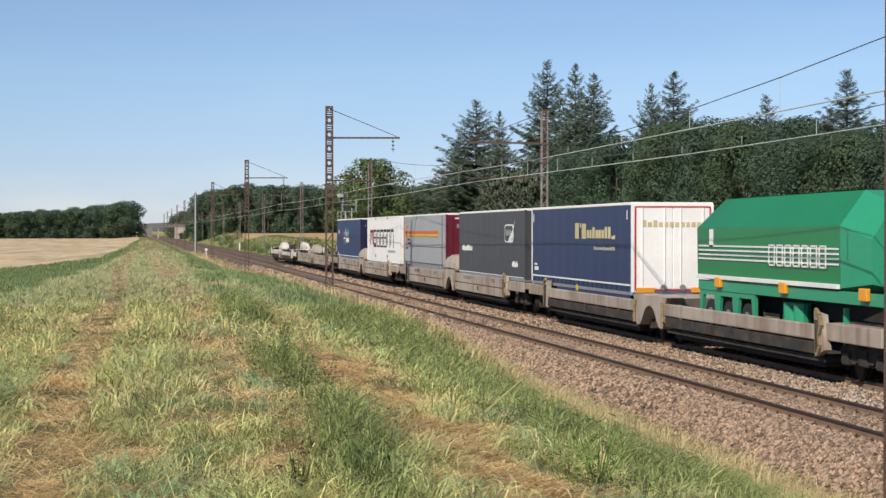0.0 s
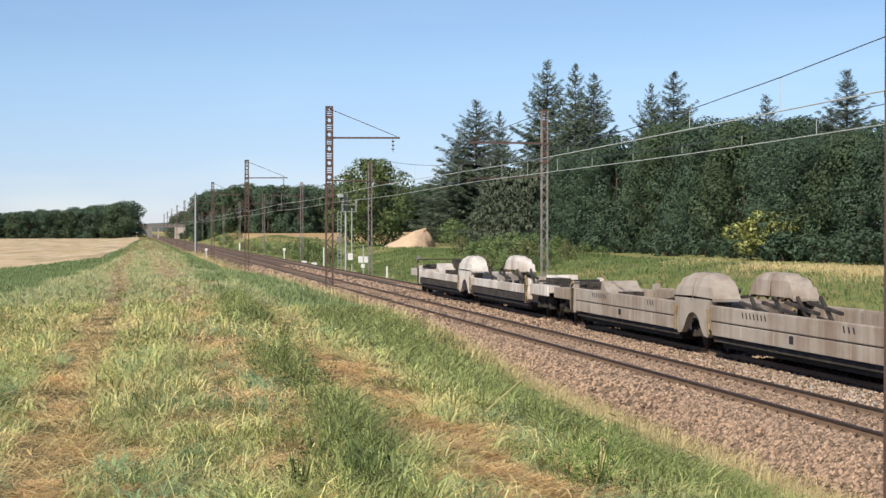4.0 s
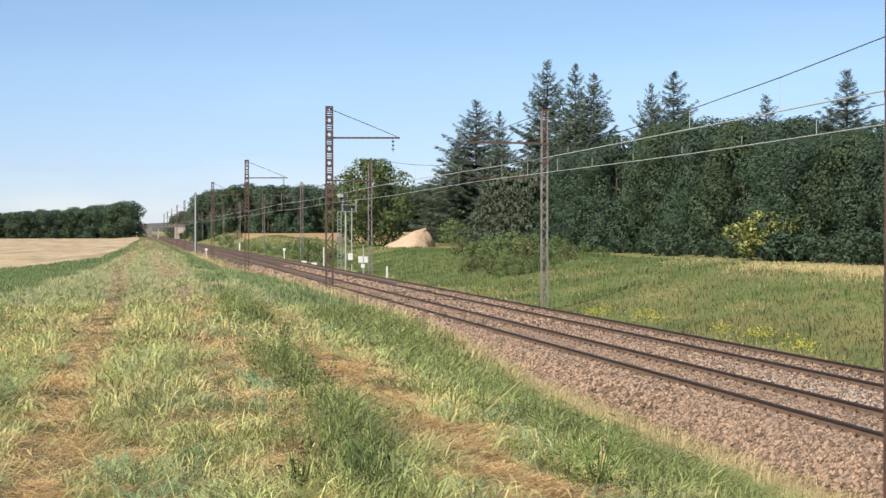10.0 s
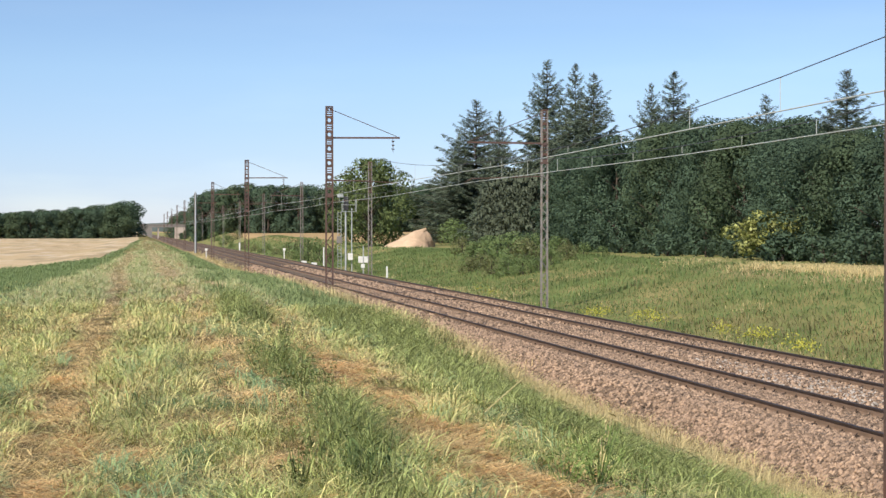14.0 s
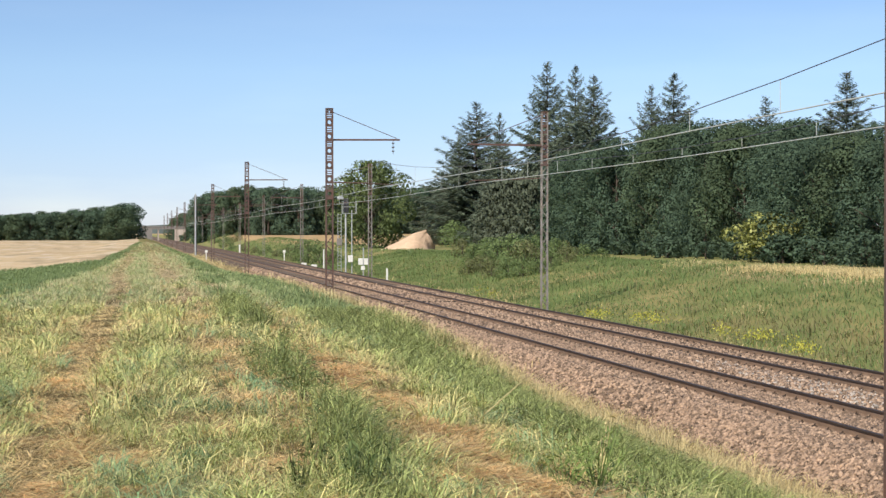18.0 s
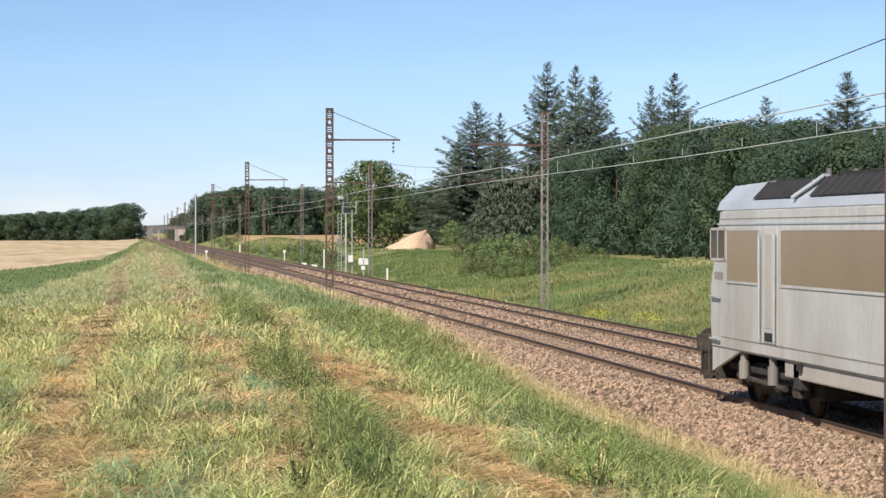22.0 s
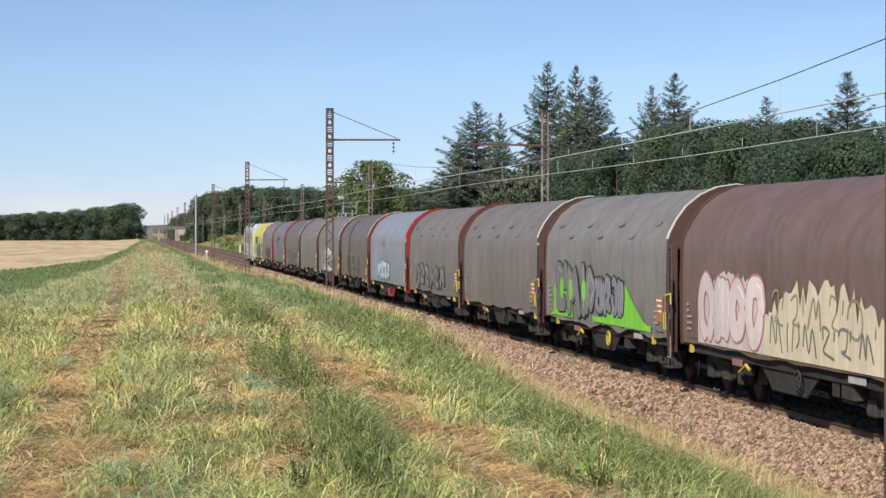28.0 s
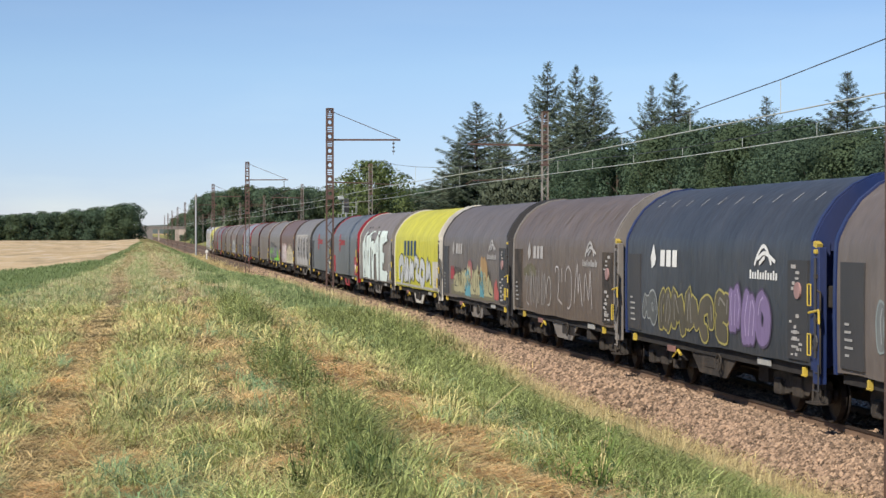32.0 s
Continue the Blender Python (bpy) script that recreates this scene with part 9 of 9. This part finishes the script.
hh = (0.16 + 0.40 * vnoise(bx, by, 0.35, 5) + 0.30 * tuft ** 2) * gr.uniform(0.5, 1.3, len(bx)) * (1 - 0.45 * (1 - smooth01((bx - 18.6) / 2.0)))
low_right = smooth01((90 - by) / 30) * smooth01((26.5 - bx) / 4)
u = gr.uniform(-0.3, 0.3, len(bx))
dry = 0.6 * vnoise(bx, by * 0.5, 0.3, 6) + 0.4 * vnoise(bx, by, 1.1, 16) + 0.22 * (1 - smooth01((bx - 19) / 2.5)) + 0.75 * smooth01((bx - 29.5) / 3) * (1 - smooth01((by - 78) / 22))
v = blades(bx, by, hh, 0.008 + by * 0.00009 + 0.03 * smooth01((by - 185) / 30), gr.uniform(0.45, 1.3, len(bx)), None, 0.5)
isdry = dry + u > 0.97
seedy = ~isdry & (0.55 * vnoise(bx, by * 0.6, 0.5, 26) + 0.45 * low_right + 1.1 * u > 0.67)
for sel, m, lab in ((~isdry & ~seedy, M["grass_bank"], "tall green grass on the far bank"), (isdry, M["grass_hay"], "dry pale grass along the far bank"), (seedy, M["grass_seed"], "brownish seeding grass on the far bank")):
    tagged(new("bank_grass", strand_mesh("bank_grass", v[sel], m, 0.7, True)), lab, "grass", kind="stuff")
# tall hay along the crest of the bank
k = 14000
hy = gr.uniform(62, 112, k)
hx = 33.5 + gr.normal(0, 1.6, k)
ok = vnoise(hx, hy, 0.25, 33) + 0.6 * smooth01((104 - hy) / 25) > 0.48
v = blades(hx[ok], hy[ok], 0.65 * gr.uniform(0.5, 1.2, ok.sum()), 0.009 * gr.uniform(0.7, 1.3, ok.sum()), gr.uniform(0.5, 1.35, ok.sum()), None, 0.4)
tagged(new("bank_hay", strand_mesh("bank_hay", v, M["grass_hay"], 0.5, True)), "tall dry hay along the crest of the bank", "grass", kind="stuff")
# yellow flower clumps at the foot of the bank
fv = []
for x, yy, k in ((19.6, 75.3, 60), (19.8, 74.2, 50), (20.2, 70.3, 45), (20.6, 70.1, 50), (20.2, 67.5, 40), (20.4, 60.2, 70), (20.2, 56.2, 70), (20.6, 56.8, 50), (20.0, 52.0, 70), (19.8, 50.9, 40), (20.0, 99.9, 40), (20.5, 105.9, 30)):
    c = np.array([x, yy, float(ground_z(x, yy)) + 0.25])
    k = int(k * 1.8)
    p = c + gr.normal(size=(k, 3)) * np.array([0.25, 0.35, 0.10])
    s = 0.033
    a = gr.normal(size=(k, 3))
    a /= np.linalg.norm(a, axis=1, keepdims=True)
    b = np.cross(a, gr.normal(size=(k, 3)))
    b /= np.linalg.norm(b, axis=1, keepdims=True)
    fv.append(np.stack([p - a * s, p + b * s, p + a * s, p - b * s], 1))
v = np.concatenate(fv).reshape(-1, 3)
tagged(new("wild_flowers", fast_mesh("wild_flowers", v, np.arange(len(v)).reshape(-1, 4), M["flower"])), "yellow wild flowers at the foot of the bank", "flowers", kind="stuff")

# ---- single plants in the verge ----
M["dock"] = mat("dock_leaf", (0.25, 0.34, 0.10), 0.5, 0, 0.4, 2, 10, island=0.8, trans=0.3)
M["stalk"] = mat("dry_stalk", (0.62, 0.52, 0.26), 0.7, 0, 0.2, 4, 20)


def weed(x, y, height, spread, n, material, label):
    """Stems from one root with pointed leaves all the way up."""
    p = thing("weed_plant", label, "weed", "weeds in the verge", at=pose(x, y, float(ground_z(x, y))))
    st, vs = Shape(), []
    for q in range(n):
        a = gr.uniform(0, 6.28)
        tip = np.array([math.cos(a) * spread * gr.uniform(0.2, 1), math.sin(a) * spread * gr.uniform(0.2, 1), height * gr.uniform(0.6, 1.0)])
        st.rod((0, 0, -0.03), tuple(tip), 0.006, 4, 0.003)
        for k in range(9):
            c = tip * gr.uniform(0.25, 1.0)
            d = gr.normal(size=3) * np.array([1, 1, 0.5])
            d /= np.linalg.norm(d)
            w = np.cross(d, np.array([0, 0, 1.0]))
            w /= max(1e-3, np.linalg.norm(w))
            ln = gr.uniform(0.03, 0.075)
            vs.append([c, c + d * ln * 0.5 + w * ln * 0.16, c + d * ln - np.array([0, 0, 0.02]), c + d * ln * 0.5 - w * ln * 0.16])
    v = np.array(vs).reshape(-1, 3)
    part("stem", st, material, p)
    part("leaves", fast_mesh("leaves", v, np.arange(len(v)).reshape(-1, 4), material), material, p)
    return p


weed(1.13, 11.2, 0.45, 0.2, 10, M["grass_dark"], "dark green leafy weed in the mown verge")
weed(1.35, 11.6, 0.42, 0.18, 8, M["grass_dark"], "dark green leafy weed in the mown verge")
weed(0.95, 10.6, 0.35, 0.18, 8, M["grass_dark"], "dark green leafy weed in the mown verge")
weed(1.48, 10.9, 0.42, 0.22, 10, M["herb"], "dark green leafy weed in the mown verge")
weed(1.30, 10.4, 0.40, 0.22, 14, M["herb"], "dark green leafy weed in the mown verge")
weed(1.5, 16.5, 0.5, 0.25, 10, M["grass_dark"], "dark green leafy weed in the mown verge")
weed(1.9, 24.0, 0.5, 0.3, 12, M["grass_dark"], "dark green leafy weed in the mown verge")
weed(3.05, 11.6, 0.45, 0.35, 14, M["dock"], "broad-leaved green dock plant on the slope")
weed(2.75, 11.3, 0.32, 0.25, 10, M["dock"], "broad-leaved green dock plant on the slope")
dead = weed(3.1, 11.75, 0.55, 0.10, 3, M["stalk"], "dead pale stalk among green grass")
straw = thing("straw_stalk", "long pale straw stalk leaning over the slope", "straw", at=pose(3.05, 15.6, float(ground_z(3.05, 15.6))))
part("stalk", Shape().rod((0, 0, 0.12), (0.34, -0.05, 0.42), 0.005, 5, 0.003), M["stalk"], straw)

motions()
